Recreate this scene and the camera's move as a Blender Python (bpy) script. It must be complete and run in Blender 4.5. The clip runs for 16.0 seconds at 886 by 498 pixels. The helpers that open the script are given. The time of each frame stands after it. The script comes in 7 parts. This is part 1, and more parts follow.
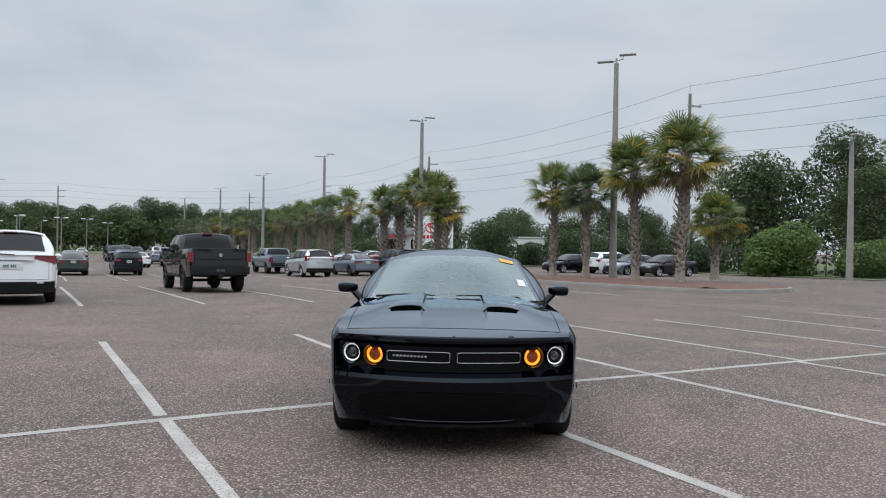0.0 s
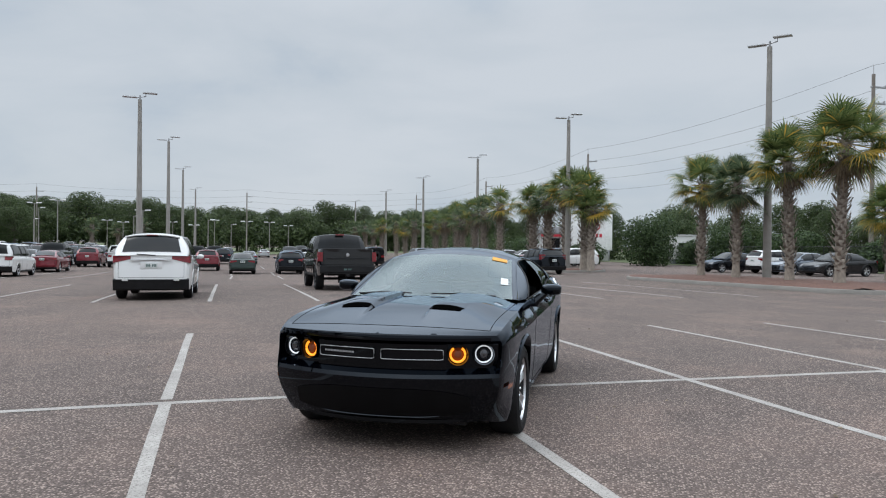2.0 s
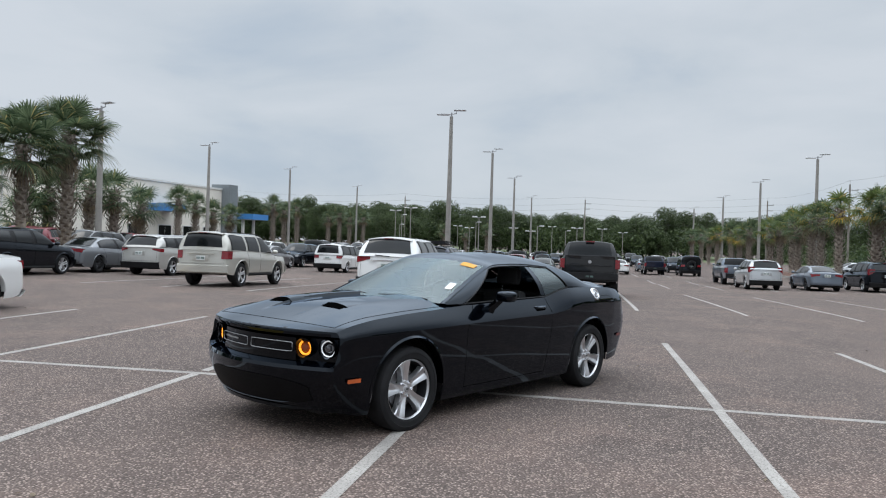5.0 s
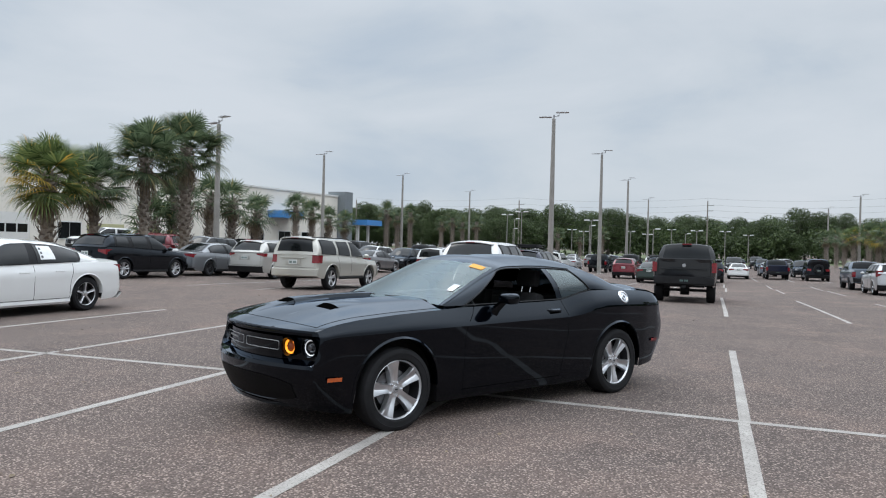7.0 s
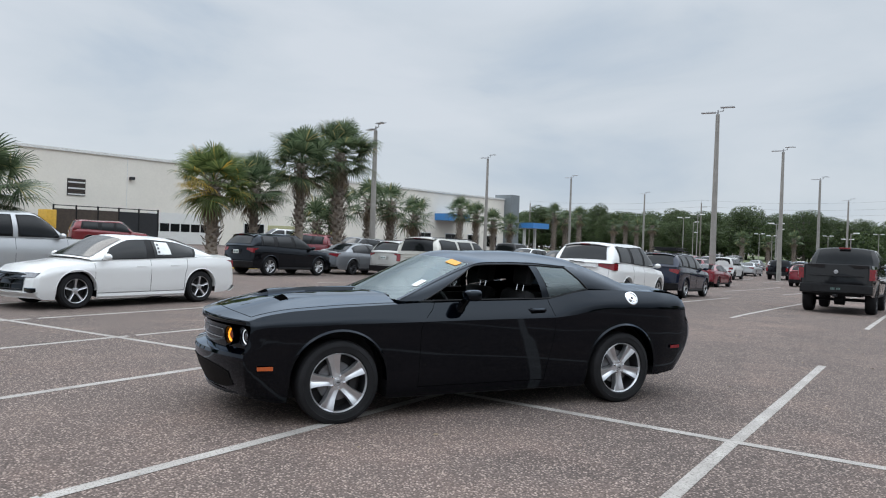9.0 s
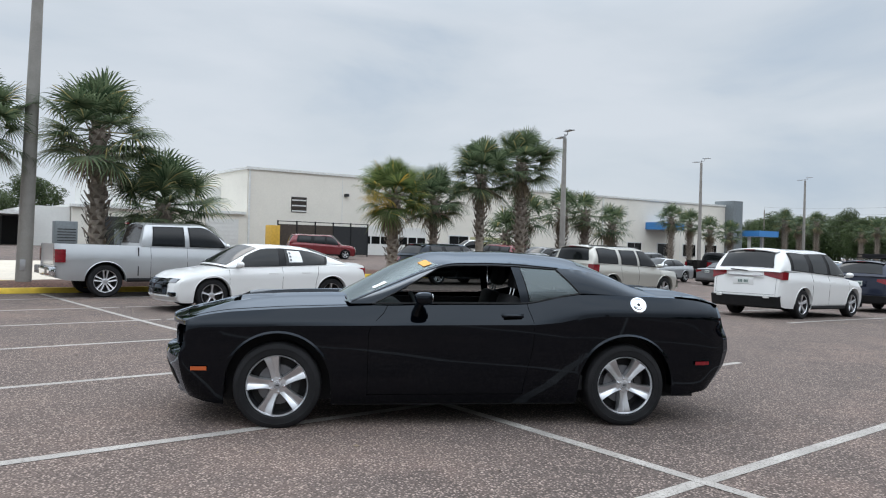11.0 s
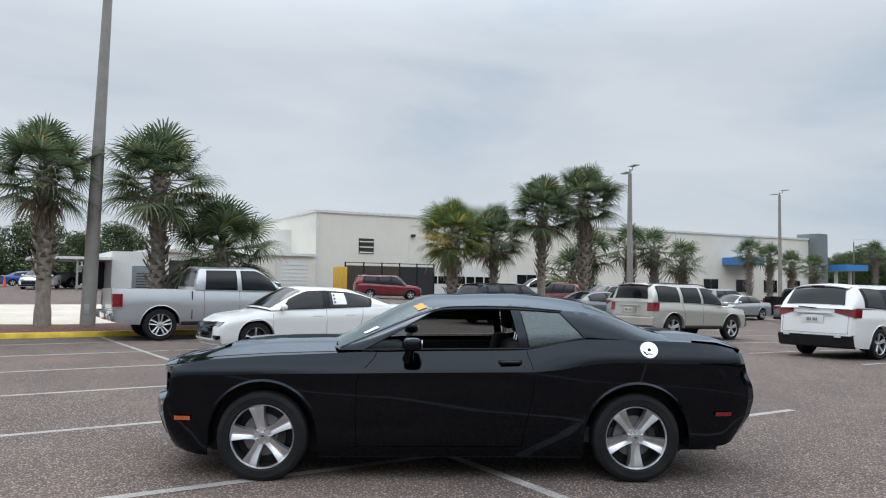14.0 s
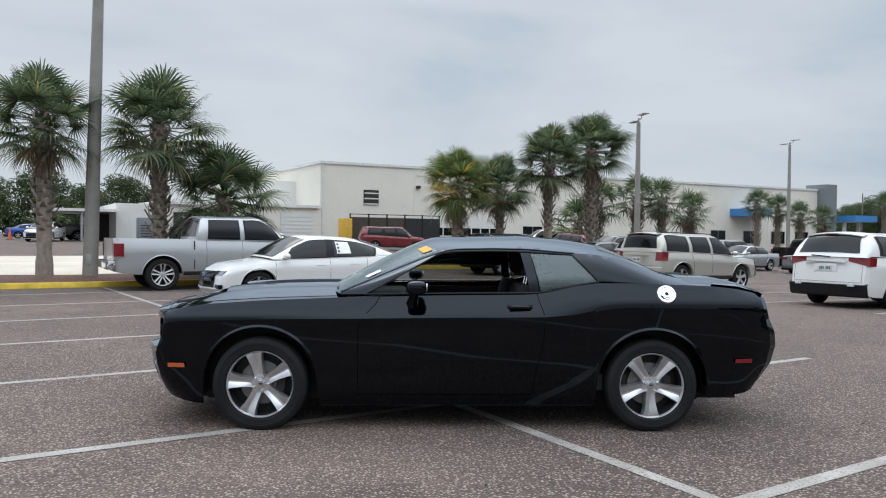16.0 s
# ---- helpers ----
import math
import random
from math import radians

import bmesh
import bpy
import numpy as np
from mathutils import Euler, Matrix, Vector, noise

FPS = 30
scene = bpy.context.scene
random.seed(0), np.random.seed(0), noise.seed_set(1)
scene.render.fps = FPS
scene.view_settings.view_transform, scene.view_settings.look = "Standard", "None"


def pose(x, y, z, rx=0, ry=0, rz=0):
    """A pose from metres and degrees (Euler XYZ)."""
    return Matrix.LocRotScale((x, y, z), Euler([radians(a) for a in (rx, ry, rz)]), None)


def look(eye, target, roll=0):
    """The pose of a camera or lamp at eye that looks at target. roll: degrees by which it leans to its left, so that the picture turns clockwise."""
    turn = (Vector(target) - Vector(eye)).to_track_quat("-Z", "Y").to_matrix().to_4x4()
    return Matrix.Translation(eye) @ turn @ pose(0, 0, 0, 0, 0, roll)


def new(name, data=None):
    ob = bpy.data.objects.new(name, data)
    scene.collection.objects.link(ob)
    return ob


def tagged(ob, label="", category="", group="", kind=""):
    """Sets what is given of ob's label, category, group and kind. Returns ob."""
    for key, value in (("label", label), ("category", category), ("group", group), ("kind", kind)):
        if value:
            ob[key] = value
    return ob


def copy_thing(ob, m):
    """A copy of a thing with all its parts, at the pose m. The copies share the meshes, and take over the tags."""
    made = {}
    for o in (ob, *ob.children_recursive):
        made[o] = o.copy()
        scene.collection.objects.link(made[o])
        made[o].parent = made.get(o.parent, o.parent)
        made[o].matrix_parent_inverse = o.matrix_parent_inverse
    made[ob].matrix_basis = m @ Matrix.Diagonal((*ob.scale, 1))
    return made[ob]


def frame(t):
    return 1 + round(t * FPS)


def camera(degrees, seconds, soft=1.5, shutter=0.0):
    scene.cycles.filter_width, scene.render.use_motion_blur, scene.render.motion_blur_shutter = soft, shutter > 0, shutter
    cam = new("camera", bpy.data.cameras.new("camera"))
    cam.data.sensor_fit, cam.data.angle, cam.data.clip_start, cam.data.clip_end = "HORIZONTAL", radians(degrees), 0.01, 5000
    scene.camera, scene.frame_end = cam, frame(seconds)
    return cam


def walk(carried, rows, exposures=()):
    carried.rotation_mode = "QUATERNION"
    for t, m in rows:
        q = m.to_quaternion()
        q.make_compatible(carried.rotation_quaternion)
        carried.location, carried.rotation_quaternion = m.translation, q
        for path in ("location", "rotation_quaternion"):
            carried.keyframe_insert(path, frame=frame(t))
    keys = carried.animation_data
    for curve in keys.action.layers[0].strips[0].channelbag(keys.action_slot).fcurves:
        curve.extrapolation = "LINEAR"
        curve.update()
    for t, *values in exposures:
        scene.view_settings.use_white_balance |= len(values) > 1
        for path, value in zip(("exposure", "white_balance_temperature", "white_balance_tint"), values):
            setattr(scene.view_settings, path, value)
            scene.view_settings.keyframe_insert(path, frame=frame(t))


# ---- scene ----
cam = camera(62.2, 16.0, soft=1.12)
PATH = [
    (0, (-0.038, -7.576, 1.509), (-0.057, -5.576, 1.504), 1.0),
    (0.5, (0.056, -7.559, 1.5), (-0.027, -5.561, 1.495), 0.9),
    (1, (0.502, -7.598, 1.518), (0.317, -5.606, 1.51), 0.7),
    (1.5, (1.046, -7.498, 1.516), (0.725, -5.524, 1.504), 0.6),
    (2, (1.702, -7.46, 1.527), (1.226, -5.518, 1.514), 0.6),
    (2.5, (2.327, -7.271, 1.524), (1.688, -5.375, 1.511), 0.6),
    (3, (2.994, -7.091, 1.542), (2.196, -5.257, 1.532), 0.9),
    (3.5, (3.594, -6.863, 1.538), (2.646, -5.102, 1.531), 1.1),
    (4, (4.215, -6.636, 1.552), (3.127, -4.958, 1.546), 1.3),
    (4.2, (4.41, -6.527, 1.568), (3.272, -4.883, 1.56), 1.5),
    (6.3, (5.847, -5.323, 1.591), (4.373, -3.972, 1.576), 1.5),
    (6.5, (5.889, -5.298, 1.595), (4.398, -3.965, 1.58), 1.5),
    (7, (5.857, -5.21, 1.584), (4.326, -3.923, 1.573), 1.5),
    (7.5, (5.961, -5.018, 1.546), (4.382, -3.791, 1.536), 1.6),
    (8, (6.299, -4.628, 1.564), (4.656, -3.487, 1.553), 1.8),
    (8.5, (6.534, -4.069, 1.559), (4.814, -3.048, 1.546), 1.9),
    (9, (6.795, -3.459, 1.557), (4.999, -2.581, 1.541), 2.0),
    (9.5, (6.919, -2.831, 1.547), (5.054, -2.108, 1.532), 2.1),
    (10, (7.016, -2.203, 1.536), (5.098, -1.635, 1.522), 2.0),
    (10.2, (7.068, -1.976, 1.509), (5.133, -1.47, 1.497), 1.9),
    (12.3, (6.939, -0.314, 1.535), (4.942, -0.205, 1.573), 0.9),
    (12.5, (6.936, -0.323, 1.538), (4.939, -0.226, 1.587), 0.8),
    (13, (6.86, -0.412, 1.559), (4.864, -0.323, 1.632), 0.8),
    (13.5, (6.822, -0.405, 1.557), (4.827, -0.314, 1.649), 0.8),
    (14, (6.803, -0.388, 1.559), (4.807, -0.293, 1.659), 0.8),
    (14.5, (6.787, -0.397, 1.56), (4.791, -0.297, 1.653), 0.8),
    (15, (6.784, -0.406, 1.56), (4.788, -0.304, 1.63), 1.0),
    (15.5, (6.737, -0.409, 1.545), (4.74, -0.311, 1.572), 0.9),
    (16, (6.463, -0.374, 1.469), (4.465, -0.292, 1.44), 0.7),
]
EXPOSURES = [(0, -0.04), (4, -0.01), (6.5, 0.05), (9, 0.07), (10, 0.10), (12.5, 0.10), (14, 0.04), (16, 0.02)]
walk(cam, [(t, look(eye, target, roll)) for t, eye, target, roll in PATH], EXPOSURES)

# ---------------------------------------------------------------- world and sun
SUN_EL, SUN_AZ = 58.0, 250.0
world = bpy.data.worlds.new("overcast_sky")
scene.world = world
world.use_nodes = True
wn, wl = world.node_tree.nodes, world.node_tree.links
wn.clear()
w_out = wn.new("ShaderNodeOutputWorld")
w_bg = wn.new("ShaderNodeBackground")
w_sky = wn.new("ShaderNodeTexSky")
w_sky.sky_type = "NISHITA"
w_sky.sun_disc = False
w_sky.sun_elevation = radians(SUN_EL)
w_sky.sun_rotation = radians(SUN_AZ)
w_skymul = wn.new("ShaderNodeVectorMath")
w_skymul.operation = "SCALE"
w_skymul.inputs["Scale"].default_value = 0.09
wl.new(w_sky.outputs[0], w_skymul.inputs[0])
w_co = wn.new("ShaderNodeTexCoord")
w_sep = wn.new("ShaderNodeSeparateXYZ")
wl.new(w_co.outputs["Generated"], w_sep.inputs[0])
# cloud deck: the direction is flattened so that the banks stretch towards the horizon
w_map = wn.new("ShaderNodeMapping")
w_map.inputs["Scale"].default_value = (1.0, 1.0, 3.2)
wl.new(w_co.outputs["Generated"], w_map.inputs[0])
w_n1 = wn.new("ShaderNodeTexNoise")
w_n1.inputs["Scale"].default_value = 2.3
w_n1.inputs["Detail"].default_value = 7.0
w_n1.inputs["Roughness"].default_value = 0.52
w_n1.inputs["Distortion"].default_value = 0.35
wl.new(w_map.outputs[0], w_n1.inputs["Vector"])
w_ramp = wn.new("ShaderNodeValToRGB")
w_ramp.color_ramp.elements[0].position = 0.30
w_ramp.color_ramp.elements[0].color = (0.465, 0.545, 0.64, 1)
w_ramp.color_ramp.elements[1].position = 0.60
w_ramp.color_ramp.elements[1].color = (0.635, 0.685, 0.745, 1)
w_el = w_ramp.color_ramp.elements.new(0.45)
w_el.color = (0.575, 0.635, 0.70, 1)
wl.new(w_n1.outputs["Fac"], w_ramp.inputs[0])
# an overcast dome is about twice as bright overhead as low down
w_zen = wn.new("ShaderNodeMapRange")
w_zen.interpolation_type = "SMOOTHSTEP"
w_zen.inputs["From Min"].default_value = 0.28
w_zen.inputs["From Max"].default_value = 0.75
w_zen.inputs["To Min"].default_value = 1.0
w_zen.inputs["To Max"].default_value = 3.9
wl.new(w_sep.outputs["Z"], w_zen.inputs["Value"])
w_deck = wn.new("ShaderNodeVectorMath")
w_deck.operation = "SCALE"
wl.new(w_ramp.outputs[0], w_deck.inputs[0])
wl.new(w_zen.outputs[0], w_deck.inputs["Scale"])
w_mix = wn.new("ShaderNodeMix")
w_mix.data_type = "RGBA"
w_mix.inputs["Factor"].default_value = 0.93
wl.new(w_skymul.outputs[0], w_mix.inputs["A"])
wl.new(w_deck.outputs[0], w_mix.inputs["B"])
wl.new(w_mix.outputs["Result"], w_bg.inputs[0])
w_bg.inputs[1].default_value = 1.0
wl.new(w_bg.outputs[0], w_out.inputs[0])

sun = new("sun", bpy.data.lights.new("sun", "SUN"))
sun.data.energy = 0.5
sun.data.angle = radians(25)
sun.data.color = (1.0, 0.97, 0.92)
SUN_DIR = Vector((math.sin(radians(SUN_AZ)) * math.cos(radians(SUN_EL)), math.cos(radians(SUN_AZ)) * math.cos(radians(SUN_EL)), math.sin(radians(SUN_EL))))
sun.matrix_world = look(SUN_DIR * 60, (0, 0, 0))


# ---------------------------------------------------------------- the plan of the lot
# u runs across the stalls, v along them; the origin is a crossing of the painted lines
ANG = radians(29.7)
UX, UY = math.cos(ANG), math.sin(ANG)
OX, OY = 2.52, 1.326
STALL = 2.76


def at(u, v):
    return OX + u * UX - v * UY, OY + u * UY + v * UX


def lot_z(x, y):
    """Height of the lot: level round the coupe, draining away along v, rising a little towards the showroom."""
    u = (x - OX) * UX + (y - OY) * UY
    v = -(x - OX) * UY + (y - OY) * UX
    k = np.interp(u, [-60, -30, -12, 0, 19, 60], [0.3, 0.6, 1, 1, 0.5, 0.4])
    drop = np.interp(v, [5, 12, 14, 20, 30, 44, 66, 120], [0, -0.03, -0.05, -0.17, -0.40, -0.68, -0.87, -1.1])
    return k * drop + np.interp(u, [-60, -26, -20, -6, 0, 8], [0.95, 0.2, 0.06, 0.03, 0.0, -0.02])


def lot(u, v):
    x, y = at(u, v)
    return float(lot_z(x, y))


HEAD_V = 119.7      # compass of +v in degrees
HEAD_U = 29.7


# ---------------------------------------------------------------- materials
def mat(name):
    m = bpy.data.materials.new(name)
    m.use_nodes = True
    b = m.node_tree.nodes["Principled BSDF"]
    return m, m.node_tree.nodes, m.node_tree.links, b


def coords(n, l, scale=1.0, space="Object"):
    co = n.new("ShaderNodeTexCoord")
    mp = n.new("ShaderNodeMapping")
    mp.inputs["Scale"].default_value = (scale, scale, scale) if not isinstance(scale, tuple) else scale
    l.new(co.outputs[space], mp.inputs[0])
    return mp.outputs[0]


def noise_tex(n, l, vec, scale, detail=4.0, rough=0.5):
    t = n.new("ShaderNodeTexNoise")
    t.inputs["Scale"].default_value = scale
    t.inputs["Detail"].default_value = detail
    t.inputs["Roughness"].default_value = rough
    l.new(vec, t.inputs["Vector"])
    return t.outputs["Fac"]


def ramp(n, l, fac, stops):
    r = n.new("ShaderNodeValToRGB")
    e = r.color_ramp.elements
    while len(e) < len(stops):
        e.new(0.5)
    for k, (p, c) in enumerate(stops):
        e[k].position = p
        e[k].color = (*c, 1) if len(c) == 3 else c
    l.new(fac, r.inputs[0])
    return r.outputs[0]


def mixc(n, l, fac, a, b, kind="MIX"):
    m = n.new("ShaderNodeMix")
    m.data_type = "RGBA"
    m.blend_type = kind
    for key, v in (("Factor", fac), ("A", a), ("B", b)):
        if isinstance(v, (int, float)):
            m.inputs[key].default_value = v
        elif isinstance(v, tuple):
            m.inputs[key].default_value = (*v, 1)
        else:
            l.new(v, m.inputs[key])
    return m.outputs["Result"]


def bump(n, l, b, height, strength=0.3, dist=0.01):
    k = n.new("ShaderNodeBump")
    k.inputs["Strength"].default_value = strength
    k.inputs["Distance"].default_value = dist
    l.new(height, k.inputs["Height"])
    l.new(k.outputs[0], b.inputs["Normal"])


def plain(name, col, rough=0.5, metal=0.0, vary=0.12, scale=6.0, coat=0.0, bumpy=0.0, grain=60.0):
    """A surface of one colour with blotches, grain and uneven gloss."""
    m, n, l, b = mat(name)
    v = coords(n, l)
    big = noise_tex(n, l, v, scale, 5)
    lo = tuple(max(0.0, c * (1 - vary)) for c in col)
    hi = tuple(min(1.0, c * (1 + vary)) for c in col)
    l.new(ramp(n, l, big, [(0.3, lo), (0.7, hi)]), b.inputs["Base Color"])
    fine = noise_tex(n, l, v, grain, 3)
    mr = n.new("ShaderNodeMapRange")
    mr.inputs["To Min"].default_value = max(0.0, rough - 0.08)
    mr.inputs["To Max"].default_value = min(1.0, rough + 0.08)
    l.new(fine, mr.inputs["Value"])
    l.new(mr.outputs[0], b.inputs["Roughness"])
    b.inputs["Metallic"].default_value = metal
    b.inputs["Coat Weight"].default_value = coat
    b.inputs["Coat Roughness"].default_value = 0.03
    if bumpy:
        bump(n, l, b, fine, bumpy, 0.004)
    return m


def car_paint(name, col, metal=0.0, dust=0.06):
    m, n, l, b = mat(name)
    v = coords(n, l)
    big = noise_tex(n, l, v, 1.7, 6, 0.6)
    dust = dust if max(col) > 0.05 else dust * 0.05
    d = ramp(n, l, big, [(0.42, (0, 0, 0)), (0.75, (dust, dust, dust))])
    l.new(mixc(n, l, d, col, (0.42, 0.40, 0.37)), b.inputs["Base Color"])
    b.inputs["Metallic"].default_value = metal
    b.inputs["Roughness"].default_value = 0.32 if metal else 0.5
    solid = max(col) < 0.01
    b.inputs["Specular IOR Level"].default_value = 0.0 if max(col) < 0.05 else 0.2
    b.inputs["Coat Weight"].default_value = 0.0 if solid else 1.0
    b.inputs["Coat IOR"].default_value = 1.47
    fine = noise_tex(n, l, v, 9.0, 5, 0.65)
    mr = n.new("ShaderNodeMapRange")
    mr.inputs["From Min"].default_value = 0.35
    mr.inputs["To Min"].default_value = 0.02
    mr.inputs["To Max"].default_value = 0.06
    l.new(fine, mr.inputs["Value"])
    if solid:
        # lacquer over a solid black: a mirror that grows towards grazing angles
        gl = n.new("ShaderNodeBsdfGlossy")
        gl.inputs["Color"].default_value = (0.80, 0.89, 1.0, 1)
        l.new(mr.outputs[0], gl.inputs["Roughness"])
        lw = n.new("ShaderNodeLayerWeight")
        lw.inputs["Blend"].default_value = 0.5
        pw = n.new("ShaderNodeMath")
        pw.operation = "POWER"
        pw.inputs[1].default_value = 4.2
        l.new(lw.outputs["Facing"], pw.inputs[0])
        fr = n.new("ShaderNodeMath")
        fr.operation = "MULTIPLY_ADD"
        fr.inputs[1].default_value = 0.97
        fr.inputs[2].default_value = 0.026
        l.new(pw.outputs[0], fr.inputs[0])
        mx = n.new("ShaderNodeMixShader")
        l.new(fr.outputs[0], mx.inputs[0])
        l.new(b.outputs[0], mx.inputs[1])
        l.new(gl.outputs[0], mx.inputs[2])
        o = next(k for k in n if k.type == "OUTPUT_MATERIAL")
        l.new(mx.outputs[0], o.inputs[0])
    else:
        l.new(mr.outputs[0], b.inputs["Coat Roughness"])
    return m


def glow(name, col, strength):
    m, n, l, b = mat(name)
    b.inputs["Base Color"].default_value = (*col, 1)
    b.inputs["Emission Color"].default_value = (*col, 1)
    b.inputs["Emission Strength"].default_value = strength
    return m


def clear_glass(name, tint, ior=2.0):
    """Thin glass: clear along the way, mirror-like by Fresnel."""
    m = bpy.data.materials.new(name)
    m.use_nodes = True
    n, l = m.node_tree.nodes, m.node_tree.links
    n.clear()
    o = n.new("ShaderNodeOutputMaterial")
    tr = n.new("ShaderNodeBsdfTransparent")
    tr.inputs[0].default_value = (*tint, 1)
    gl = n.new("ShaderNodeBsdfGlossy")
    gl.inputs["Roughness"].default_value = 0.01
    gl.inputs["Color"].default_value = (0.86, 0.98, 1.0, 1)
    fr = n.new("ShaderNodeFresnel")
    fr.inputs["IOR"].default_value = ior
    mx = n.new("ShaderNodeMixShader")
    l.new(fr.outputs[0], mx.inputs[0])
    l.new(tr.outputs[0], mx.inputs[1])
    l.new(gl.outputs[0], mx.inputs[2])
    l.new(mx.outputs[0], o.inputs[0])
    return m


def asphalt_mat():
    m, n, l, b = mat("worn_asphalt")
    v = coords(n, l)
    huge = noise_tex(n, l, v, 0.11, 6, 0.62)
    mid = noise_tex(n, l, v, 0.9, 6, 0.62)
    base = mixc(n, l, 0.5, ramp(n, l, huge, [(0.33, (0.100, 0.088, 0.084)), (0.50, (0.140, 0.120, 0.113)), (0.68, (0.205, 0.166, 0.148))]),
                ramp(n, l, mid, [(0.30, (0.105, 0.096, 0.093)), (0.52, (0.155, 0.137, 0.130)), (0.74, (0.225, 0.188, 0.170))]))
    # pale rubbed patches and dark drips
    rub = noise_tex(n, l, v, 0.35, 8, 0.70)
    base = mixc(n, l, ramp(n, l, rub, [(0.50, (0, 0, 0)), (0.72, (0.80, 0.80, 0.80))]), base, (0.285, 0.222, 0.196))
    drip = noise_tex(n, l, v, 0.62, 3, 0.5)
    base = mixc(n, l, ramp(n, l, drip, [(0.64, (0, 0, 0)), (0.74, (0.5, 0.5, 0.5))]), base, (0.065, 0.060, 0.060))
    # aggregate: pale shell chips and dark gaps, in two sizes
    vo = n.new("ShaderNodeTexVoronoi")
    vo.inputs["Scale"].default_value = 62.0
    l.new(v, vo.inputs["Vector"])
    chip = ramp(n, l, vo.outputs["Distance"], [(0.10, (1, 1, 1)), (0.40, (0.7, 0.7, 0.7)), (0.62, (0.0, 0.0, 0.0))])
    cr = n.new("ShaderNodeSeparateColor")
    l.new(vo.outputs["Color"], cr.inputs[0])
    pick = ramp(n, l, cr.outputs[0], [(0.50, (0, 0, 0)), (0.88, (1, 1, 1))])
    both = mixc(n, l, 1.0, chip, pick, "MULTIPLY")
    base = mixc(n, l, mixc(n, l, 1.0, both, (0.80, 0.80, 0.80), "MULTIPLY"), base, (0.60, 0.53, 0.485))
    vo2 = n.new("ShaderNodeTexVoronoi")
    vo2.inputs["Scale"].default_value = 21.0
    l.new(v, vo2.inputs["Vector"])
    cr2 = n.new("ShaderNodeSeparateColor")
    l.new(vo2.outputs["Color"], cr2.inputs[0])
    big = mixc(n, l, 1.0, ramp(n, l, vo2.outputs["Distance"], [(0.12, (1, 1, 1)), (0.28, (0, 0, 0))]), ramp(n, l, cr2.outputs[1], [(0.62, (0, 0, 0)), (0.9, (0.8, 0.8, 0.8))]), "MULTIPLY")
    base = mixc(n, l, big, base, (0.62, 0.55, 0.50))
    gap = ramp(n, l, vo.outputs["Distance"], [(0.42, (0, 0, 0)), (0.74, (0.55, 0.55, 0.55))])
    base = mixc(n, l, gap, base, (0.040, 0.035, 0.033))
    base = mixc(n, l, 1.0, base, (0.705, 0.632, 0.598), "MULTIPLY")
    l.new(base, b.inputs["Base Color"])
    b.inputs["Roughness"].default_value = 0.92
    b.inputs["Specular IOR Level"].default_value = 0.25
    bump(n, l, b, chip, 0.45, 0.005)
    return m


def line_paint_mat():
    m, n, l, b = mat("worn_line_paint")
    v = coords(n, l)
    a = noise_tex(n, l, v, 55.0, 4, 0.7)
    c = noise_tex(n, l, v, 2.4, 4, 0.6)
    base = ramp(n, l, c, [(0.3, (0.245, 0.228, 0.208)), (0.7, (0.385, 0.362, 0.335))])
    l.new(mixc(n, l, ramp(n, l, a, [(0.51, (0, 0, 0)), (0.64, (1, 1, 1))]), base, (0.14, 0.122, 0.112)), b.inputs["Base Color"])
    b.inputs["Roughness"].default_value = 0.8
    bump(n, l, b, a, 0.5, 0.004)
    return m


def concrete_mat(name, col, scale=1.0, even=0.0):
    m, n, l, b = mat(name)
    v = coords(n, l)
    c = noise_tex(n, l, v, 1.1 * scale, 6, 0.65)
    f = noise_tex(n, l, v, 26.0 * scale, 4, 0.6)
    lo, hi = tuple(k * (0.75 + 0.2 * even) for k in col), tuple(min(1, k * (1.18 - 0.14 * even)) for k in col)
    base = ramp(n, l, c, [(0.3, lo), (0.7, hi)])
    l.new(mixc(n, l, 0.35 - 0.28 * even, base, ramp(n, l, f, [(0.3, tuple(k * 0.6 for k in col)), (0.7, tuple(min(1, k * 1.25) for k in col))])), b.inputs["Base Color"])
    b.inputs["Roughness"].default_value = 0.85
    bump(n, l, b, f, 0.35 - 0.25 * even, 0.006)
    return m


def leaf_mat(name, lo, hi, dry=None):
    """Foliage: every leaf takes its own tone."""
    m, n, l, b = mat(name)
    g = n.new("ShaderNodeNewGeometry")
    stops = [(0.0, lo), (0.78, hi)]
    if dry:
        stops += [(0.93, hi), (1.0, dry)]
    l.new(ramp(n, l, g.outputs["Random Per Island"], stops), b.inputs["Base Color"])
    b.inputs["Roughness"].default_value = 0.55
    b.inputs["Specular IOR Level"].default_value = 0.22
    tl = n.new("ShaderNodeBsdfTranslucent")
    l.new(ramp(n, l, g.outputs["Random Per Island"], [(p, tuple(min(1.0, k * 1.6) for k in c)) for p, c in stops]), tl.inputs["Color"])
    mx = n.new("ShaderNodeMixShader")
    mx.inputs[0].default_value = 0.30
    o = next(k for k in n if k.type == "OUTPUT_MATERIAL")
    l.new(b.outputs[0], mx.inputs[1])
    l.new(tl.outputs[0], mx.inputs[2])
    l.new(mx.outputs[0], o.inputs[0])
    return m


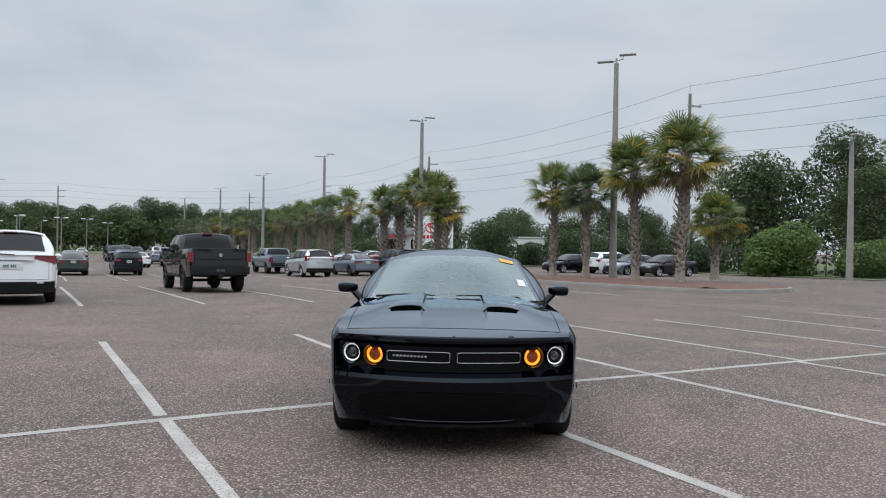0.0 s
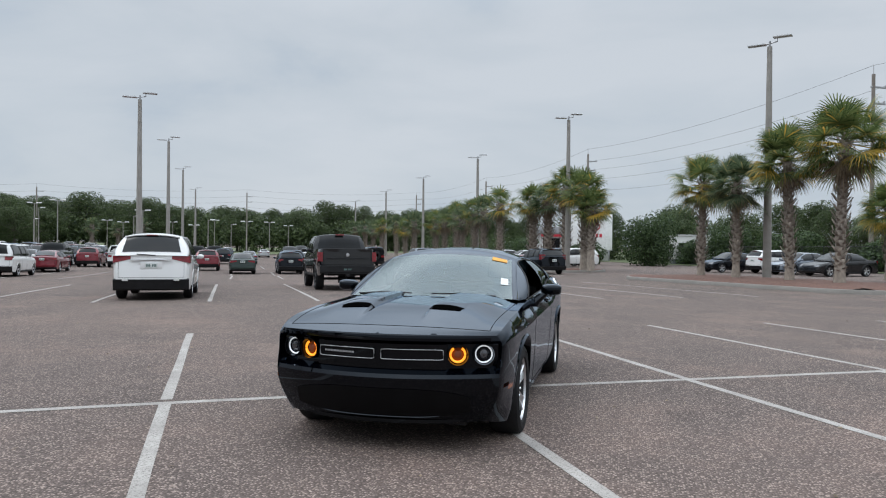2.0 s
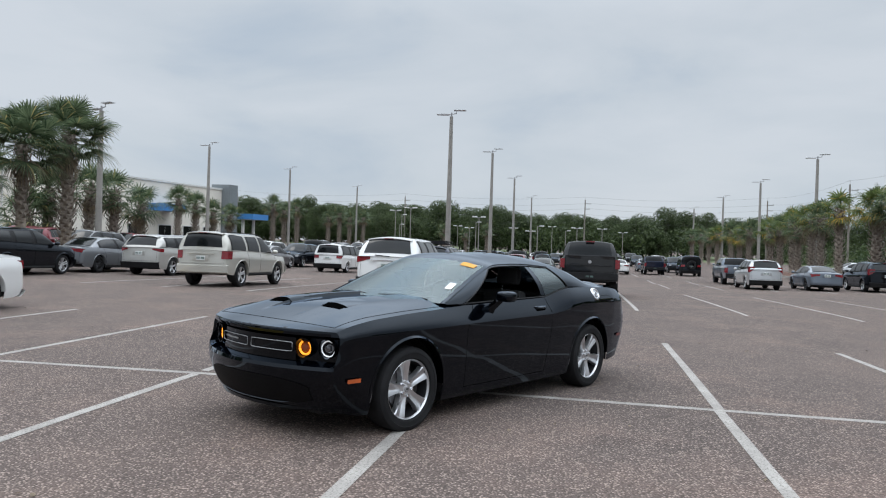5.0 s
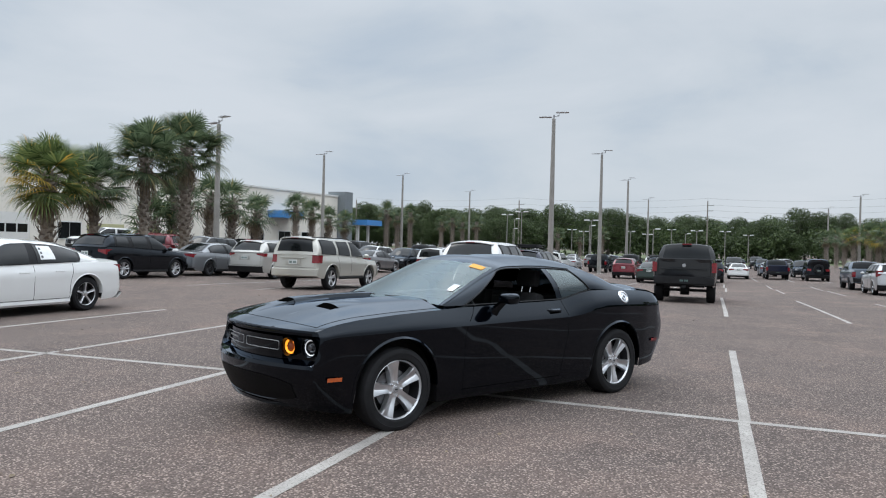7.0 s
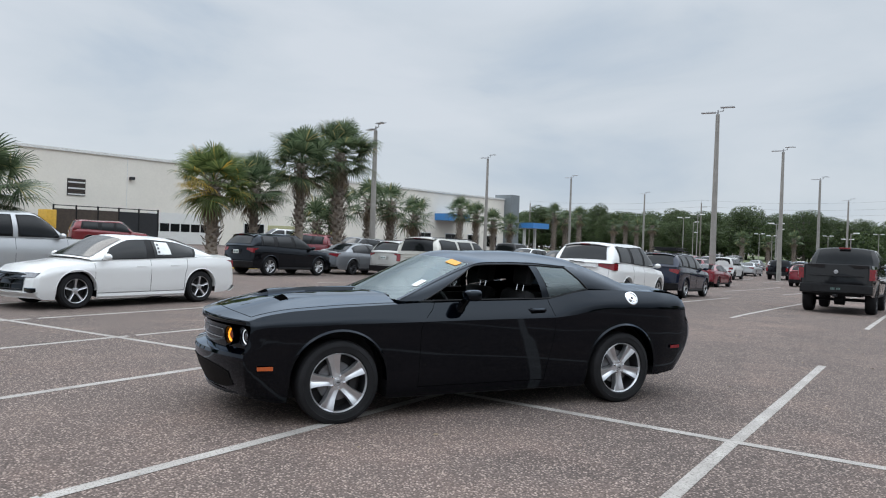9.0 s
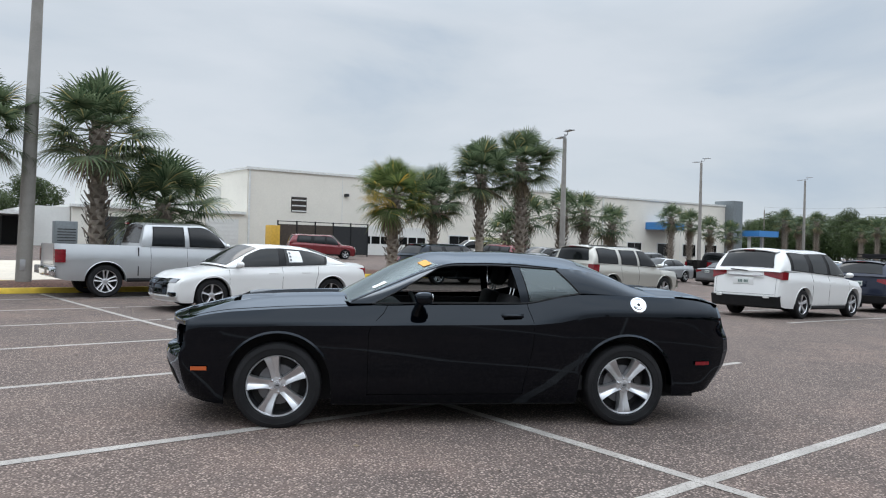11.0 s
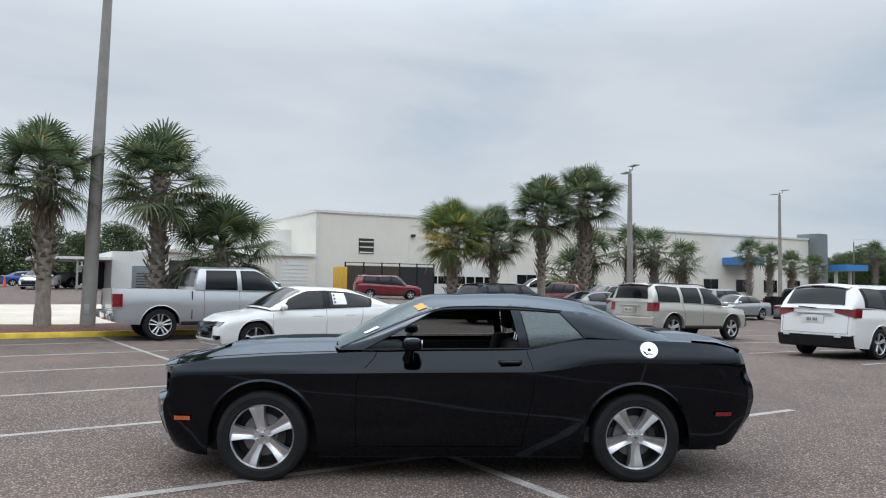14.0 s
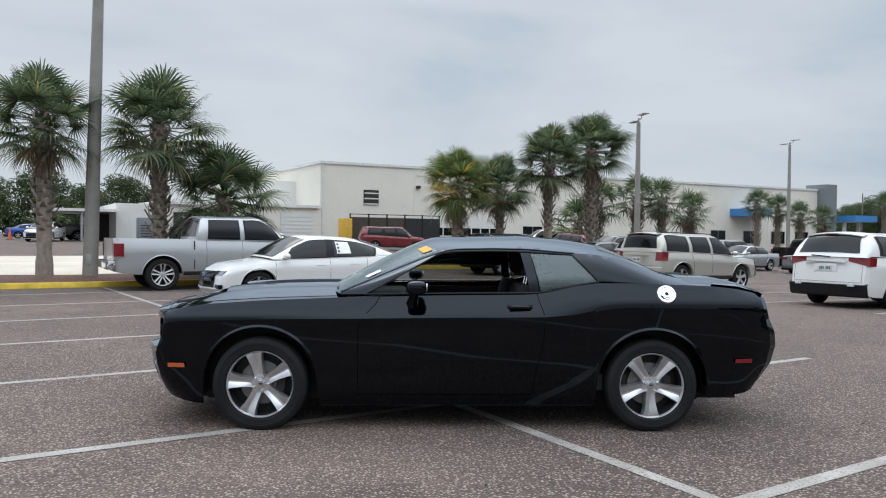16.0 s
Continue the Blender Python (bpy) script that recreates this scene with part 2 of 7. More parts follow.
def bark_mat(name, lo, hi):
    m, n, l, b = mat(name)
    v = coords(n, l, (1, 1, 0.6))
    c = noise_tex(n, l, v, 9.0, 6, 0.65)
    g = n.new("ShaderNodeNewGeometry")
    base = ramp(n, l, c, [(0.3, lo), (0.7, hi)])
    l.new(mixc(n, l, 0.4, base, ramp(n, l, g.outputs["Random Per Island"], [(0, lo), (1, hi)])), b.inputs["Base Color"])
    b.inputs["Roughness"].default_value = 0.9
    bump(n, l, b, c, 0.6, 0.02)
    return m


M_ASPHALT = asphalt_mat()
M_LINE = line_paint_mat()
M_CONC = concrete_mat("kerb_concrete", (0.23, 0.215, 0.195))
M_POLE = concrete_mat("spun_concrete_pole", (0.27, 0.255, 0.235), 2.0)
M_SAND = concrete_mat("pale_sandy_paving", (0.50, 0.445, 0.37), 0.4)
M_YEL = plain("yellow_kerb_paint", (0.62, 0.43, 0.045), 0.7, vary=0.25, scale=3)
M_MULCH = plain("red_pine_mulch", (0.115, 0.058, 0.042), 0.95, vary=0.7, scale=18, bumpy=1.0, grain=40)
M_GRASS = plain("rough_grass", (0.075, 0.095, 0.035), 0.95, vary=0.5, scale=2.0, bumpy=0.8, grain=25)
M_WALL = concrete_mat("painted_block_wall", (0.70, 0.665, 0.595), 0.25, 0.9)
M_WALL2 = concrete_mat("white_metal_siding", (0.64, 0.635, 0.61), 0.25, 0.9)
M_ROOFTRIM = plain("roof_edge_metal", (0.62, 0.62, 0.60), 0.5)
# flat near-black that stands in for shade inside openings and slots
M_DARK = plain("dark_recess", (0.018, 0.018, 0.019), 0.7)
M_LAMPHEAD = plain("pale_grey_lamp_casing", (0.50, 0.51, 0.52), 0.45)
M_GALV = plain("galvanised_steel", (0.36, 0.36, 0.37), 0.45, metal=0.6)
M_TYRE = plain("tyre_rubber", (0.013, 0.013, 0.014), 0.75, vary=0.3, bumpy=0.2)
M_TYRE.node_tree.nodes["Principled BSDF"].inputs["Specular IOR Level"].default_value = 0.2
M_ALLOY = plain("machined_alloy", (0.60, 0.605, 0.62), 0.32, metal=0.88, vary=0.05, grain=4.0)
M_ALLOYD = plain("dark_alloy", (0.035, 0.035, 0.038), 0.4, metal=0.5)
M_DISC = plain("brake_disc_steel", (0.16, 0.16, 0.165), 0.45, metal=0.7)
# near-black iron: the shade inside the wheels is put into its colour
M_BRAKE = plain("shade_darkened_wheel_iron", (0.022, 0.021, 0.021), 0.6, metal=0.3)
M_GAP = plain("shut_line_gap", (0.0015, 0.0015, 0.0015), 1.0)
M_GAP.node_tree.nodes["Principled BSDF"].inputs["Specular IOR Level"].default_value = 0.0
M_CHROME = plain("chrome", (0.75, 0.76, 0.78), 0.08, metal=1.0, vary=0.03)
M_TRIM = plain("black_plastic_trim", (0.010, 0.010, 0.011), 0.6, vary=0.3)
M_TRIM.node_tree.nodes["Principled BSDF"].inputs["Specular IOR Level"].default_value = 0.25
M_MESHBLK = plain("black_intake_mesh", (0.0025, 0.0025, 0.003), 0.6, vary=0.3)
M_MESHBLK.node_tree.nodes["Principled BSDF"].inputs["Specular IOR Level"].default_value = 0.12
M_GLOSSB = car_paint("gloss_black_trim", (0.001, 0.001, 0.0013), 0.0, 0.0)
M_GLASS = clear_glass("windscreen_glass", (0.62, 0.74, 0.72), 1.95)
M_GLASST = clear_glass("tinted_side_glass", (0.30, 0.33, 0.33), 1.8)
M_GLASSR = clear_glass("dark_rear_glass", (0.10, 0.11, 0.11), 1.45)
M_PRIV = plain("privacy_glass", (0.006, 0.007, 0.008), 0.09, vary=0.2)
M_PRIV.node_tree.nodes["Principled BSDF"].inputs["IOR"].default_value = 1.38
M_TAIL = plain("red_tail_lens", (0.17, 0.003, 0.008), 0.2, coat=0.5, vary=0.3, scale=18)
M_TAILW = plain("clear_lamp_lens", (0.62, 0.62, 0.60), 0.15, coat=1.0)
M_HEADL = plain("headlamp_lens", (0.07, 0.072, 0.08), 0.08, metal=0.5, coat=1.0, vary=0.6, scale=24)
M_AMBERLENS = plain("amber_marker_lens", (0.45, 0.085, 0.015), 0.2, coat=1.0)
M_AMBER = glow("lit_amber_indicator", (1.0, 0.33, 0.025), 1.3)
M_AMBERDIM = glow("amber_lit_reflector", (0.16, 0.03, 0.004), 0.12)
M_HALO = glow("lit_white_halo", (0.93, 0.96, 1.0), 0.40)
M_PLATE = plain("plate_white", (0.55, 0.57, 0.55), 0.4)
M_PLATEG = plain("plate_ink", (0.08, 0.13, 0.12), 0.5)
M_PAPER = plain("paper_white", (0.72, 0.73, 0.72), 0.7)
M_INK = plain("paper_ink", (0.06, 0.06, 0.07), 0.7)
M_TAG = plain("orange_sticker", (0.62, 0.29, 0.035), 0.6)
M_SEAT = plain("black_seat_cloth", (0.018, 0.018, 0.019), 0.85, vary=0.3, bumpy=0.3)
M_DASH = plain("soft_dash_plastic", (0.022, 0.022, 0.024), 0.6, vary=0.2)
M_BLUE = plain("blue_fascia_panel", (0.045, 0.20, 0.48), 0.35, vary=0.06)
M_GREYPANEL = plain("grey_metal_cladding", (0.16, 0.18, 0.19), 0.4)
M_FARWALL = plain("off_white_render", (0.52, 0.52, 0.51), 0.7)
M_FARROOF = plain("weathered_grey_roofing", (0.30, 0.31, 0.32), 0.6)
M_REDSIGN = plain("red_sign_enamel", (0.55, 0.03, 0.05), 0.4)
M_WHITESIGN = plain("white_sign_face", (0.78, 0.78, 0.77), 0.5)
M_FENCEMESH = plain("black_privacy_mesh", (0.014, 0.015, 0.017), 0.7, vary=0.2)
M_FENCEBR = plain("brown_privacy_mesh", (0.050, 0.037, 0.028), 0.7, vary=0.2)
M_ELEC = plain("olive_steel_cabinet", (0.36, 0.35, 0.20), 0.5)
M_ORANGEBOX = plain("ochre_painted_steel", (0.56, 0.33, 0.04), 0.6)
M_CABLE = plain("power_cable", (0.045, 0.045, 0.05), 0.6)
M_WOODPOLE = bark_mat("weathered_pole_wood", (0.13, 0.11, 0.095), (0.24, 0.215, 0.19))
M_BARK = bark_mat("tree_bark", (0.055, 0.045, 0.038), (0.13, 0.11, 0.09))
M_PALMBARK = bark_mat("palm_trunk_bark", (0.075, 0.060, 0.050), (0.34, 0.29, 0.24))
M_FROND = leaf_mat("palm_frond", (0.028, 0.050, 0.025), (0.115, 0.150, 0.080), (0.30, 0.25, 0.10))
M_FRONDY = leaf_mat("palm_frond_yellowing", (0.045, 0.075, 0.026), (0.145, 0.180, 0.062), (0.48, 0.29, 0.045))
M_YELFR = leaf_mat("yellow_palm_frond", (0.20, 0.155, 0.03), (0.46, 0.31, 0.055), (0.36, 0.18, 0.04))
M_DEADFR = leaf_mat("dead_palm_frond", (0.11, 0.085, 0.06), (0.24, 0.19, 0.13))
M_LEAF = leaf_mat("oak_foliage", (0.020, 0.034, 0.014), (0.075, 0.102, 0.040))
M_LEAF2 = leaf_mat("vine_foliage", (0.035, 0.065, 0.016), (0.11, 0.165, 0.04))
M_LEAF3 = leaf_mat("dark_hedge_foliage", (0.016, 0.030, 0.012), (0.055, 0.085, 0.032))


# ---------------------------------------------------------------- mesh helpers
def finish(bm, weld=0.0005, sharp=35.0, normals=True):
    if weld:
        bmesh.ops.remove_doubles(bm, verts=bm.verts, dist=weld)
    if normals:
        bmesh.ops.recalc_face_normals(bm, faces=bm.faces)
    for f in bm.faces:
        f.smooth = True
    lim = radians(sharp)
    for e in bm.edges:
        if len(e.link_faces) == 2 and e.calc_face_angle(0.0) > lim:
            e.smooth = False
    return bm


def link(name, bm, material, parent=None, label=""):
    me = bpy.data.meshes.new(name)
    bm.to_mesh(me)
    bm.free()
    me.materials.append(material)
    ob = new(name, me)
    if parent is not None:
        ob.parent = parent
    if label:
        ob["label"] = label
    return ob


def part(name, bm, material, parent, label=""):
    return link(name, bm, material, parent, label)


def empty(name):
    e = new(name)
    e.empty_display_size = 0.3
    return e


def add_box(bm, x0, x1, y0, y1, z0, z1, bevel=0.0):
    r = bmesh.ops.create_cube(bm, size=1.0)
    vs = r["verts"]
    bmesh.ops.scale(bm, vec=(abs(x1 - x0), abs(y1 - y0), abs(z1 - z0)), verts=vs)
    bmesh.ops.translate(bm, vec=((x0 + x1) / 2, (y0 + y1) / 2, (z0 + z1) / 2), verts=vs)
    if bevel:
        es = list({e for v in vs for e in v.link_edges})
        bmesh.ops.bevel(bm, geom=es, offset=bevel, segments=2, profile=0.6, affect="EDGES")


def box(x0, x1, y0, y1, z0, z1, bevel=0.0):
    bm = bmesh.new()
    add_box(bm, x0, x1, y0, y1, z0, z1, bevel)
    return finish(bm, 0)


def add_lathe(bm, prof, n=32, axis="z", centre=(0, 0, 0)):
    """Turn a profile of (radius, height) round an axis through centre."""
    rings = []
    for r, h in prof:
        ring = []
        for k in range(n):
            a = 2 * math.pi * k / n
            p = {"z": (r * math.cos(a), r * math.sin(a), h), "x": (h, r * math.cos(a), r * math.sin(a)), "y": (r * math.cos(a), h, r * math.sin(a))}[axis]
            ring.append(bm.verts.new((p[0] + centre[0], p[1] + centre[1], p[2] + centre[2])))
        rings.append(ring)
    for a, b in zip(rings, rings[1:]):
        for k in range(n):
            bm.faces.new((a[k], a[(k + 1) % n], b[(k + 1) % n], b[k]))
    return rings


def lathe(prof, n=32, axis="z", centre=(0, 0, 0), sharp=35):
    bm = bmesh.new()
    add_lathe(bm, prof, n, axis, centre)
    return finish(bm, 0.0003, sharp)


def add_tube(bm, pts, r, n=6, closed=False, r1=None):
    """A round tube along points."""
    pts = [Vector(p) for p in pts]
    rings = []
    m = len(pts)
    for k, p in enumerate(pts):
        a = pts[(k - 1) % m] if (closed or k > 0) else p
        b = pts[(k + 1) % m] if (closed or k < m - 1) else p
        d = (b - a)
        if d.length < 1e-9:
            d = Vector((0, 0, 1))
        d.normalize()
        side = d.cross(Vector((0, 0, 1)))
        if side.length < 1e-3:
            side = d.cross(Vector((1, 0, 0)))
        side.normalize()
        up = side.cross(d)
        rr = r if r1 is None else r + (r1 - r) * k / max(1, m - 1)
        rings.append([bm.verts.new(p + rr * (math.cos(2 * math.pi * j / n) * side + math.sin(2 * math.pi * j / n) * up)) for j in range(n)])
    pairs = list(zip(rings, rings[1:]))
    if closed:
        pairs.append((rings[-1], rings[0]))
    for a, b in pairs:
        for j in range(n):
            bm.faces.new((a[j], a[(j + 1) % n], b[(j + 1) % n], b[j]))
    if not closed:
        bm.faces.new(rings[0][::-1])
        bm.faces.new(rings[-1])


def tube(pts, r, n=6, closed=False, r1=None):
    bm = bmesh.new()
    add_tube(bm, pts, r, n, closed, r1)
    return finish(bm, 0)


def add_grid(bm, rows):
    """Join rows of points (all of one length) into a sheet."""
    vs = [[bm.verts.new(p) for p in row] for row in rows]
    for a, b in zip(vs, vs[1:]):
        for k in range(len(a) - 1):
            quad = [a[k], a[k + 1], b[k + 1], b[k]]
            try:
                bm.faces.new(quad)
            except ValueError:
                pass
    return vs


def smooth(a, b, x):
    t = min(1.0, max(0.0, (x - a) / (b - a)))
    return t * t * (3 - 2 * t)


def lerp(a, b, t):
    return tuple(p + (q - p) * t for p, q in zip(a, b))


# ---------------------------------------------------------------- cars: the shells
def interp(table, y):
    return float(np.interp(y, [p[0] for p in table], [p[1] for p in table]))


def inset(sp, y):
    """How far the shoulder lies inside the crease, as a share of the width."""
    return interp(sp["inset"], y) if "inset" in sp else sp["top_in"]


def tops(sp, y):
    return interp(sp["round"], y) if "round" in sp else sp.get("top_pow", 1.25)


def shell(sp, n1=9, n2=4, n3=8, m=14):
    """The lower body: sides with wheel arches, shoulders, bonnet and deck, nose and tail. The nose points to -y."""
    yF, yR, zb = sp["front"], sp["rear"], sp["sill"]
    ra = sp["arch"]
    ys = set(np.linspace(yF, yR, sp.get("stations", 44)).round(4))
    for yw in (sp["yf"], sp["yr"]):
        ys = {y for y in ys if abs(y - yw) > ra + 0.02}
        ys |= {round(yw + ra * math.cos(a), 4) for a in np.linspace(0, math.pi, 15)}
        ys |= {round(yw - ra - 0.012, 4), round(yw + ra + 0.012, 4)}
    ys |= {round(yF + d, 4) for d in (0.03, 0.08, 0.15)} | {round(yR - d, 4) for d in (0.03, 0.08, 0.15)}
    ys = sorted(y for y in ys if yF <= y <= yR)
    hw = sp["width"] / 2
    open0, open1 = sp.get("open", (9, 9))
    bulge = sp.get("bulge")

    tuck, edge = sp.get("tuck"), sp.get("rake_edge")

    def place(x, y, z):
        if tuck:
            x *= 1 - tuck * max(0.0, 1 - (y - yF) / 0.5) * max(0.0, min(1.0, (0.50 - z) / 0.30)) ** 1.5
        f = max(0.0, 1 - (y - yF) / 0.7) ** 2
        r = max(0.0, 1 - (yR - y) / 0.7) ** 2
        rk = interp(sp["rake_f"], z)
        if edge:
            rk += (interp(edge, z) - rk) * smooth(0.862, 0.885, abs(x) / hw)
        dy = f * (sp["bow_f"] * (x / hw) ** 2 + rk) - r * (sp["bow_r"] * (x / hw) ** 2 + interp(sp["rake_r"], z))
        return (x, y + dy, z)

    cols = []
    for y in ys:
        w = interp(sp["plan"], y)
        zl = interp(sp["low"], y)
        for yw in (sp["yf"], sp["yr"]):
            if abs(y - yw) <= ra + 1e-6:
                zl = max(zl, sp["hub"] + math.sqrt(max(0.0, ra * ra - (y - yw) ** 2)))
        zk, zt, zc = interp(sp["crease"], y), interp(sp["shoulder"], y), interp(sp["crown"], y)
        zl = min(zl, zk - 0.02)
        side = []
        for j in range(n1 + 1):
            z = zl + (zk - zl) * j / n1
            side.append((w * interp(sp["prof"], (z - zb) / (zk - zb)), z))
        for j in range(1, n2 + 1):
            t = j / n2
            side.append((w * (1 - (1 - inset(sp, y)) * t ** tops(sp, y)), zk + (zt - zk) * t))
        xs = side[-1][0]
        top = []
        for j in range(1, n3 + 1):
            t = j / n3
            x = xs * (1 - t)
            z = zt + (zc - zt) * (1 - (1 - t) ** 2.2)
            if bulge:
                z += bulge(x, y)
            top.append((x, z))
        cols.append((y, side, top))
    bm = bmesh.new()
    for s in (1, -1):
        add_grid(bm, [[place(s * x, y, z) for x, z in side] for y, side, top in cols])
        run = []
        for y, side, top in cols:
            if open0 < y < open1:
                if len(run) > 1:
                    add_grid(bm, run)
                run = []
            else:
                run.append([place(s * x, y, z) for x, z in [side[-1]] + top])
        if len(run) > 1:
            add_grid(bm, run)
    for y, side, top in (cols[0], cols[-1]):
        rows = [[place(x * k, y, z) for k in np.linspace(-1, 1, m)] for x, z in side + top[:-1]]
        add_grid(bm, rows)
    return finish(bm, 0.0008, sp.get("sharp", 28))


def arch_lips(sp, parent, material):
    """Rolled lips round the wheel openings."""
    ra, zb = sp["arch"], sp["sill"]
    for yw in (sp["yf"], sp["yr"]):
        for s in (1, -1):
            bm = bmesh.new()
            rows = []
            for a in np.linspace(0.0, math.pi, 25):
                yy, zz = yw + ra * math.cos(a), sp["hub"] + ra * math.sin(a)
                zz = max(zz, interp(sp["low"], yy))
                wy = interp(sp["plan"], yy) * interp(sp["prof"], (zz - zb) / (interp(sp["crease"], yy) - zb))
                k = (max(0.0, math.sin(a)) ** 2 * 1.25 + 0.12) if sp.get("flare") else 1.0
                yo, zo = yw + (ra + 0.024) * math.cos(a), max(sp["hub"] + (ra + 0.024) * math.sin(a), interp(sp["low"], yy))
                rows.append([(s * (wy + 0.001), yo, zo), (s * (wy + 0.014 * k), yw + (ra + 0.008) * math.cos(a), max(sp["hub"] + (ra + 0.008) * math.sin(a), interp(sp["low"], yy))), (s * (wy + 0.004 * k), yy, zz), (s * (wy - 0.10), yy, zz - 0.004)])
            add_grid(bm, rows)
            part("wheel_arch", finish(bm, 0, 40), material, parent)


class RoundedColumns(list):
    """Cabin columns joined by smooth curves in place of straight runs."""


def eased(cols, k, i, t):
    P = [Vector(c[k]) for c in cols]
    h = (P[i + 1] - P[i]).length

    def tangent(j):
        a, b = max(0, j - 1), min(len(P) - 1, j + 1)
        run = sum((P[m + 1] - P[m]).length for m in range(a, b))
        return (P[b] - P[a]) / max(run, 1e-6)
    t2, t3 = t * t, t * t * t
    return tuple(P[i] * (2 * t3 - 3 * t2 + 1) + tangent(i) * h * (t3 - 2 * t2 + t) + P[i + 1] * (3 * t2 - 2 * t3) + tangent(i + 1) * h * (t3 - t2))


def cabin_surface(cols, a, q):
    """A point on the cabin: a runs along the columns, q from the belt (0) over the roof edge (1) to the middle (2)."""
    i = min(int(a), len(cols) - 2)
    t = a - i
    if isinstance(cols, RoundedColumns):
        B, T, C = (eased(cols, k, i, t) for k in range(3))
    else:
        B = lerp(cols[i][0], cols[i + 1][0], t)
        T = lerp(cols[i][1], cols[i + 1][1], t)
        C = lerp(cols[i][2], cols[i + 1][2], t)
    if q <= 1:
        p = list(lerp(B, T, q))
        p[0] += 0.05 * 4 * q * (1 - q) * min(1.0, (T[2] - B[2]) / 0.3)
        return p[0], p[1], p[2]
    s = q - 1
    e = 1 - (1 - s) ** 2.4
    return T[0] * (1 - s), T[1] + (C[1] - T[1]) * (1 - (1 - s) ** 2), T[2] + (C[2] - T[2]) * e


def cabin_patch(bm, cols, a0, a1, q0, q1, na=5, nq=5, lift=0.0, mirror=False, both=False):
    rows = []
    for a in np.linspace(a0, a1, na + 1):
        row = []
        for q in np.linspace(q0, q1, nq + 1):
            x, y, z = cabin_surface(cols, float(a), float(q))
            if lift:
                x += lift * (1 if q < 1 else 0.3 if q < 1.6 else 0.0)
                z += lift * (1 if q > 1 else 0.15)
            row.append((x, y, z))
        rows.append(row)
    if not mirror or both:
        add_grid(bm, rows)
    if mirror or both:
        add_grid(bm, [[(-x, y, z) for x, y, z in row] for row in rows])


def wheel_bm(r, rim, w, n=36):
    h = w / 2
    return [(rim * 0.97, -h * 0.80), (rim * 1.02, -h), (r * 0.90, -h * 1.02), (r * 0.985, -h * 0.78), (r, -h * 0.45), (r, h * 0.45), (r * 0.985, h * 0.78), (r * 0.90, h * 1.02), (rim * 1.02, h), (rim * 0.97, h * 0.80)]


def spokes_bm(rim, side, count=5, width=0.34, twin=False, face=0.0, phase=0.0):
    """Thin lip, hub and ridged spokes that flare into the lip; the face looks along side * x."""
    bm = bmesh.new()
    s = side
    add_lathe(bm, [(rim * 0.935, s * (face - 0.016)), (rim * 0.95, s * (face - 0.004)), (rim * 0.98, s * (face + 0.002)), (rim * 1.0, s * (face - 0.004)), (rim * 1.0, s * (face - 0.02))], 36, "x")
    add_lathe(bm, [(rim * 0.27, s * (face - 0.07)), (rim * 0.27, s * (face - 0.036)), (rim * 0.14, s * (face - 0.030)), (rim * 0.12, s * (face - 0.022)), (0.0, s * (face - 0.020))], 18, "x")
    for k in range(count):
        a = 2 * math.pi * k / count + math.pi / 2 + phase
        for off in ((-0.5, 0.5) if twin else (0.0,)):
            rows = []
            for t in np.linspace(0.20, 0.965, 7):
                half = rim * width * 0.42 * float(np.interp(t, [0.2, 0.4, 0.75, 0.965], [0.85, 0.8, 1.0, 1.45])) * (0.5 if twin else 1.0)
                shift = off * rim * width * (0.3 + 0.9 * t)
                out = face - 0.030 + 0.024 * smooth(0.2, 0.95, t)
                row = []
                for e, dx in ((-1.06, -0.045), (-1.0, -0.006), (-0.85, 0.0), (0.0, -0.007), (0.85, 0.0), (1.0, -0.006), (1.06, -0.045)):
                    h = e * half + shift
                    row.append((s * (out + dx), t * rim * math.cos(a) - h * math.sin(a), t * rim * math.sin(a) + h * math.cos(a)))
                rows.append(row)
            add_grid(bm, rows)
    return finish(bm, 0.0003, 20)


def add_wheel(parent, x, y, r, rim, w, material, count=5, width=0.34, twin=False, hub_z=None, phase=0.0):
    s = 1 if x > 0 else -1
    z = hub_z or r
    # disc and barrel in one piece, its dark colour standing for the shade
    wheel = part("wheel", lathe([(0.0, 0.0), (rim * 0.62, 0.0), (rim * 0.64, -s * w * 0.12), (rim * 0.93, -s * w * 0.16), (rim * 0.93, s * (w / 2 - 0.03)), (rim * 0.945, s * (w / 2 - 0.024))], 28, "x"), M_BRAKE, parent, "brake disc and barrel, coloured dark for the shade inside the wheel")
    wheel.location = (x - s * w / 2, y, z)
    part("tyre", lathe(wheel_bm(r, rim, w), 40, "x"), M_TYRE, wheel, "black rubber tyre")
    part("rim", spokes_bm(rim, s, count, width, twin=twin, face=w / 2 - 0.012, phase=phase), material, wheel)
    return wheel


def badge_plate(parent, y, z, sgn=1, width=0.31):
    """A licence plate with plain bars for its characters, facing along sgn * y."""
    p = part("licence_plate", box(-width / 2, width / 2, y - 0.006, y + 0.006, z - 0.075, z + 0.075, 0.004), M_PLATE, parent)
    bm = bmesh.new()
    for k in range(3):
        for s in (-1, 1):
            x = s * (0.035 + 0.038 * k)
            add_box(bm, x - 0.014, x + 0.014, y + sgn * 0.0062, y + sgn * 0.009, z - 0.032, z + 0.034)
    part("plate_bars", finish(bm, 0), M_PLATEG, p)
    return p


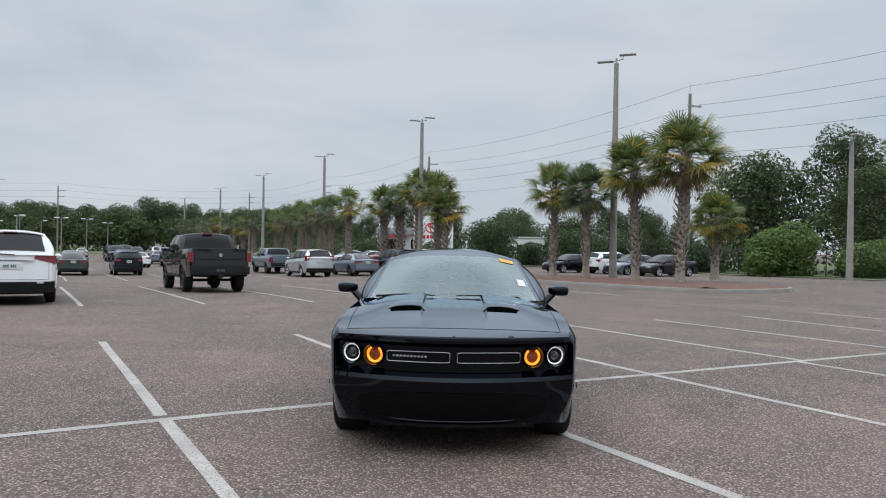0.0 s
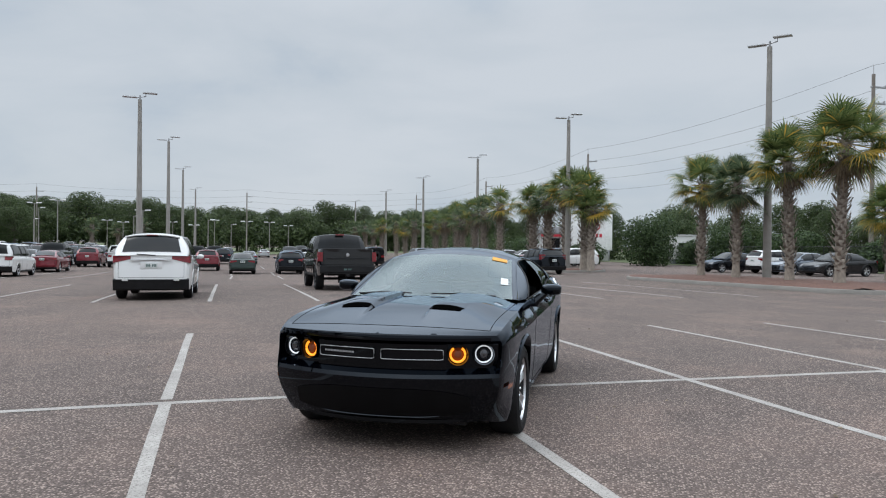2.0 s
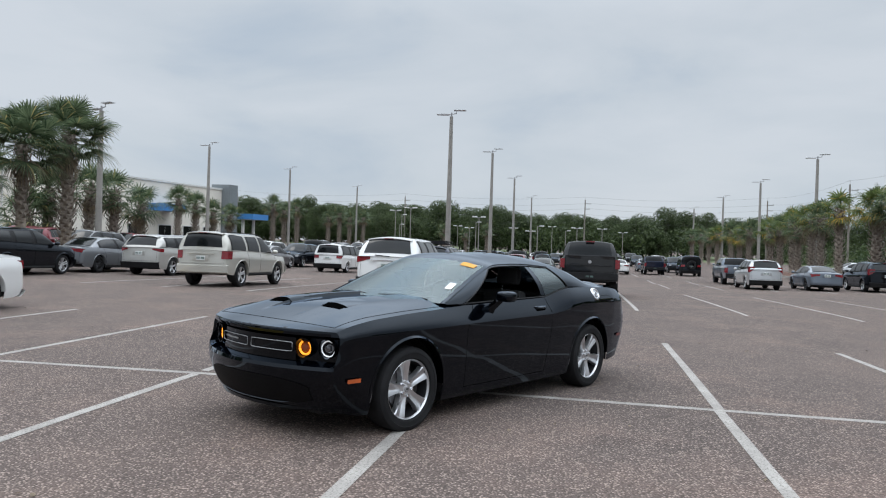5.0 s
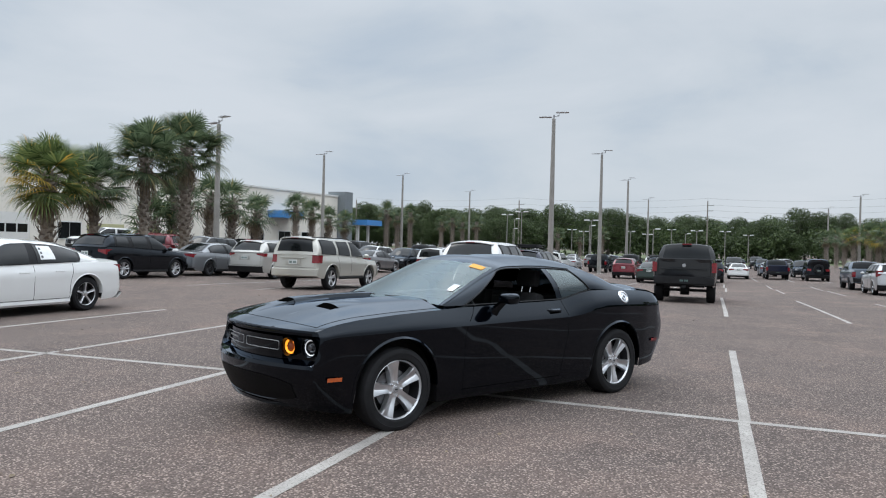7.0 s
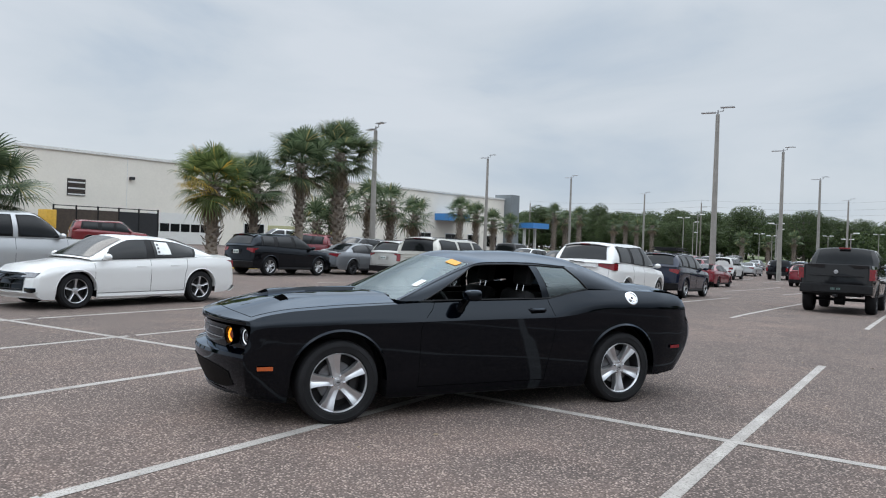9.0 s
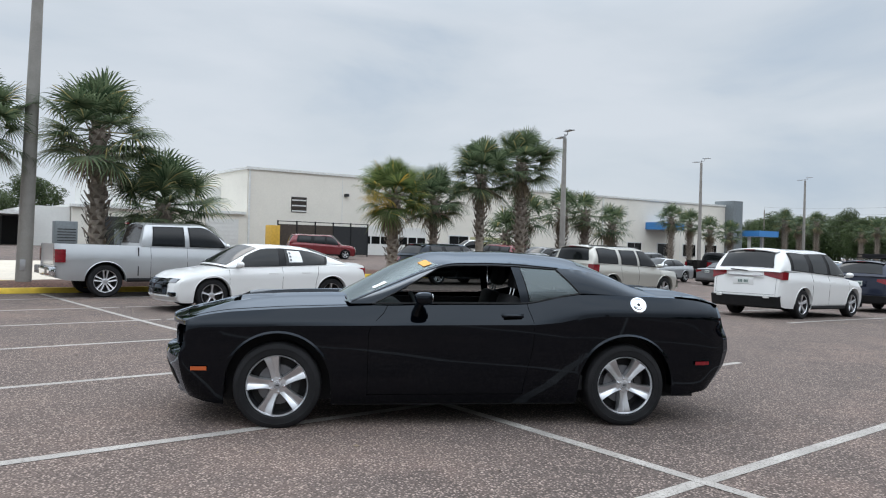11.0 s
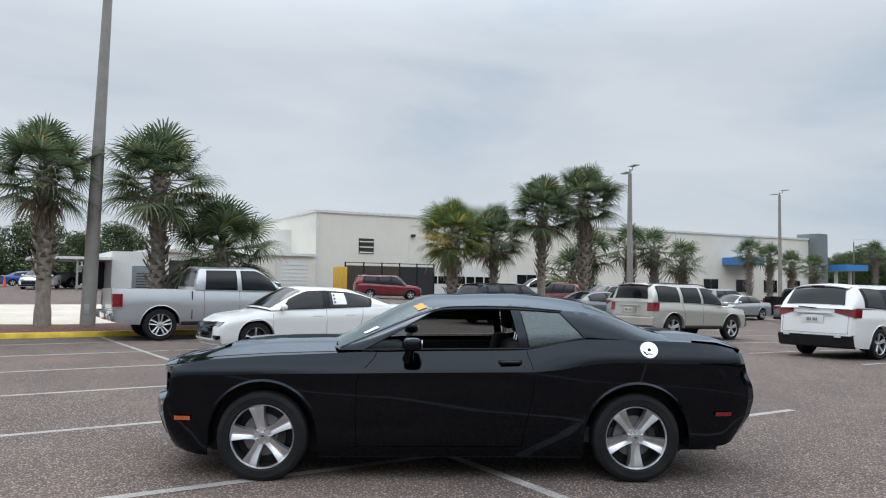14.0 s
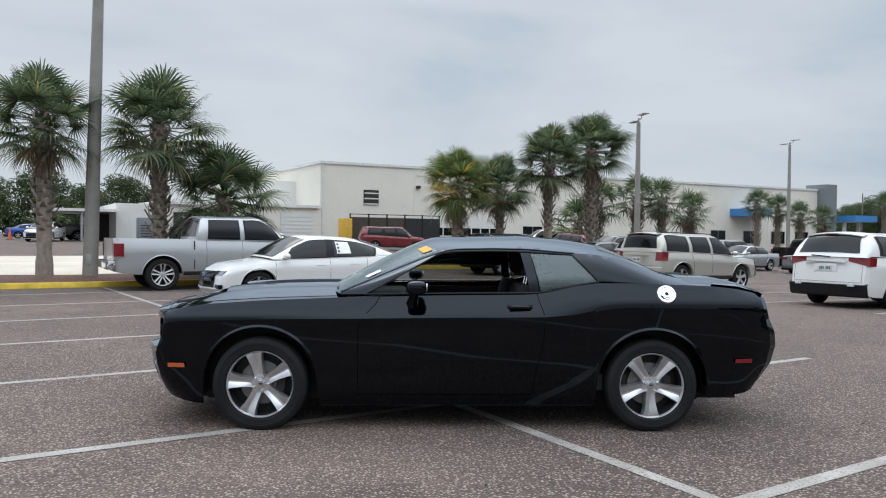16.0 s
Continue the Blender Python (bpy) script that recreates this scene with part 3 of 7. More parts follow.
def car(kind, sp, paint_m, label, category="car", rims=None, wheels=5, twin=False, glass=None, rack=False, group="parked cars"):
    """A parked car from a table of its proportions. Origin on the ground between the axles, nose to -y."""
    root = empty(kind)
    tagged(root, label, category, group)
    glass = glass or M_PRIV
    body = part("body", shell(sp, 7, 3, 5, 10), paint_m, root)
    arch_lips(sp, root, sp.get("arch_m", paint_m))
    z0, z1 = sp["sill"] + 0.02, sp["hub"] + sp["arch"] + 0.06
    bm = bmesh.new()
    add_box(bm, -sp["width"] * 0.31, sp["width"] * 0.31, sp["front"] + 0.55, sp["rear"] - 0.35, z0, z1)
    add_box(bm, -sp["width"] * 0.47, sp["width"] * 0.47, sp["yf"] + sp["arch"] + 0.03, sp["yr"] - sp["arch"] - 0.03, z0, z1)
    part("underbody", finish(bm, 0), M_TRIM, root)
    cols = RoundedColumns(sp["cabin"])
    last = len(cols) - 1
    bm = bmesh.new()
    cabin_patch(bm, cols, 0, last, 0, 1, na=last * 6, nq=4, both=True)
    cabin_patch(bm, cols, 0, last, 1, 2, na=last * 6, nq=7, both=True)
    part("roof", finish(bm, 0.001, 30), sp.get("roof_paint", paint_m), root)
    for k, (a0, a1) in enumerate(sp["side_glass"]):
        for mir in (False, True):
            bm = bmesh.new()
            cabin_patch(bm, cols, a0, a1, 0.07, 0.90, 7, 4, 0.014, mirror=mir)
            part("side_window", finish(bm, 0), glass, root)
    for mir in (False, True):
        bm = bmesh.new()
        g0, g1 = sp["side_glass"][0][0], sp["side_glass"][-1][1]
        if sp.get("body_pillars"):
            for a0, a1 in sp["side_glass"]:
                cabin_patch(bm, cols, a0 - 0.04, a1 + 0.04, 0.04, 0.935, 9, 4, 0.006, mirror=mir)
        else:
            cabin_patch(bm, cols, g0 - 0.05, min(g1 + 0.10, last - 0.15), 0.035, 0.945, last * 6, 4, 0.006, mirror=mir)
        part("window_frame", finish(bm, 0), M_TRIM, root, "black window surround")
        sg = -1 if mir else 1

        def flank(y, z):
            w = interp(sp["plan"], y)
            zk, zt = interp(sp["crease"], y), interp(sp["shoulder"], y)
            if z <= zk:
                return (sg * w * interp(sp["prof"], (z - sp["sill"]) / (zk - sp["sill"])), y, z)
            t = min(1.0, (z - zk) / (zt - zk))
            return (sg * w * (1 - (1 - sp["top_in"]) * t ** 1.25), y, z)
        ya, yb2, yc2 = cols[1][0][1] - 0.28, (cols[2][0][1] + cols[3][0][1]) / 2, cols[4][0][1] + 0.02
        zlo = sp["sill"] + 0.10
        bm = bmesh.new()
        for y in (ya, yb2):
            add_tube(bm, [flank(y, z) for z in np.linspace(zlo, interp(sp["shoulder"], y) - 0.01, 7)], 0.0045, 4)
        curve = [flank(min(yc2, sp["yr"] - sp["arch"] - 0.03) + max(0.0, yc2 - (sp["yr"] - sp["arch"] - 0.03)) * smooth(0.55, 0.95, z / interp(sp["shoulder"], yc2)), z) for z in np.linspace(zlo, interp(sp["shoulder"], yc2) - 0.01, 9)]
        add_tube(bm, curve, 0.0045, 4)
        add_tube(bm, [flank(y, zlo) for y in np.linspace(ya, curve[0][1], 9)], 0.0045, 4)
        part("door_gap", finish(bm, 0), M_GAP, root)
        bm = bmesh.new()
        rows = []
        for y in np.linspace(sp["yf"] + sp["arch"] + 0.02, sp["yr"] - sp["arch"] - 0.02, 9):
            x, _, z = flank(y, sp["sill"] + 0.05)
            rows.append([(x + sg * 0.012, y, z + 0.035), (x + sg * 0.020, y, z - 0.02), (x - sg * 0.01, y, z - 0.06)])
        add_grid(bm, rows)
        part("sill_moulding", finish(bm, 0), sp.get("sill_m", M_TRIM), root)
    bm = bmesh.new()
    cabin_patch(bm, cols, sp["screen"][0], sp["screen"][1], 1.06, 2, 7, 7, 0.016, both=True)
    part("windscreen", finish(bm, 0.001), glass, root)
    bm = bmesh.new()
    cabin_patch(bm, cols, sp["back_glass"][0], sp["back_glass"][1], sp.get("glass_in", 1.12), 2, 7, 7, 0.022, both=True)
    part("rear_window", finish(bm, 0.001), glass, root)
    if "spoiler" in sp:
        bm = bmesh.new()
        rows = []
        for q in np.linspace(1.06, 2.0, 9):
            p0 = cabin_surface(cols, sp["spoiler"], float(q))
            rows.append([(p0[0], p0[1] - 0.10, p0[2] + 0.012), (p0[0], p0[1] + 0.05, p0[2] + 0.020), (p0[0], p0[1] + 0.15, p0[2] - 0.005), (p0[0], p0[1] + 0.14, p0[2] - 0.028), (p0[0], p0[1] + 0.02, p0[2] - 0.030)])
        add_grid(bm, rows)
        add_grid(bm, [[(-x, y, z) for x, y, z in row] for row in rows])
        part("roof_spoiler", finish(bm, 0.001, 40), paint_m, root)
        part("high_brake_light", box(-0.14, 0.14, rows[-1][2][1] - 0.015, rows[-1][2][1] + 0.006, rows[-1][2][2] - 0.022, rows[-1][2][2] - 0.004), M_TAIL, root)
    rimm = rims or M_ALLOY
    for y in (sp["yf"], sp["yr"]):
        for s in (1, -1):
            add_wheel(root, s * (interp(sp["plan"], y) - 0.035), y, sp["r"], sp["r"] * 0.69, sp.get("tyre_w", 0.225), rimm, wheels, sp.get("spoke", 0.34), twin=twin)
    # lamps
    for s in (1, -1):
        (xa, xb), (za, zb2) = sp["tail"]
        bm = bmesh.new()
        yb = sp["rear"]
        rows = []
        for x in np.linspace(xa, xb, 6):
            row = []
            for z in np.linspace(za + (zb2 - za) * sp.get("tail_taper", 0.0) * (xb - x) / (xb - xa), zb2, 4):
                hw = sp["width"] / 2
                y = yb - sp["bow_r"] * (x / hw) ** 2 - interp(sp["rake_r"], z) + 0.012
                row.append((s * x, y, z))
            rows.append(row)
        add_grid(bm, rows)
        wr = []
        for z in np.linspace(za, zb2, 4):
            hw = sp["width"] / 2
            x = xb
            y = yb - sp["bow_r"] * (x / hw) ** 2 - interp(sp["rake_r"], z)
            wr.append([(s * x, y + 0.012, z), (s * (x + 0.025), y - 0.10, z), (s * (x + 0.03), y - 0.22, z)])
        add_grid(bm, wr)
        part("tail_light", finish(bm, 0.001, 50), M_TAIL, root, "red tail light lens")
        (xa, xb), (za, zb2) = sp["head"]
        bm = bmesh.new()
        rows = []
        for x in np.linspace(xa, xb, 6):
            row = []
            for z in np.linspace(za, zb2, 4):
                hw = sp["width"] / 2
                y = sp["front"] + sp["bow_f"] * (x / hw) ** 2 + interp(sp["rake_f"], z) - 0.012
                row.append((s * x, y, z))
            rows.append(row)
        x = xb
        wr = []
        for z in np.linspace(za, zb2, 4):
            hw = sp["width"] / 2
            y = sp["front"] + sp["bow_f"] * (x / hw) ** 2 + interp(sp["rake_f"], z)
            wr.append([(s * x, y - 0.012, z), (s * (x + 0.02), y + 0.10, z), (s * (x + 0.025), y + 0.2, z)])
        add_grid(bm, rows)
        add_grid(bm, wr)
        part("headlight", finish(bm, 0.001, 50), M_HEADL, root, "clear headlight lens")
        # door mirror on its foot
        bx = cols[1][0]
        bm = bmesh.new()
        bmesh.ops.create_uvsphere(bm, u_segments=12, v_segments=8, radius=0.1)
        bmesh.ops.scale(bm, vec=(1.05, 0.75, 0.72), verts=bm.verts)
        bmesh.ops.translate(bm, vec=(s * (abs(bx[0]) + 0.13), bx[1] - 0.08, bx[2] + 0.07), verts=bm.verts)
        add_box(bm, s * (abs(bx[0]) - 0.02), s * (abs(bx[0]) + 0.1), bx[1] - 0.10, bx[1] - 0.05, bx[2] + 0.01, bx[2] + 0.05)
        part("wing_mirror", finish(bm, 0), sp.get("mirror_m", paint_m), root)
        for hy in sp["handles"]:
            xx = interp(sp["plan"], hy) * (1 - (1 - sp["top_in"]) * 0.35)
            zz = interp(sp["crease"], hy) + 0.04
            part("door_handle", box(s * xx - 0.018, s * xx + 0.022, hy - 0.11, hy + 0.11, zz - 0.016, zz + 0.016, 0.008), sp.get("handle_m", paint_m), root)
    # bumpers
    lo = sp["bumper"]
    for end, y0, bow, rk, sg in (("front_bumper", sp["front"], sp["bow_f"], sp["rake_f"], 1), ("rear_bumper", sp["rear"], sp["bow_r"], sp["rake_r"], -1)):
        bm = bmesh.new()
        hw = sp["width"] / 2
        rows = []
        for x in np.linspace(-hw * 0.93, hw * 0.93, 15):
            yy = y0 + sg * (bow * (x / hw) ** 2 - 0.025)
            rows.append([(x, yy + sg * 0.07 + sg * interp(rk, lo[0]), lo[0]), (x, yy + sg * interp(rk, lo[0]), lo[0] + 0.04), (x, yy + sg * interp(rk, lo[1]), lo[1] - 0.03), (x, yy + sg * 0.06 + sg * interp(rk, lo[1]), lo[1])])
        add_grid(bm, rows)
        part(end, finish(bm, 0.001, 40), sp.get("bumper_m", M_TRIM), root)
    hw = sp["width"] / 2
    badge_plate(root, sp["rear"] - interp(sp["rake_r"], sp["plate"]) + 0.018, sp["plate"], 1)
    bm = bmesh.new()
    zt0, zt1 = sp["bumper"][1] + 0.03, interp(sp["shoulder"], sp["rear"]) - 0.03
    for s in (1, -1):
        add_tube(bm, [(s * hw * 0.80, sp["rear"] - sp["bow_r"] * 0.64 - interp(sp["rake_r"], z) + 0.002, z) for z in np.linspace(zt0, zt1, 6)], 0.0032, 4)
    add_tube(bm, [(x, sp["rear"] - sp["bow_r"] * (x / hw) ** 2 - interp(sp["rake_r"], zt0) + 0.002, zt0) for x in np.linspace(-hw * 0.8, hw * 0.8, 11)], 0.0032, 4)
    part("boot_gap", finish(bm, 0), M_GAP, root)
    part("plate_recess", box(-0.27, 0.27, sp["rear"] - interp(sp["rake_r"], sp["plate"]) - 0.004, sp["rear"] - interp(sp["rake_r"], sp["plate"]) + 0.010, sp["plate"] - 0.10, sp["plate"] + 0.105, 0.004), paint_m, root)
    gx = sp.get("grille")
    if gx:
        bm = bmesh.new()
        rows = []
        for x in np.linspace(-gx[0], gx[0], 9):
            rows.append([(x, sp["front"] + sp["bow_f"] * (x / hw) ** 2 + interp(sp["rake_f"], z) - 0.014, z) for z in np.linspace(gx[1], gx[2], 4)])
        add_grid(bm, rows)
        g = part("grille", finish(bm, 0), M_GLOSSB, root, "black grille")
        bm = bmesh.new()
        for z in np.linspace(gx[1] + 0.03, gx[2] - 0.03, 4):
            add_tube(bm, [(x, sp["front"] + sp["bow_f"] * (x / hw) ** 2 + interp(sp["rake_f"], z) - 0.018, z) for x in np.linspace(-gx[0] * 0.95, gx[0] * 0.95, 9)], 0.008, 4)
        part("grille_bar", finish(bm, 0), sp.get("grille_m", M_TRIM), g)
    if rack:
        for s in (1, -1):
            pts = []
            for a in np.linspace(sp["screen"][1] + 0.2, sp["back_glass"][0] - 0.1, 8):
                x, y, z = cabin_surface(cols, float(a), 1.22)
                pts.append((s * x, y, z + 0.045))
            pts = [(pts[0][0], pts[0][1] - 0.05, pts[0][2] - 0.05)] + pts + [(pts[-1][0], pts[-1][1] + 0.05, pts[-1][2] - 0.05)]
            part("roof_rail", tube(pts, 0.014, 6), rack, root)
    return root


def seat_on(ob, u, v, heading, wb=0.0):
    """Stand a car on the lot with its rear axle at (u, v), nose along the heading, tilted with the ground."""
    hx, hy = math.cos(radians(heading)), math.sin(radians(heading))
    gold_car, ry = at(u, v)
    cx, cy = gold_car + hx * wb, ry + hy * wb
    za, zb = float(lot_z(gold_car, ry)), float(lot_z(gold_car + hx * 2 * wb, ry + hy * 2 * wb))
    sx, sy = hy, -hx
    zl, zr = float(lot_z(cx - sx * 0.8, cy - sy * 0.8)), float(lot_z(cx + sx * 0.8, cy + sy * 0.8))
    pitch = math.degrees(math.atan2(za - zb, 2 * wb)) if wb else 0.0
    m = pose(cx, cy, min((za + zb) / 2, (zl + zr) / 2), 0, 0, heading + 90) @ pose(0, 0, 0, pitch, 0, 0)
    return m


# ---------------------------------------------------------------- cars: tables of proportions
def common(L, W, wb, r, sill, fo):
    """Shared numbers: length, width, wheelbase, tyre radius, sill height, front overhang."""
    yf, yr = -wb / 2, wb / 2
    F, R = yf - fo, yf - fo + L
    h = W / 2
    return dict(front=F, rear=R, yf=yf, yr=yr, width=W, r=r, hub=r, arch=r + 0.055, sill=sill,
                plan=[(F, h * 0.86), (F + 0.12, h * 0.93), (F + 0.5, h * 0.98), (yf, h), (yr, h), (R - 0.5, h * 0.98), (R - 0.12, h * 0.93), (R, h * 0.87)],
                low=[(F, sill + 0.03), (F + 0.3, sill), (yf, sill), (yr, sill), (R - 0.3, sill + 0.03), (R, sill + 0.10)],
                prof=[(0, 0.935), (0.25, 0.972), (0.5, 0.985), (1, 1.0)], top_in=0.93, bow_f=0.22, bow_r=0.15)


def sedan(L=4.88, W=1.85, H=1.45, wb=2.80, r=0.335, fast=0.0):
    d = common(L, W, wb, r, 0.19, 0.95)
    F, R, h = d["front"], d["rear"], W / 2
    yc = d["yf"] + 0.42
    d.update(crease=[(F, 0.62), (d["yf"], 0.74), (d["yr"], 0.80), (R, 0.80)],
             shoulder=[(F, 0.70), (F + 0.3, 0.78), (d["yf"], 0.86), (yc + 0.3, 0.93), (d["yr"], 0.99), (R - 0.1, 1.00), (R, 0.97)],
             crown=[(F, 0.72), (F + 0.3, 0.83), (d["yf"], 0.92), (yc, 1.0), (d["yr"] + 0.3, 1.05), (R - 0.1, 1.05), (R, 1.0)],
             rake_f=[(0.2, 0.06), (0.35, 0.0), (0.6, 0.03), (0.8, 0.22)], rake_r=[(0.2, 0.10), (0.4, 0.0), (0.7, 0.03), (0.98, 0.05)],
             cabin=[((h * 0.86, yc - 0.1, 0.93), (h * 0.84, yc - 0.12, 0.95), (0, yc - 0.28, 0.99)),
                    ((h * 0.93, yc + 0.22, 0.93), (h * 0.66, yc + 0.72, H - 0.10), (0, yc + 0.55, H - 0.03)),
                    ((h * 0.935, yc + 1.12, 0.95), (h * 0.655, yc + 1.15, H - 0.06), (0, yc + 1.15, H)),
                    ((h * 0.935, yc + 1.22, 0.955), (h * 0.655, yc + 1.25, H - 0.06), (0, yc + 1.25, H)),
                    ((h * 0.92, yc + 2.05, 0.985), (h * 0.64, yc + 1.98, H - 0.13), (0, yc + 2.05, H - 0.06)),
                    ((h * 0.80, yc + 2.62, 1.01), (h * 0.76, yc + 2.62 + fast, 1.02), (0, yc + 2.80 + fast, 1.06))],
             side_glass=[(0.62, 1.95), (3.05, 4.35)], screen=(0.06, 0.97), back_glass=(4.06, 4.93),
             tail_taper=0.5, tail=((h * 0.42, h * 0.88), (0.78, 0.94)), head=((h * 0.52, h * 0.86), (0.60, 0.73)), handles=(yc + 0.95, yc + 1.75),
             bumper=(0.22, 0.36), plate=0.86, grille=(0.62, 0.36, 0.66))
    return d


def suv(L=4.75, W=1.88, H=1.70, wb=2.75, r=0.36, boxy=0.0, belt=1.08, sill=0.24):
    d = common(L, W, wb, r, sill, 0.92)
    F, R, h = d["front"], d["rear"], W / 2
    yc = d["yf"] + 0.35
    sl = 1.0 if boxy < 0.1 else 0.0      # rounded crossovers: rising belt, falling roof
    d.update(crease=[(F, 0.74), (d["yf"], 0.86), (d["yr"], 0.92), (R, 0.94)],
             shoulder=[(F, 0.86), (F + 0.25, 0.94), (d["yf"], 1.00), (yc + 0.3, belt - 0.03), (d["yr"], belt + 0.03 + 0.03 * sl), (R, belt + 0.02 + 0.03 * sl)],
             crown=[(F, 0.88), (F + 0.25, 1.0), (d["yf"], 1.07), (yc, belt + 0.05), (R, belt + 0.04 + 0.03 * sl)],
             rake_f=[(0.25, 0.06), (0.45, 0.0), (0.75, 0.03), (0.95, 0.14)], rake_r=[(0.3, 0.06), (0.5, 0.0), (0.8, 0.03), (1.1, 0.08)],
             cabin=[((h * 0.86, yc - 0.06, belt - 0.04), (h * 0.85, yc - 0.08, belt - 0.02), (0, yc - 0.22, belt + 0.02)),
                    ((h * 0.94, yc + 0.22, belt - 0.03), (h * 0.72, yc + 0.66 + 0.08 * sl, H - 0.11), (0, yc + 0.50 + 0.08 * sl, H - 0.035)),
                    ((h * 0.945, yc + 1.05, belt), (h * 0.73, yc + 1.08, H - 0.07), (0, yc + 1.1, H)),
                    ((h * 0.945, yc + 1.15, belt), (h * 0.73, yc + 1.18, H - 0.07), (0, yc + 1.2, H)),
                    ((h * 0.94, yc + 2.0, belt + 0.02 + 0.02 * sl), (h * 0.73, yc + 2.0, H - 0.08 - 0.02 * sl), (0, yc + 2.0, H - 0.01 - 0.005 * sl)),
                    ((h * 0.94, yc + 2.1, belt + 0.02 + 0.025 * sl), (h * 0.73, yc + 2.1, H - 0.08 - 0.025 * sl), (0, yc + 2.1, H - 0.015 - 0.01 * sl)),
                    ((h * 0.925, R - 0.38 + boxy * 0.7, belt + 0.03 + 0.05 * sl), (h * 0.72, R - 0.50 + boxy, H - 0.10 - 0.05 * sl), (0, R - 0.38 + boxy, H - 0.05 - 0.03 * sl)),
                    ((h * 0.88, R - 0.14, belt + 0.01 + 0.03 * sl), (h * 0.86, R - 0.13, belt + 0.02 + 0.03 * sl), (0, R - 0.05, belt + 0.03 + 0.03 * sl))],
             side_glass=[(0.62, 1.95), (3.05, 3.95), (5.08, 5.72 if sl else 5.88)], screen=(0.06, 0.97), back_glass=(6.08, 6.86), glass_in=1.15, spoiler=5.95, tail_taper=0.55 * sl,
             tail=((h * 0.58, h * 0.90), (0.88, 1.06)), head=((h * 0.52, h * 0.87), (0.74, 0.90)), handles=(yc + 0.9, yc + 1.75),
             bumper=(0.28, 0.56), plate=0.90, grille=(0.60, 0.55, 0.86))
    return d


def pickup(L=5.9, W=2.03, H=1.96, wb=3.68, r=0.42, belt=1.30, lift=0.0):
    d = common(L, W, wb, r, 0.40 + lift, 0.95)
    F, R, h = d["front"], d["rear"], W / 2
    yc = d["yf"] + 0.45
    yb = yc + 2.45
    d.update(crease=[(F, 0.95 + lift), (R, 1.00 + lift)],
             shoulder=[(F, 1.10 + lift), (F + 0.25, 1.18 + lift), (yc, belt), (yb, belt + 0.03), (yb + 0.02, belt + 0.04), (R, belt + 0.05)],
             crown=[(F, 1.12 + lift), (F + 0.3, 1.25 + lift), (yc, belt + 0.04), (yb, belt + 0.04), (yb + 0.05, belt - 0.25), (R - 0.12, belt - 0.25), (R - 0.08, belt + 0.05), (R, belt + 0.05)],
             rake_f=[(0.4, 0.05), (0.7, 0.0), (1.0, 0.02), (1.2, 0.08)], rake_r=[(0.4, 0.0), (1.4, 0.0)], bow_f=0.16, bow_r=0.02,
             cabin=[((h * 0.86, yc - 0.02, belt), (h * 0.85, yc - 0.05, belt + 0.02), (0, yc - 0.15, belt + 0.05)),
                    ((h * 0.95, yc + 0.25, belt), (h * 0.78, yc + 0.70, H - 0.10), (0, yc + 0.58, H - 0.04)),
                    ((h * 0.95, yc + 1.18, belt + 0.01), (h * 0.79, yc + 1.20, H - 0.07), (0, yc + 1.2, H)),
                    ((h * 0.95, yc + 1.28, belt + 0.01), (h * 0.79, yc + 1.30, H - 0.07), (0, yc + 1.3, H)),
                    ((h * 0.95, yc + 2.15, belt + 0.02), (h * 0.79, yc + 2.10, H - 0.08), (0, yc + 2.15, H - 0.01)),
                    ((h * 0.94, yc + 2.36, belt + 0.02), (h * 0.78, yc + 2.28, H - 0.10), (0, yc + 2.30, H - 0.03)),
                    ((h * 0.93, yc + 2.42, belt + 0.02), (h * 0.90, yc + 2.44, belt + 0.03), (0, yc + 2.45, belt + 0.03))],
             side_glass=[(0.62, 1.95), (3.05, 3.98)], screen=(0.06, 0.97), back_glass=(5.08, 5.90),
             body_pillars=True, tail=((h * 0.80, h * 0.965), (belt - 0.40, belt - 0.08)), head=((h * 0.62, h * 0.92), (0.92 + lift, 1.10 + lift)), handles=(yc + 0.95, yc + 1.8),
             bumper=(0.50 + lift, 0.78 + lift), plate=0.66 + lift, grille=(0.68, 0.78 + lift, 1.10 + lift))
    d["arch"] = r + 0.07
    d["tyre_w"] = 0.29
    return d


# ---------------------------------------------------------------- ground, painted lines and islands
def ground_sheet():
    fine = np.arange(-14, 14.01, 1.0)
    steps = [16, 18, 21, 24, 28, 32, 37, 43, 50, 58, 67, 78, 92, 110, 135, 170, 230, 330, 520, 900, 1600]
    us = sorted([-s for s in steps] + list(fine) + steps)
    vs = sorted([-s for s in steps] + list(fine) + list(np.arange(15, 50, 2.0)) + [s for s in steps if s > 50])
    verts, faces = [], []
    for v in vs:
        for u in us:
            x, y = at(u, v)
            verts.append((x, y, float(lot_z(x, y))))
    n = len(us)
    for j in range(len(vs) - 1):
        for i in range(n - 1):
            k = j * n + i
            faces.append((k, k + 1, k + n + 1, k + n))
    me = bpy.data.meshes.new("ground")
    me.from_pydata(verts, [], faces)
    me.materials.append(M_ASPHALT)
    for p in me.polygons:
        p.use_smooth = True
    ob = new("ground", me)
    return tagged(ob, "worn grey-brown asphalt parking lot with pale shell aggregate", "asphalt", kind="structure")


ground_sheet()


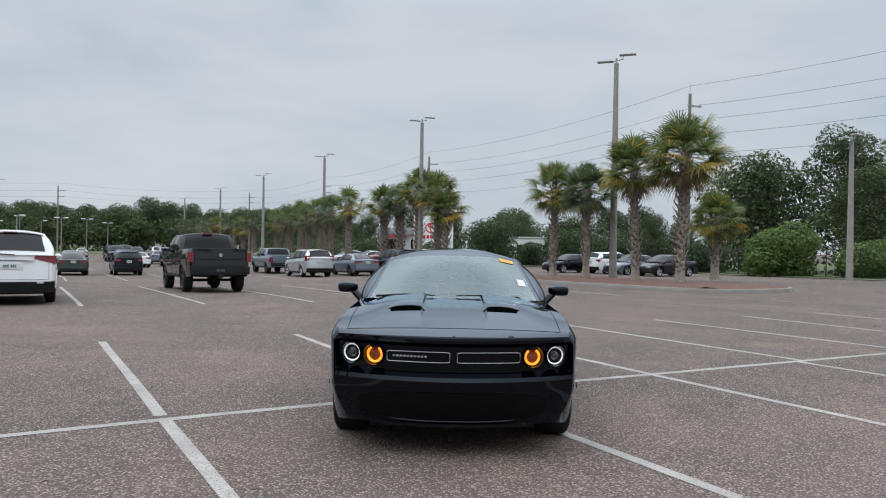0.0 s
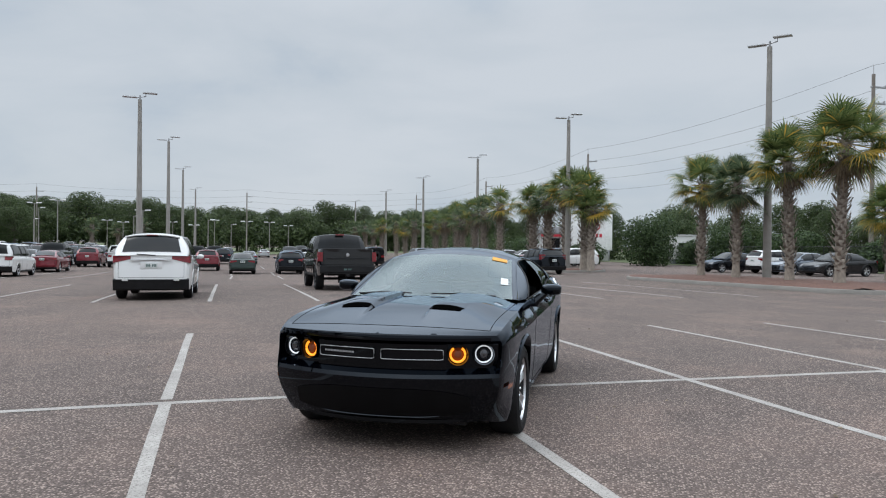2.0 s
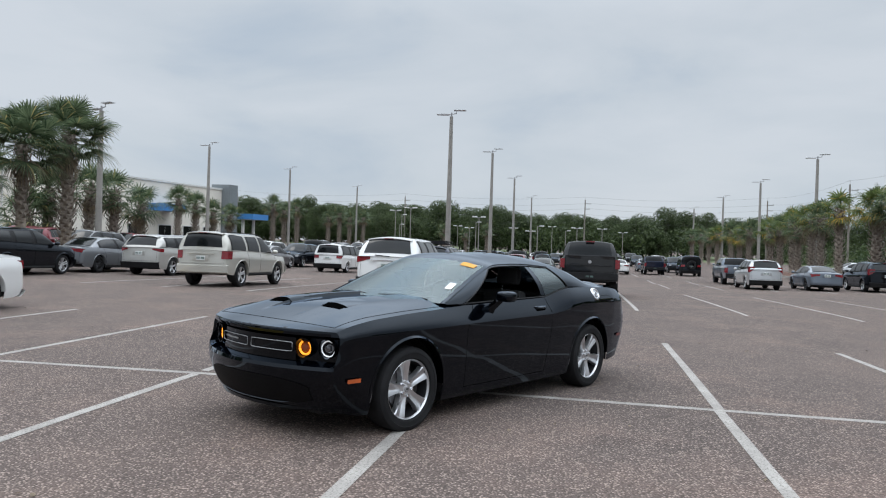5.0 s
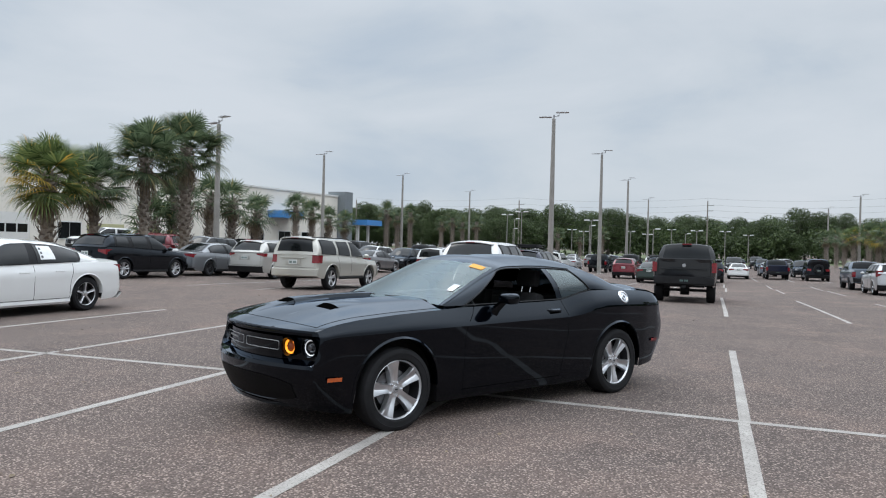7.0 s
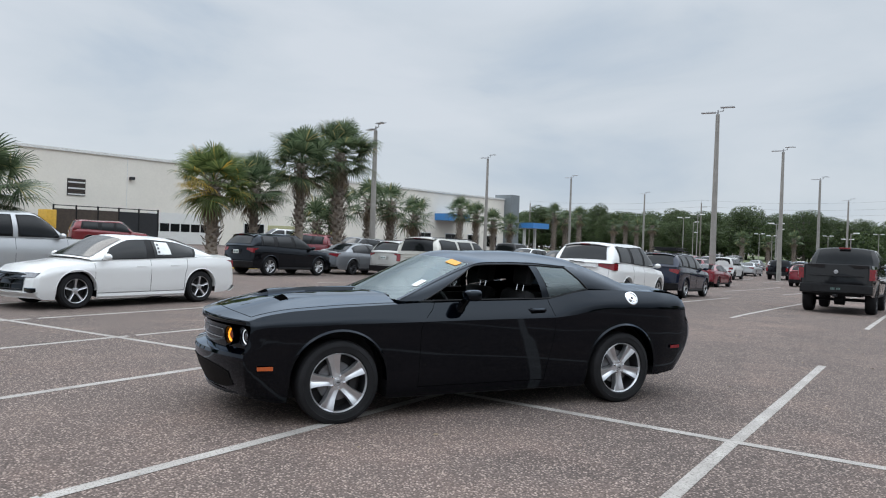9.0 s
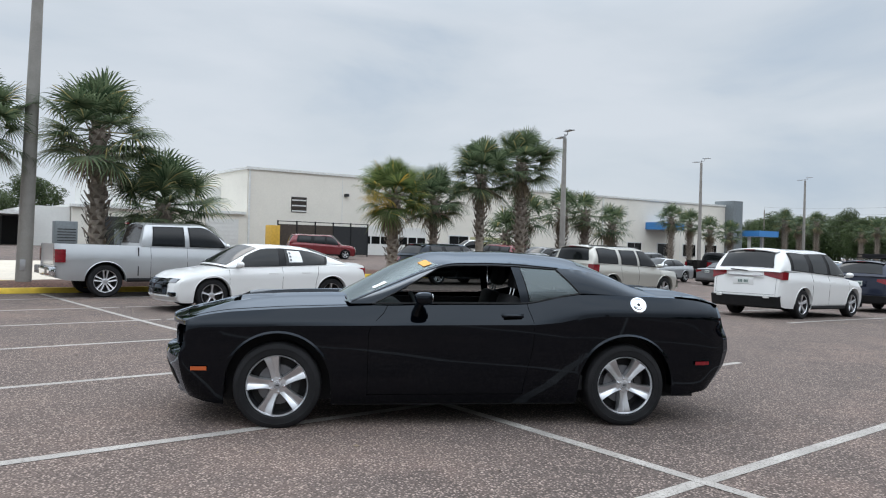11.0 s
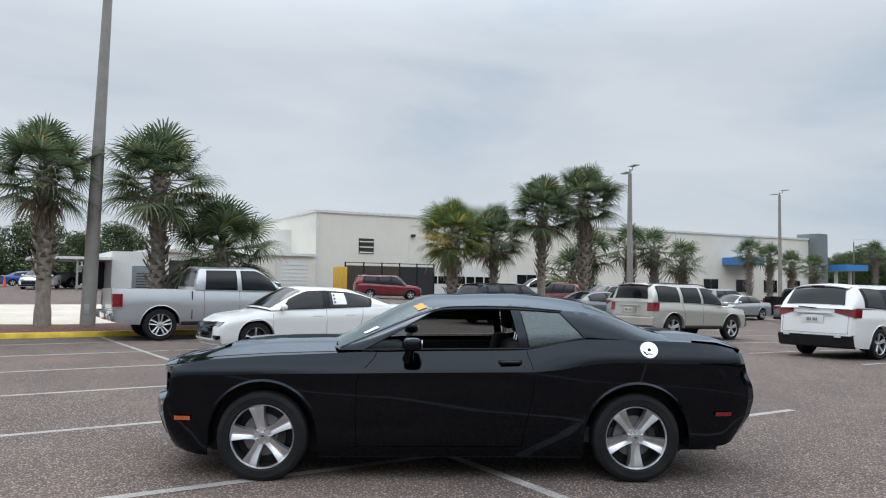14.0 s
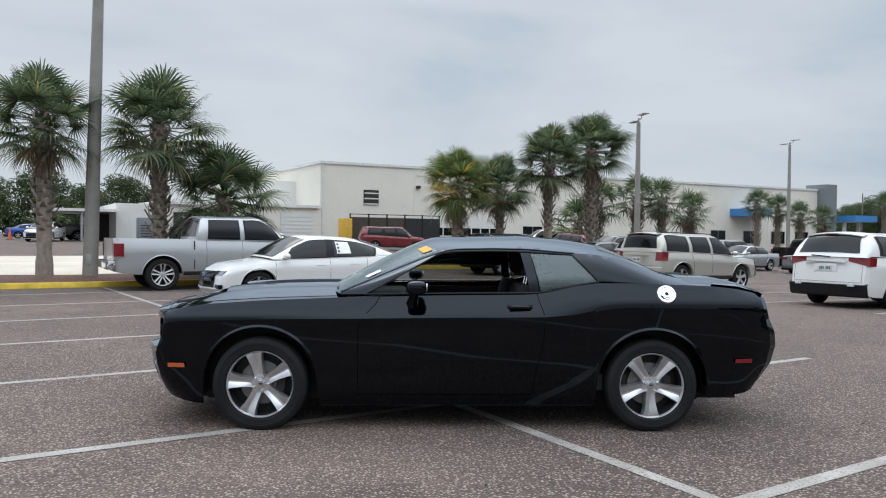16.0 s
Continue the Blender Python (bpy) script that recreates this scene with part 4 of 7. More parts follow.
def strip(u0, v0, u1, v1, width=0.105, lift=0.004):
    """A painted stripe that lies on the lot."""
    L = math.hypot(u1 - u0, v1 - v0)
    n = max(2, int(L / 1.0))
    du, dv = (u1 - u0) / L, (v1 - v0) / L
    bm = bmesh.new()
    rows = []
    for k in range(n + 1):
        t = L * k / n
        row = []
        for s in (-1, 1):
            jit = 0.004 * math.sin(7.3 * t + s + u0)
            uu, vv = u0 + du * t - dv * s * (width / 2 + jit), v0 + dv * t + du * s * (width / 2 + jit)
            x, y = at(uu, vv)
            row.append((x, y, float(lot_z(x, y)) + lift))
        rows.append(row)
    add_grid(bm, rows)
    ob = link("parking_line", finish(bm, 0), M_LINE)
    for p in ob.data.polygons:
        if p.normal.z < 0:
            ob.data.flip_normals()
            break
    return tagged(ob, "worn white painted parking line on asphalt", "parking line", "parking lines", "structure")


for k in range(-6, 12):
    lean = -0.14 if k == 2 else -0.06 if k == 1 else -0.02
    if k < 0:
        base = k * 2.81 - 0.04
        strip(base, 0.155, base + (0.05 if k == -1 else -0.07), 5.40)
        strip(base, 0.045, base + (-0.03 if k == -1 else 0.12), -5.3)
    else:
        strip(k * STALL - 0.02 + (0.14 if k in (1, 2) else 0), 0.155, k * STALL + lean, 5.40)
        strip(k * STALL - 0.04, 0.045, k * STALL, -5.3)
SPINE = ((-18.6, -0.72), (-11.5, -0.34), (-8.3, -0.13), (-5.2, 0.02), (-2.2, 0.10), (1.7, 0.10), (31.0, -0.1))
for (ua, va), (ub, vb) in zip(SPINE, SPINE[1:]):
    strip(ua, va, ub, vb)
for k in range(-6, 5):
    strip(k * STALL - 0.12 * (k < 0), 12.5, k * STALL - 0.2 * (k < 0), 24.9)
for k in range(-10, 7):
    strip(k * STALL + 0.3, 33.4, k * STALL + 0.4, 40.5)
    strip(k * STALL + 0.3, 41.5, k * STALL + 0.4, 48.9)
for k in range(-10, 7):
    strip(k * STALL + 0.3, 58.0, k * STALL + 0.3, 68.0)


def island(u0, u1, v0, v1, kerb_m, rnd=1.2, mound=0.22, seg=7):
    """A planted island: a kerb ring with rounded corners and a mulch mound inside it."""
    def ring(inset, lift):
        pts = []
        for cu, cv, a0 in ((u1 - rnd, v1 - rnd, 0), (u0 + rnd, v1 - rnd, 90), (u0 + rnd, v0 + rnd, 180), (u1 - rnd, v0 + rnd, 270)):
            for k in range(seg + 1):
                a = radians(a0 + 90 * k / seg)
                u, v = cu + (rnd - inset) * math.cos(a), cv + (rnd - inset) * math.sin(a)
                x, y = at(u, v)
                pts.append((x, y, float(lot_z(x, y)) + lift))
        return pts
    bm = bmesh.new()
    rows = [ring(0.0, -0.05), ring(0.0, 0.13), ring(0.02, 0.155), ring(0.15, 0.155), ring(0.155, 0.05)]
    rows = [r + [r[0]] for r in rows]
    add_grid(bm, rows)
    kerb = link("kerb", finish(bm, 0.0005, 40), kerb_m)
    tagged(kerb, "yellow painted concrete kerb round a planted island" if kerb_m is M_YEL else "pale concrete kerb round a planted island", "kerb", kind="structure")
    bm = bmesh.new()
    nu, nv = 8, max(8, int((v1 - v0) * 1.6))
    rng = random.Random(int(abs(u0 * 7 + v0)))
    rows = []
    for j in range(nv + 1):
        row = []
        for i in range(nu + 1):
            a, b = i / nu, j / nv
            u, v = u0 + 0.15 + (u1 - u0 - 0.3) * a, v0 + 0.15 + (v1 - v0 - 0.3) * b
            # keep the corners inside the ring
            du, dv = min(u - u0, u1 - u), min(v - v0, v1 - v)
            if du < rnd and dv < rnd:
                cu = u0 + rnd if u - u0 < rnd else u1 - rnd
                cv = v0 + rnd if v - v0 < rnd else v1 - rnd
                q = math.hypot(u - cu, v - cv)
                if q > rnd - 0.155:
                    f = (rnd - 0.155) / q
                    u, v = cu + (u - cu) * f, cv + (v - cv) * f
            x, y = at(u, v)
            edge = min(1.0, min(u - u0, u1 - u) / 0.9, min(v - v0, v1 - v) / 0.9)
            row.append((x, y, float(lot_z(x, y)) + 0.09 + (mound - 0.09) * smooth(0.1, 1, edge) + rng.uniform(-0.02, 0.02)))
        rows.append(row)
    add_grid(bm, rows)
    mu = link("mulch_bed", finish(bm, 0, 80), M_MULCH)
    tagged(mu, "red-brown pine bark mulch filling a kerbed island", "mulch", kind="structure")


island(14.9, 21.2, 12.2, 29.0, M_CONC, 2.2)
island(16.4, 20.6, 39.0, 54.0, M_CONC, 1.6)
island(16.4, 20.6, 62.0, 80.0, M_CONC, 1.6)
island(-21.9, -18.75, -14.0, 8.2, M_YEL, 0.6)
island(-27.6, -24.6, 12.0, 27.0, M_YEL, 0.9)
island(-34.0, -30.4, 28.0, 42.0, M_CONC, 0.9)


def flat_patch(name, u0, u1, v0, v1, lift, material, label, category, n=10):
    bm = bmesh.new()
    rows = []
    for j in range(n + 1):
        row = []
        for i in range(n + 1):
            x, y = at(u0 + (u1 - u0) * i / n, v0 + (v1 - v0) * j / n)
            row.append((x, y, float(lot_z(x, y)) + lift))
        rows.append(row)
    add_grid(bm, rows)
    ob = link(name, finish(bm, 0, 80), material)
    return tagged(ob, label, category, kind="structure")


flat_patch("pavement", -36.0, -22.0, -16.0, 9.5, 0.012, M_SAND, "pale sandy concrete apron beyond the kerb", "pavement")
flat_patch("verge", 38.5, 120.0, -40.0, 330.0, 0.05, M_GRASS, "rough grass verge along the fence line", "grass", 14)
flat_patch("verge", -160.0, 38.5, 150.0, 330.0, 0.03, M_GRASS, "rough grass before the far trees", "grass", 14)


# ---------------------------------------------------------------- light poles
def light_pole(u, v, top, turn, label="tall tapered concrete light pole with two flat lamp heads", base=None, tilt=0.0):
    x, y = at(u, v)
    g = float(lot_z(x, y)) if base is None else base
    h = top - g
    root = empty("light_pole")
    root.matrix_world = pose(x, y, g - 0.02, tilt, 0, turn)
    tagged(root, label, "light pole", "light poles of the lot")
    bm = bmesh.new()
    rows = []
    for z, r in ((0, 0.20), (h * 0.5, 0.158), (h - 0.45, 0.112)):
        rows.append([(r * math.cos(a) * (1.06 if k % 2 else 1.0), r * math.sin(a) * (1.06 if k % 2 else 1.0), z) for k, a in enumerate(np.linspace(0, 2 * math.pi, 17))])
    add_grid(bm, rows)
    bm.faces.new([bm.verts.new(p) for p in rows[-1][:-1]])
    part("pole", finish(bm, 0.001, 60), M_POLE, root)
    part("base_cover", box(-0.22, 0.22, -0.22, 0.22, 0.0, 0.06, 0.02), M_CONC, root)
    part("access_box", box(0.13, 0.21, -0.07, 0.07, 0.55, 0.85, 0.01), M_GALV, root)
    arm = bmesh.new()
    add_tube(arm, [(0, 0, h - 0.5), (0, 0, h - 0.18)], 0.05, 8)
    add_tube(arm, [(0, 0, h - 0.3), (0.34, 0, h - 0.24), (0.34, 0, h - 0.05)], 0.032, 6)
    add_tube(arm, [(0, 0, h - 0.3), (-0.34, 0, h - 0.32)], 0.032, 6)
    part("arm", finish(arm, 0, 40), M_GALV, root)
    for s, z in ((1, h), (-1, h - 0.30)):
        hd = bmesh.new()
        add_box(hd, s * 0.15, s * 1.0, -0.20, 0.20, z - 0.055, z, 0.02)
        for k in range(5):
            add_box(hd, s * (0.3 + 0.12 * k), s * (0.33 + 0.12 * k), -0.17, 0.17, z, z + 0.035)
        part("lamp_head", finish(hd, 0, 40), M_LAMPHEAD, root)
    return root


for args in ((19.9, 22.8, 11.75, -20), (18.5, 42.1, 11.2, 20), (19.0, 64.4, 10.8, 20), (19.3, 88.0, 10.7, 25), (19.5, 114.0, 10.6, 25), (19.5, 146.0, 10.6, 25),
             (-10.7, 41.7, 10.75, 35), (-11.0, 66.4, 11.4, 30), (-11.5, 94.9, 11.4, 30), (-11.5, 128.0, 11.0, 30),
             (-41.0, 64.2, 11.6, 30), (-44.3, 93.7, 12.2, 30), (-45.0, 128.0, 12.4, 30), (-29.45, 30.7, 9.2, 10), (-20.4, -0.86, 11.4, 10, "tall slightly leaning concrete light pole in the mulch bed", None, -1.3), (37.5, 20.96, 9.0, 30)):
    light_pole(*args)


def lot_lamp(u, v, top, twin):
    """A low lamp post with one or two small flat heads."""
    x, y = at(u, v)
    g = float(lot_z(x, y))
    root = empty("lamp_post")
    root.matrix_world = pose(x, y, g, 0, 0, 29.7)
    part("pole", tube([(0, 0, 0), (0, 0, top)], 0.075, 8, False, 0.055), M_POLE, root)
    part("arm", box(-0.5 if twin else -0.06, 0.5, -0.03, 0.03, top - 0.10, top - 0.04, 0.01), M_GALV, root)
    for s in ((1, -1) if twin else (1,)):
        part("lamp_head", box(s * 0.62 - 0.34, s * 0.62 + 0.34, -0.17, 0.17, top - 0.04, top + 0.10, 0.03), M_WHITESIGN, root)
    tagged(root, "low pale lamp post with small flat heads", "lamp post", "low lamp posts")


for k, (u, v) in enumerate(((-16.5, 96), (-8.5, 101), (-27, 98), (-3.0, 118), (-20.5, 120), (-12.0, 134), (-33.0, 112), (-5.5, 140), (1.5, 136), (-24.5, 138), (-37, 132), (-29, 150), (-17, 152), (-42, 150), (-9, 158), (6.0, 150))):
    lot_lamp(u, v, (6.4, 5.6, 7.2, 6.0)[k % 4], k % 3 != 1)


# ---------------------------------------------------------------- palms
def fan_leaf(bm, base, az, el, stalk, blade, rng, droop, count=20, dead=False):
    """A costapalmate leaf: a stalk and a fan of narrow drooping segments."""
    d = Vector((math.cos(az) * math.cos(el), math.sin(az) * math.cos(el), math.sin(el)))
    side = Vector((-math.sin(az), math.cos(az), 0))
    up = side.cross(d) * -1
    if up.z < 0:
        up = -up
    tip = base + d * stalk - Vector((0, 0, 1)) * droop * 0.22 * stalk
    w = 0.02
    for s in (side, up):
        bm.faces.new([bm.verts.new(base - s * w), bm.verts.new(base + s * w), bm.verts.new(tip + s * w * 0.6), bm.verts.new(tip - s * w * 0.6)])
    spread = radians(128 if not dead else 50)
    roll = rng.uniform(-0.5, 0.5)
    side, up = side * math.cos(roll) + up * math.sin(roll), up * math.cos(roll) - side * math.sin(roll)
    for k in range(count):
        t = (k + 0.5) / count * 2 - 1
        a = t * spread
        ln = blade * (1 - 0.30 * abs(t) ** 1.6) * rng.uniform(0.85, 1.1)
        dd = (d * math.cos(a) + side * math.sin(a) + up * (0.22 - 0.35 * t * t)).normalized()
        mid = tip + dd * ln * 0.5 - Vector((0, 0, 1)) * droop * ln * 0.07
        far_ = tip + dd * ln * 0.8 - Vector((0, 0, 1)) * droop * ln * 0.24
        end = tip + dd * ln - Vector((0, 0, 1)) * (droop * ln * 0.50 + rng.uniform(0, 0.12) * ln)
        wd = dd.cross(up).normalized() * (0.025 if not dead else 0.016) * (blade / 0.8) * (20.0 / count) ** 0.6
        fold = up * 0.01
        a0, a1 = bm.verts.new(tip - wd * 0.5), bm.verts.new(tip + wd * 0.5)
        b0, b1 = bm.verts.new(mid - wd + fold), bm.verts.new(mid + wd + fold)
        c0, c1 = bm.verts.new(far_ - wd * 0.6), bm.verts.new(far_ + wd * 0.6)
        e0 = bm.verts.new(end)
        bm.faces.new((a0, a1, b1, b0))
        bm.faces.new((b0, b1, c1, c0))
        bm.faces.new((c0, c1, e0))


def palm_meshes(height, crown, seed, leaves=42, boots=True, lean=0.0, thick=0.19, dead=8, count=20, bare=0.3):
    rng = random.Random(seed)
    bm = bmesh.new()
    bend = lambda z: lean * (z / height) ** 2
    ph = rng.uniform(0, 6)
    rows = []
    for k in range(19):
        z = height * k / 18
        r = thick * (1.15 - 0.25 * min(1, k / 3)) * (1 + 0.05 * math.sin(k * 2.1 + ph))
        rows.append([(bend(z) + r * math.cos(a), r * math.sin(a) * 0.97, z) for a in np.linspace(0, 2 * math.pi, 13)])
    add_grid(bm, rows)
    if boots:
        z0 = height * bare
        n = int((height - z0) * 34)
        for k in range(n):
            z = z0 + (height - z0 + 0.1) * k / n
            a = k * 2.399963
            r = thick * 0.92
            c, s = math.cos(a), math.sin(a)
            out = Vector((c, s, 0))
            tan = Vector((-s, c, 0))
            p = Vector((bend(z), 0, z)) + out * r
            f = smooth(z0, z0 + 0.6, z)
            wd, ln, ex = thick * 0.42, (0.20 + 0.16 * rng.random()) * (0.4 + 0.6 * f), thick * (0.30 + 0.55 * f) * rng.uniform(0.7, 1.25)
            sl = rng.choice((-1, 1)) * 0.10
            tipv = p + out * ex + Vector((0, 0, ln))
            v = [p - tan * wd, p + tan * wd, tipv + tan * (0.045 + sl), tipv + tan * (sl - 0.045), p + out * ex * 0.55 - tan * wd * 0.55 + Vector((0, 0, ln * 0.3)), p + out * ex * 0.55 + tan * wd * 0.55 + Vector((0, 0, ln * 0.3)), tipv - out * 0.05 + tan * (sl - 0.04), tipv - out * 0.05 + tan * (sl + 0.04)]
            q = [bm.verts.new(x) for x in v]
            bm.faces.new((q[0], q[1], q[5], q[4]))
            bm.faces.new((q[4], q[5], q[2], q[3]))
            bm.faces.new((q[3], q[2], q[7], q[6]))
    trunk = finish(bm, 0.0, 50, normals=False)
    cb = bmesh.new()
    top = Vector((bend(height), 0, height))
    for k in range(leaves):
        az = k * 2.399963 + rng.uniform(-0.3, 0.3)
        f = (k + 0.5) / leaves
        el = radians(84 - 122 * f + rng.uniform(-16, 16))
        stalk = crown * (0.44 + 0.12 * math.sin(math.pi * f)) * rng.uniform(0.7, 1.2)
        fan_leaf(cb, top + Vector((0, 0, 0.25 - 0.5 * f)), az, el, stalk, crown * 0.55 * rng.uniform(0.75, 1.15), rng, 0.26 + 0.60 * f, count)
    for vert in cb.verts:
        p = vert.co - top
        vert.co = top + Vector((p.x * 1.08, p.y * 1.08, p.z * 0.92))
    db = bmesh.new()
    for k in range(dead):
        az = rng.uniform(0, 6.28)
        fan_leaf(db, top + Vector((0, 0, -0.3)), az, radians(rng.uniform(-75, -30)), crown * 0.30, crown * 0.42, rng, 1.0, 9, True)
    return trunk, cb, db


def palm(x, y, z, height, crown, seed, frond=None, thick=0.19, label="", count=30, leaves=50, lean=0.0, bare=0.3):
    root = empty("sabal_palm")
    t, c, d = palm_meshes(height, crown, seed, leaves, True, lean, thick, count=count, dead=12, bare=bare)
    part("trunk", t, M_PALMBARK, root)
    part("crown", c, frond or M_FROND, root)
    part("dead_fronds", d, M_DEADFR, root, "dry brown hanging fronds")
    if frond is M_FRONDY:
        yr_, yb_ = random.Random(seed + 500), bmesh.new()
        for k in range(6):
            fan_leaf(yb_, Vector((lean, 0, height - 0.1)), yr_.uniform(0, 6.28), radians(yr_.uniform(-28, 14)), crown * 0.55, crown * 0.52, yr_, 0.75, count)
        part("yellow_fronds", yb_, M_YELFR, root, "yellow-orange ageing fronds")
    root.matrix_world = pose(x, y, z, 0, 0, seed * 47 % 360)
    tagged(root, label or "sabal palm with criss-cross boot trunk and green fan crown", "palm tree", "palms of the lot")
    return root


def palm_uv(u, v, top, crown, seed, frond=None, lift=0.12, **kw):
    x, y = at(u, v)
    g = float(lot_z(x, y)) + lift
    return palm(x, y, g, top - crown * 0.86 - g, crown, seed, frond, **kw)


# palms in the right-hand island, on the kerbed bed by the showroom lane and round the near bed
palm_uv(18.6, 26.2, 6.4, 1.75, 1, M_FRONDY, lean=0.15, thick=0.20, bare=0.10)
palm_uv(18.6, 23.4, 6.1, 1.65, 2, M_FROND, thick=0.20, bare=0.15)
palm_uv(18.6, 19.8, 7.0, 1.80, 3, M_FRONDY, lean=0.2, thick=0.20, bare=0.10)
palm_uv(18.6, 17.0, 7.7, 2.10, 4, M_FRONDY, lean=-0.15, thick=0.215, bare=0.08, label="tall sabal palm with yellowing lower fronds in the mulch island")
palm_uv(25.5, 21.0, 4.9, 1.7, 18, M_FRONDY, thick=0.24, bare=0.2, label="low yellowing sabal palm behind the island")
palm_uv(-20.4, -2.0, 6.05, 1.65, 5, M_FROND, lean=0.15, thick=0.22, bare=0.3)
palm_uv(-20.4, 1.0, 6.3, 1.85, 6, M_FROND, thick=0.23, bare=0.2, label="full sabal palm beside the silver pickup")
palm_uv(-20.4, 2.9, 4.2, 1.8, 7, M_FROND, thick=0.22, bare=0.1, leaves=58, label="short sabal palm with yellow-green fronds")
palm_uv(-20.4, -6.2, 5.3, 1.8, 8, M_FROND, thick=0.27)
palm_uv(-25.9, 15.2, 5.7, 2.0, 9, M_FRONDY, thick=0.28, bare=0.12)
palm_uv(-25.9, 17.6, 5.6, 1.85, 10, M_FROND, thick=0.21, bare=0.35)
palm_uv(-25.9, 20.6, 7.3, 2.1, 11, M_FROND, thick=0.24, bare=0.3)
palm_uv(-25.9, 23.5, 8.1, 2.15, 12, M_FROND, thick=0.29, bare=0.1)
palm_uv(18.6, 48.8, 6.6, 1.75, 13, M_FRONDY, count=15, thick=0.35, bare=0.1)
palm_uv(18.6, 45.8, 6.5, 1.75, 14, M_FROND, count=15, thick=0.35, bare=0.1)
palm_uv(18.6, 42.6, 7.4, 1.85, 15, M_FRONDY, count=15, thick=0.3, bare=0.2)
palm_uv(18.6, 39.6, 7.0, 1.85, 16, M_FRONDY, count=15, thick=0.3, bare=0.2)
palm_uv(18.4, 38.2, 5.6, 1.6, 17, M_FRONDY, count=15, lean=0.3, thick=0.28)
for k, (u, v, top) in enumerate(((18.6, 56.6, 6.9), (18.4, 60.6, 6.4), (18.6, 64.0, 6.6), (18.4, 67.5, 5.8), (18.8, 71.0, 6.4), (18.6, 75.0, 6.0), (18.6, 79.0, 5.8), (18.6, 90, 6.0), (18.5, 95, 5.4), (18.5, 101, 6.2), (18.5, 112, 6), (18.5, 120, 5.6), (18.5, 128, 6.2), (18.5, 140, 6.2),
                                   (-32.2, 30.0, 5.6), (-32.2, 33.6, 6.0), (-32.2, 36.0, 5.9), (-32.2, 39.0, 5.2), (-32.4, 28.6, 4.2), (-44, 63.5, 7.0), (-44, 67.0, 6.6), (-44, 71.0, 6.0), (-44.5, 76, 5.8),
                                   (-46, 92, 8.0), (-46, 96, 7.4), (-46, 101, 8.2), (-47, 118, 7.2), (-47, 124, 8.2), (-47, 130, 7.6), (-47, 139, 8), (-30, 140, 6), (-22, 146, 6.2), (-26, 143, 5.4))):
    palm_uv(u, v, top, 1.85, 30 + k, M_FRONDY if k < 12 and k % 2 == 0 else M_FROND, count=14, leaves=32, thick=0.30, bare=0.1)


# ---------------------------------------------------------------- broad-leaved trees and hedges
def leaf_cloud(bm, centre, rad, count, size, rng, flat=0.8):
    """Leaf sprays scattered through a lumpy shell."""
    for _ in range(count):
        d = Vector((rng.gauss(0, 1), rng.gauss(0, 1), rng.gauss(0, 1))).normalized()
        q = rng.uniform(0.55, 1.0) ** 0.5
        p = Vector(centre) + Vector((d.x * rad[0], d.y * rad[1], d.z * rad[2])) * q
        n = (d + Vector((rng.uniform(-.8, .8), rng.uniform(-.8, .8), rng.uniform(-.3, .9)))).normalized()
        a = n.cross(Vector((0, 0, 1)))
        if a.length < 0.05:
            a = Vector((1, 0, 0))
        a.normalize()
        b = n.cross(a)
        s = size * rng.uniform(0.6, 1.4)
        t = rng.uniform(0, 3.14)
        e, f = a * math.cos(t) + b * math.sin(t), b * math.cos(t) - a * math.sin(t)
        v = [bm.verts.new(p + e * s), bm.verts.new(p + f * s * 0.55 + n * s * 0.15), bm.verts.new(p - e * s * rng.uniform(0.7, 1.0)), bm.verts.new(p - f * s * 0.55 + n * s * 0.1)]
        bm.faces.new(v)


def tree_meshes(height, spread, seed, lumps=16, per=150, leaf=0.22):
    rng = random.Random(seed)
    tb, cb = bmesh.new(), bmesh.new()
    fork = height * rng.uniform(0.26, 0.36)
    add_tube(tb, [(0, 0, -0.2), (rng.uniform(-.1, .1), rng.uniform(-.1, .1), fork * 0.5), (rng.uniform(-.2, .2), rng.uniform(-.2, .2), fork), (rng.uniform(-.3, .3), rng.uniform(-.3, .3), height * 0.8)], height * 0.028, 8, False, height * 0.008)
    for k in range(lumps):
        az = k * 2.4 + rng.uniform(-.4, .4)
        f = (k + 0.5) / lumps
        z = height * (0.20 + 0.72 * f)
        rr = spread * math.sin(math.pi * (0.22 + 0.70 * f)) * rng.uniform(0.40, 0.9)
        c = Vector((rr * math.cos(az), rr * math.sin(az), z))
        start = Vector((0, 0, fork + (z - fork) * 0.35))
        add_tube(tb, [start, (start + c) / 2 + Vector((0, 0, 0.2)), c], height * 0.011, 5, False, height * 0.003)
        s = spread * rng.uniform(0.30, 0.46)
        leaf_cloud(cb, c, (s, s, s * 0.72), per, leaf, rng)
    return finish(tb, 0, 60), cb


TREES = []
for seed, (h, s, lumps) in enumerate(((9.5, 4.0, 18), (11.5, 4.6, 20), (8.0, 3.8, 16), (12.5, 4.2, 20))):
    root = empty("oak_tree")
    t, c = tree_meshes(h, s, seed + 50, lumps + 14, 460, 0.125)
    part("trunk", t, M_BARK, root)
    part("crown", c, M_LEAF, root)
    tagged(root, "broad-leaved tree with dense dark green crown", "tree", "trees behind the lot")
    TREES.append((root, h))

rng = random.Random(11)
used = set()


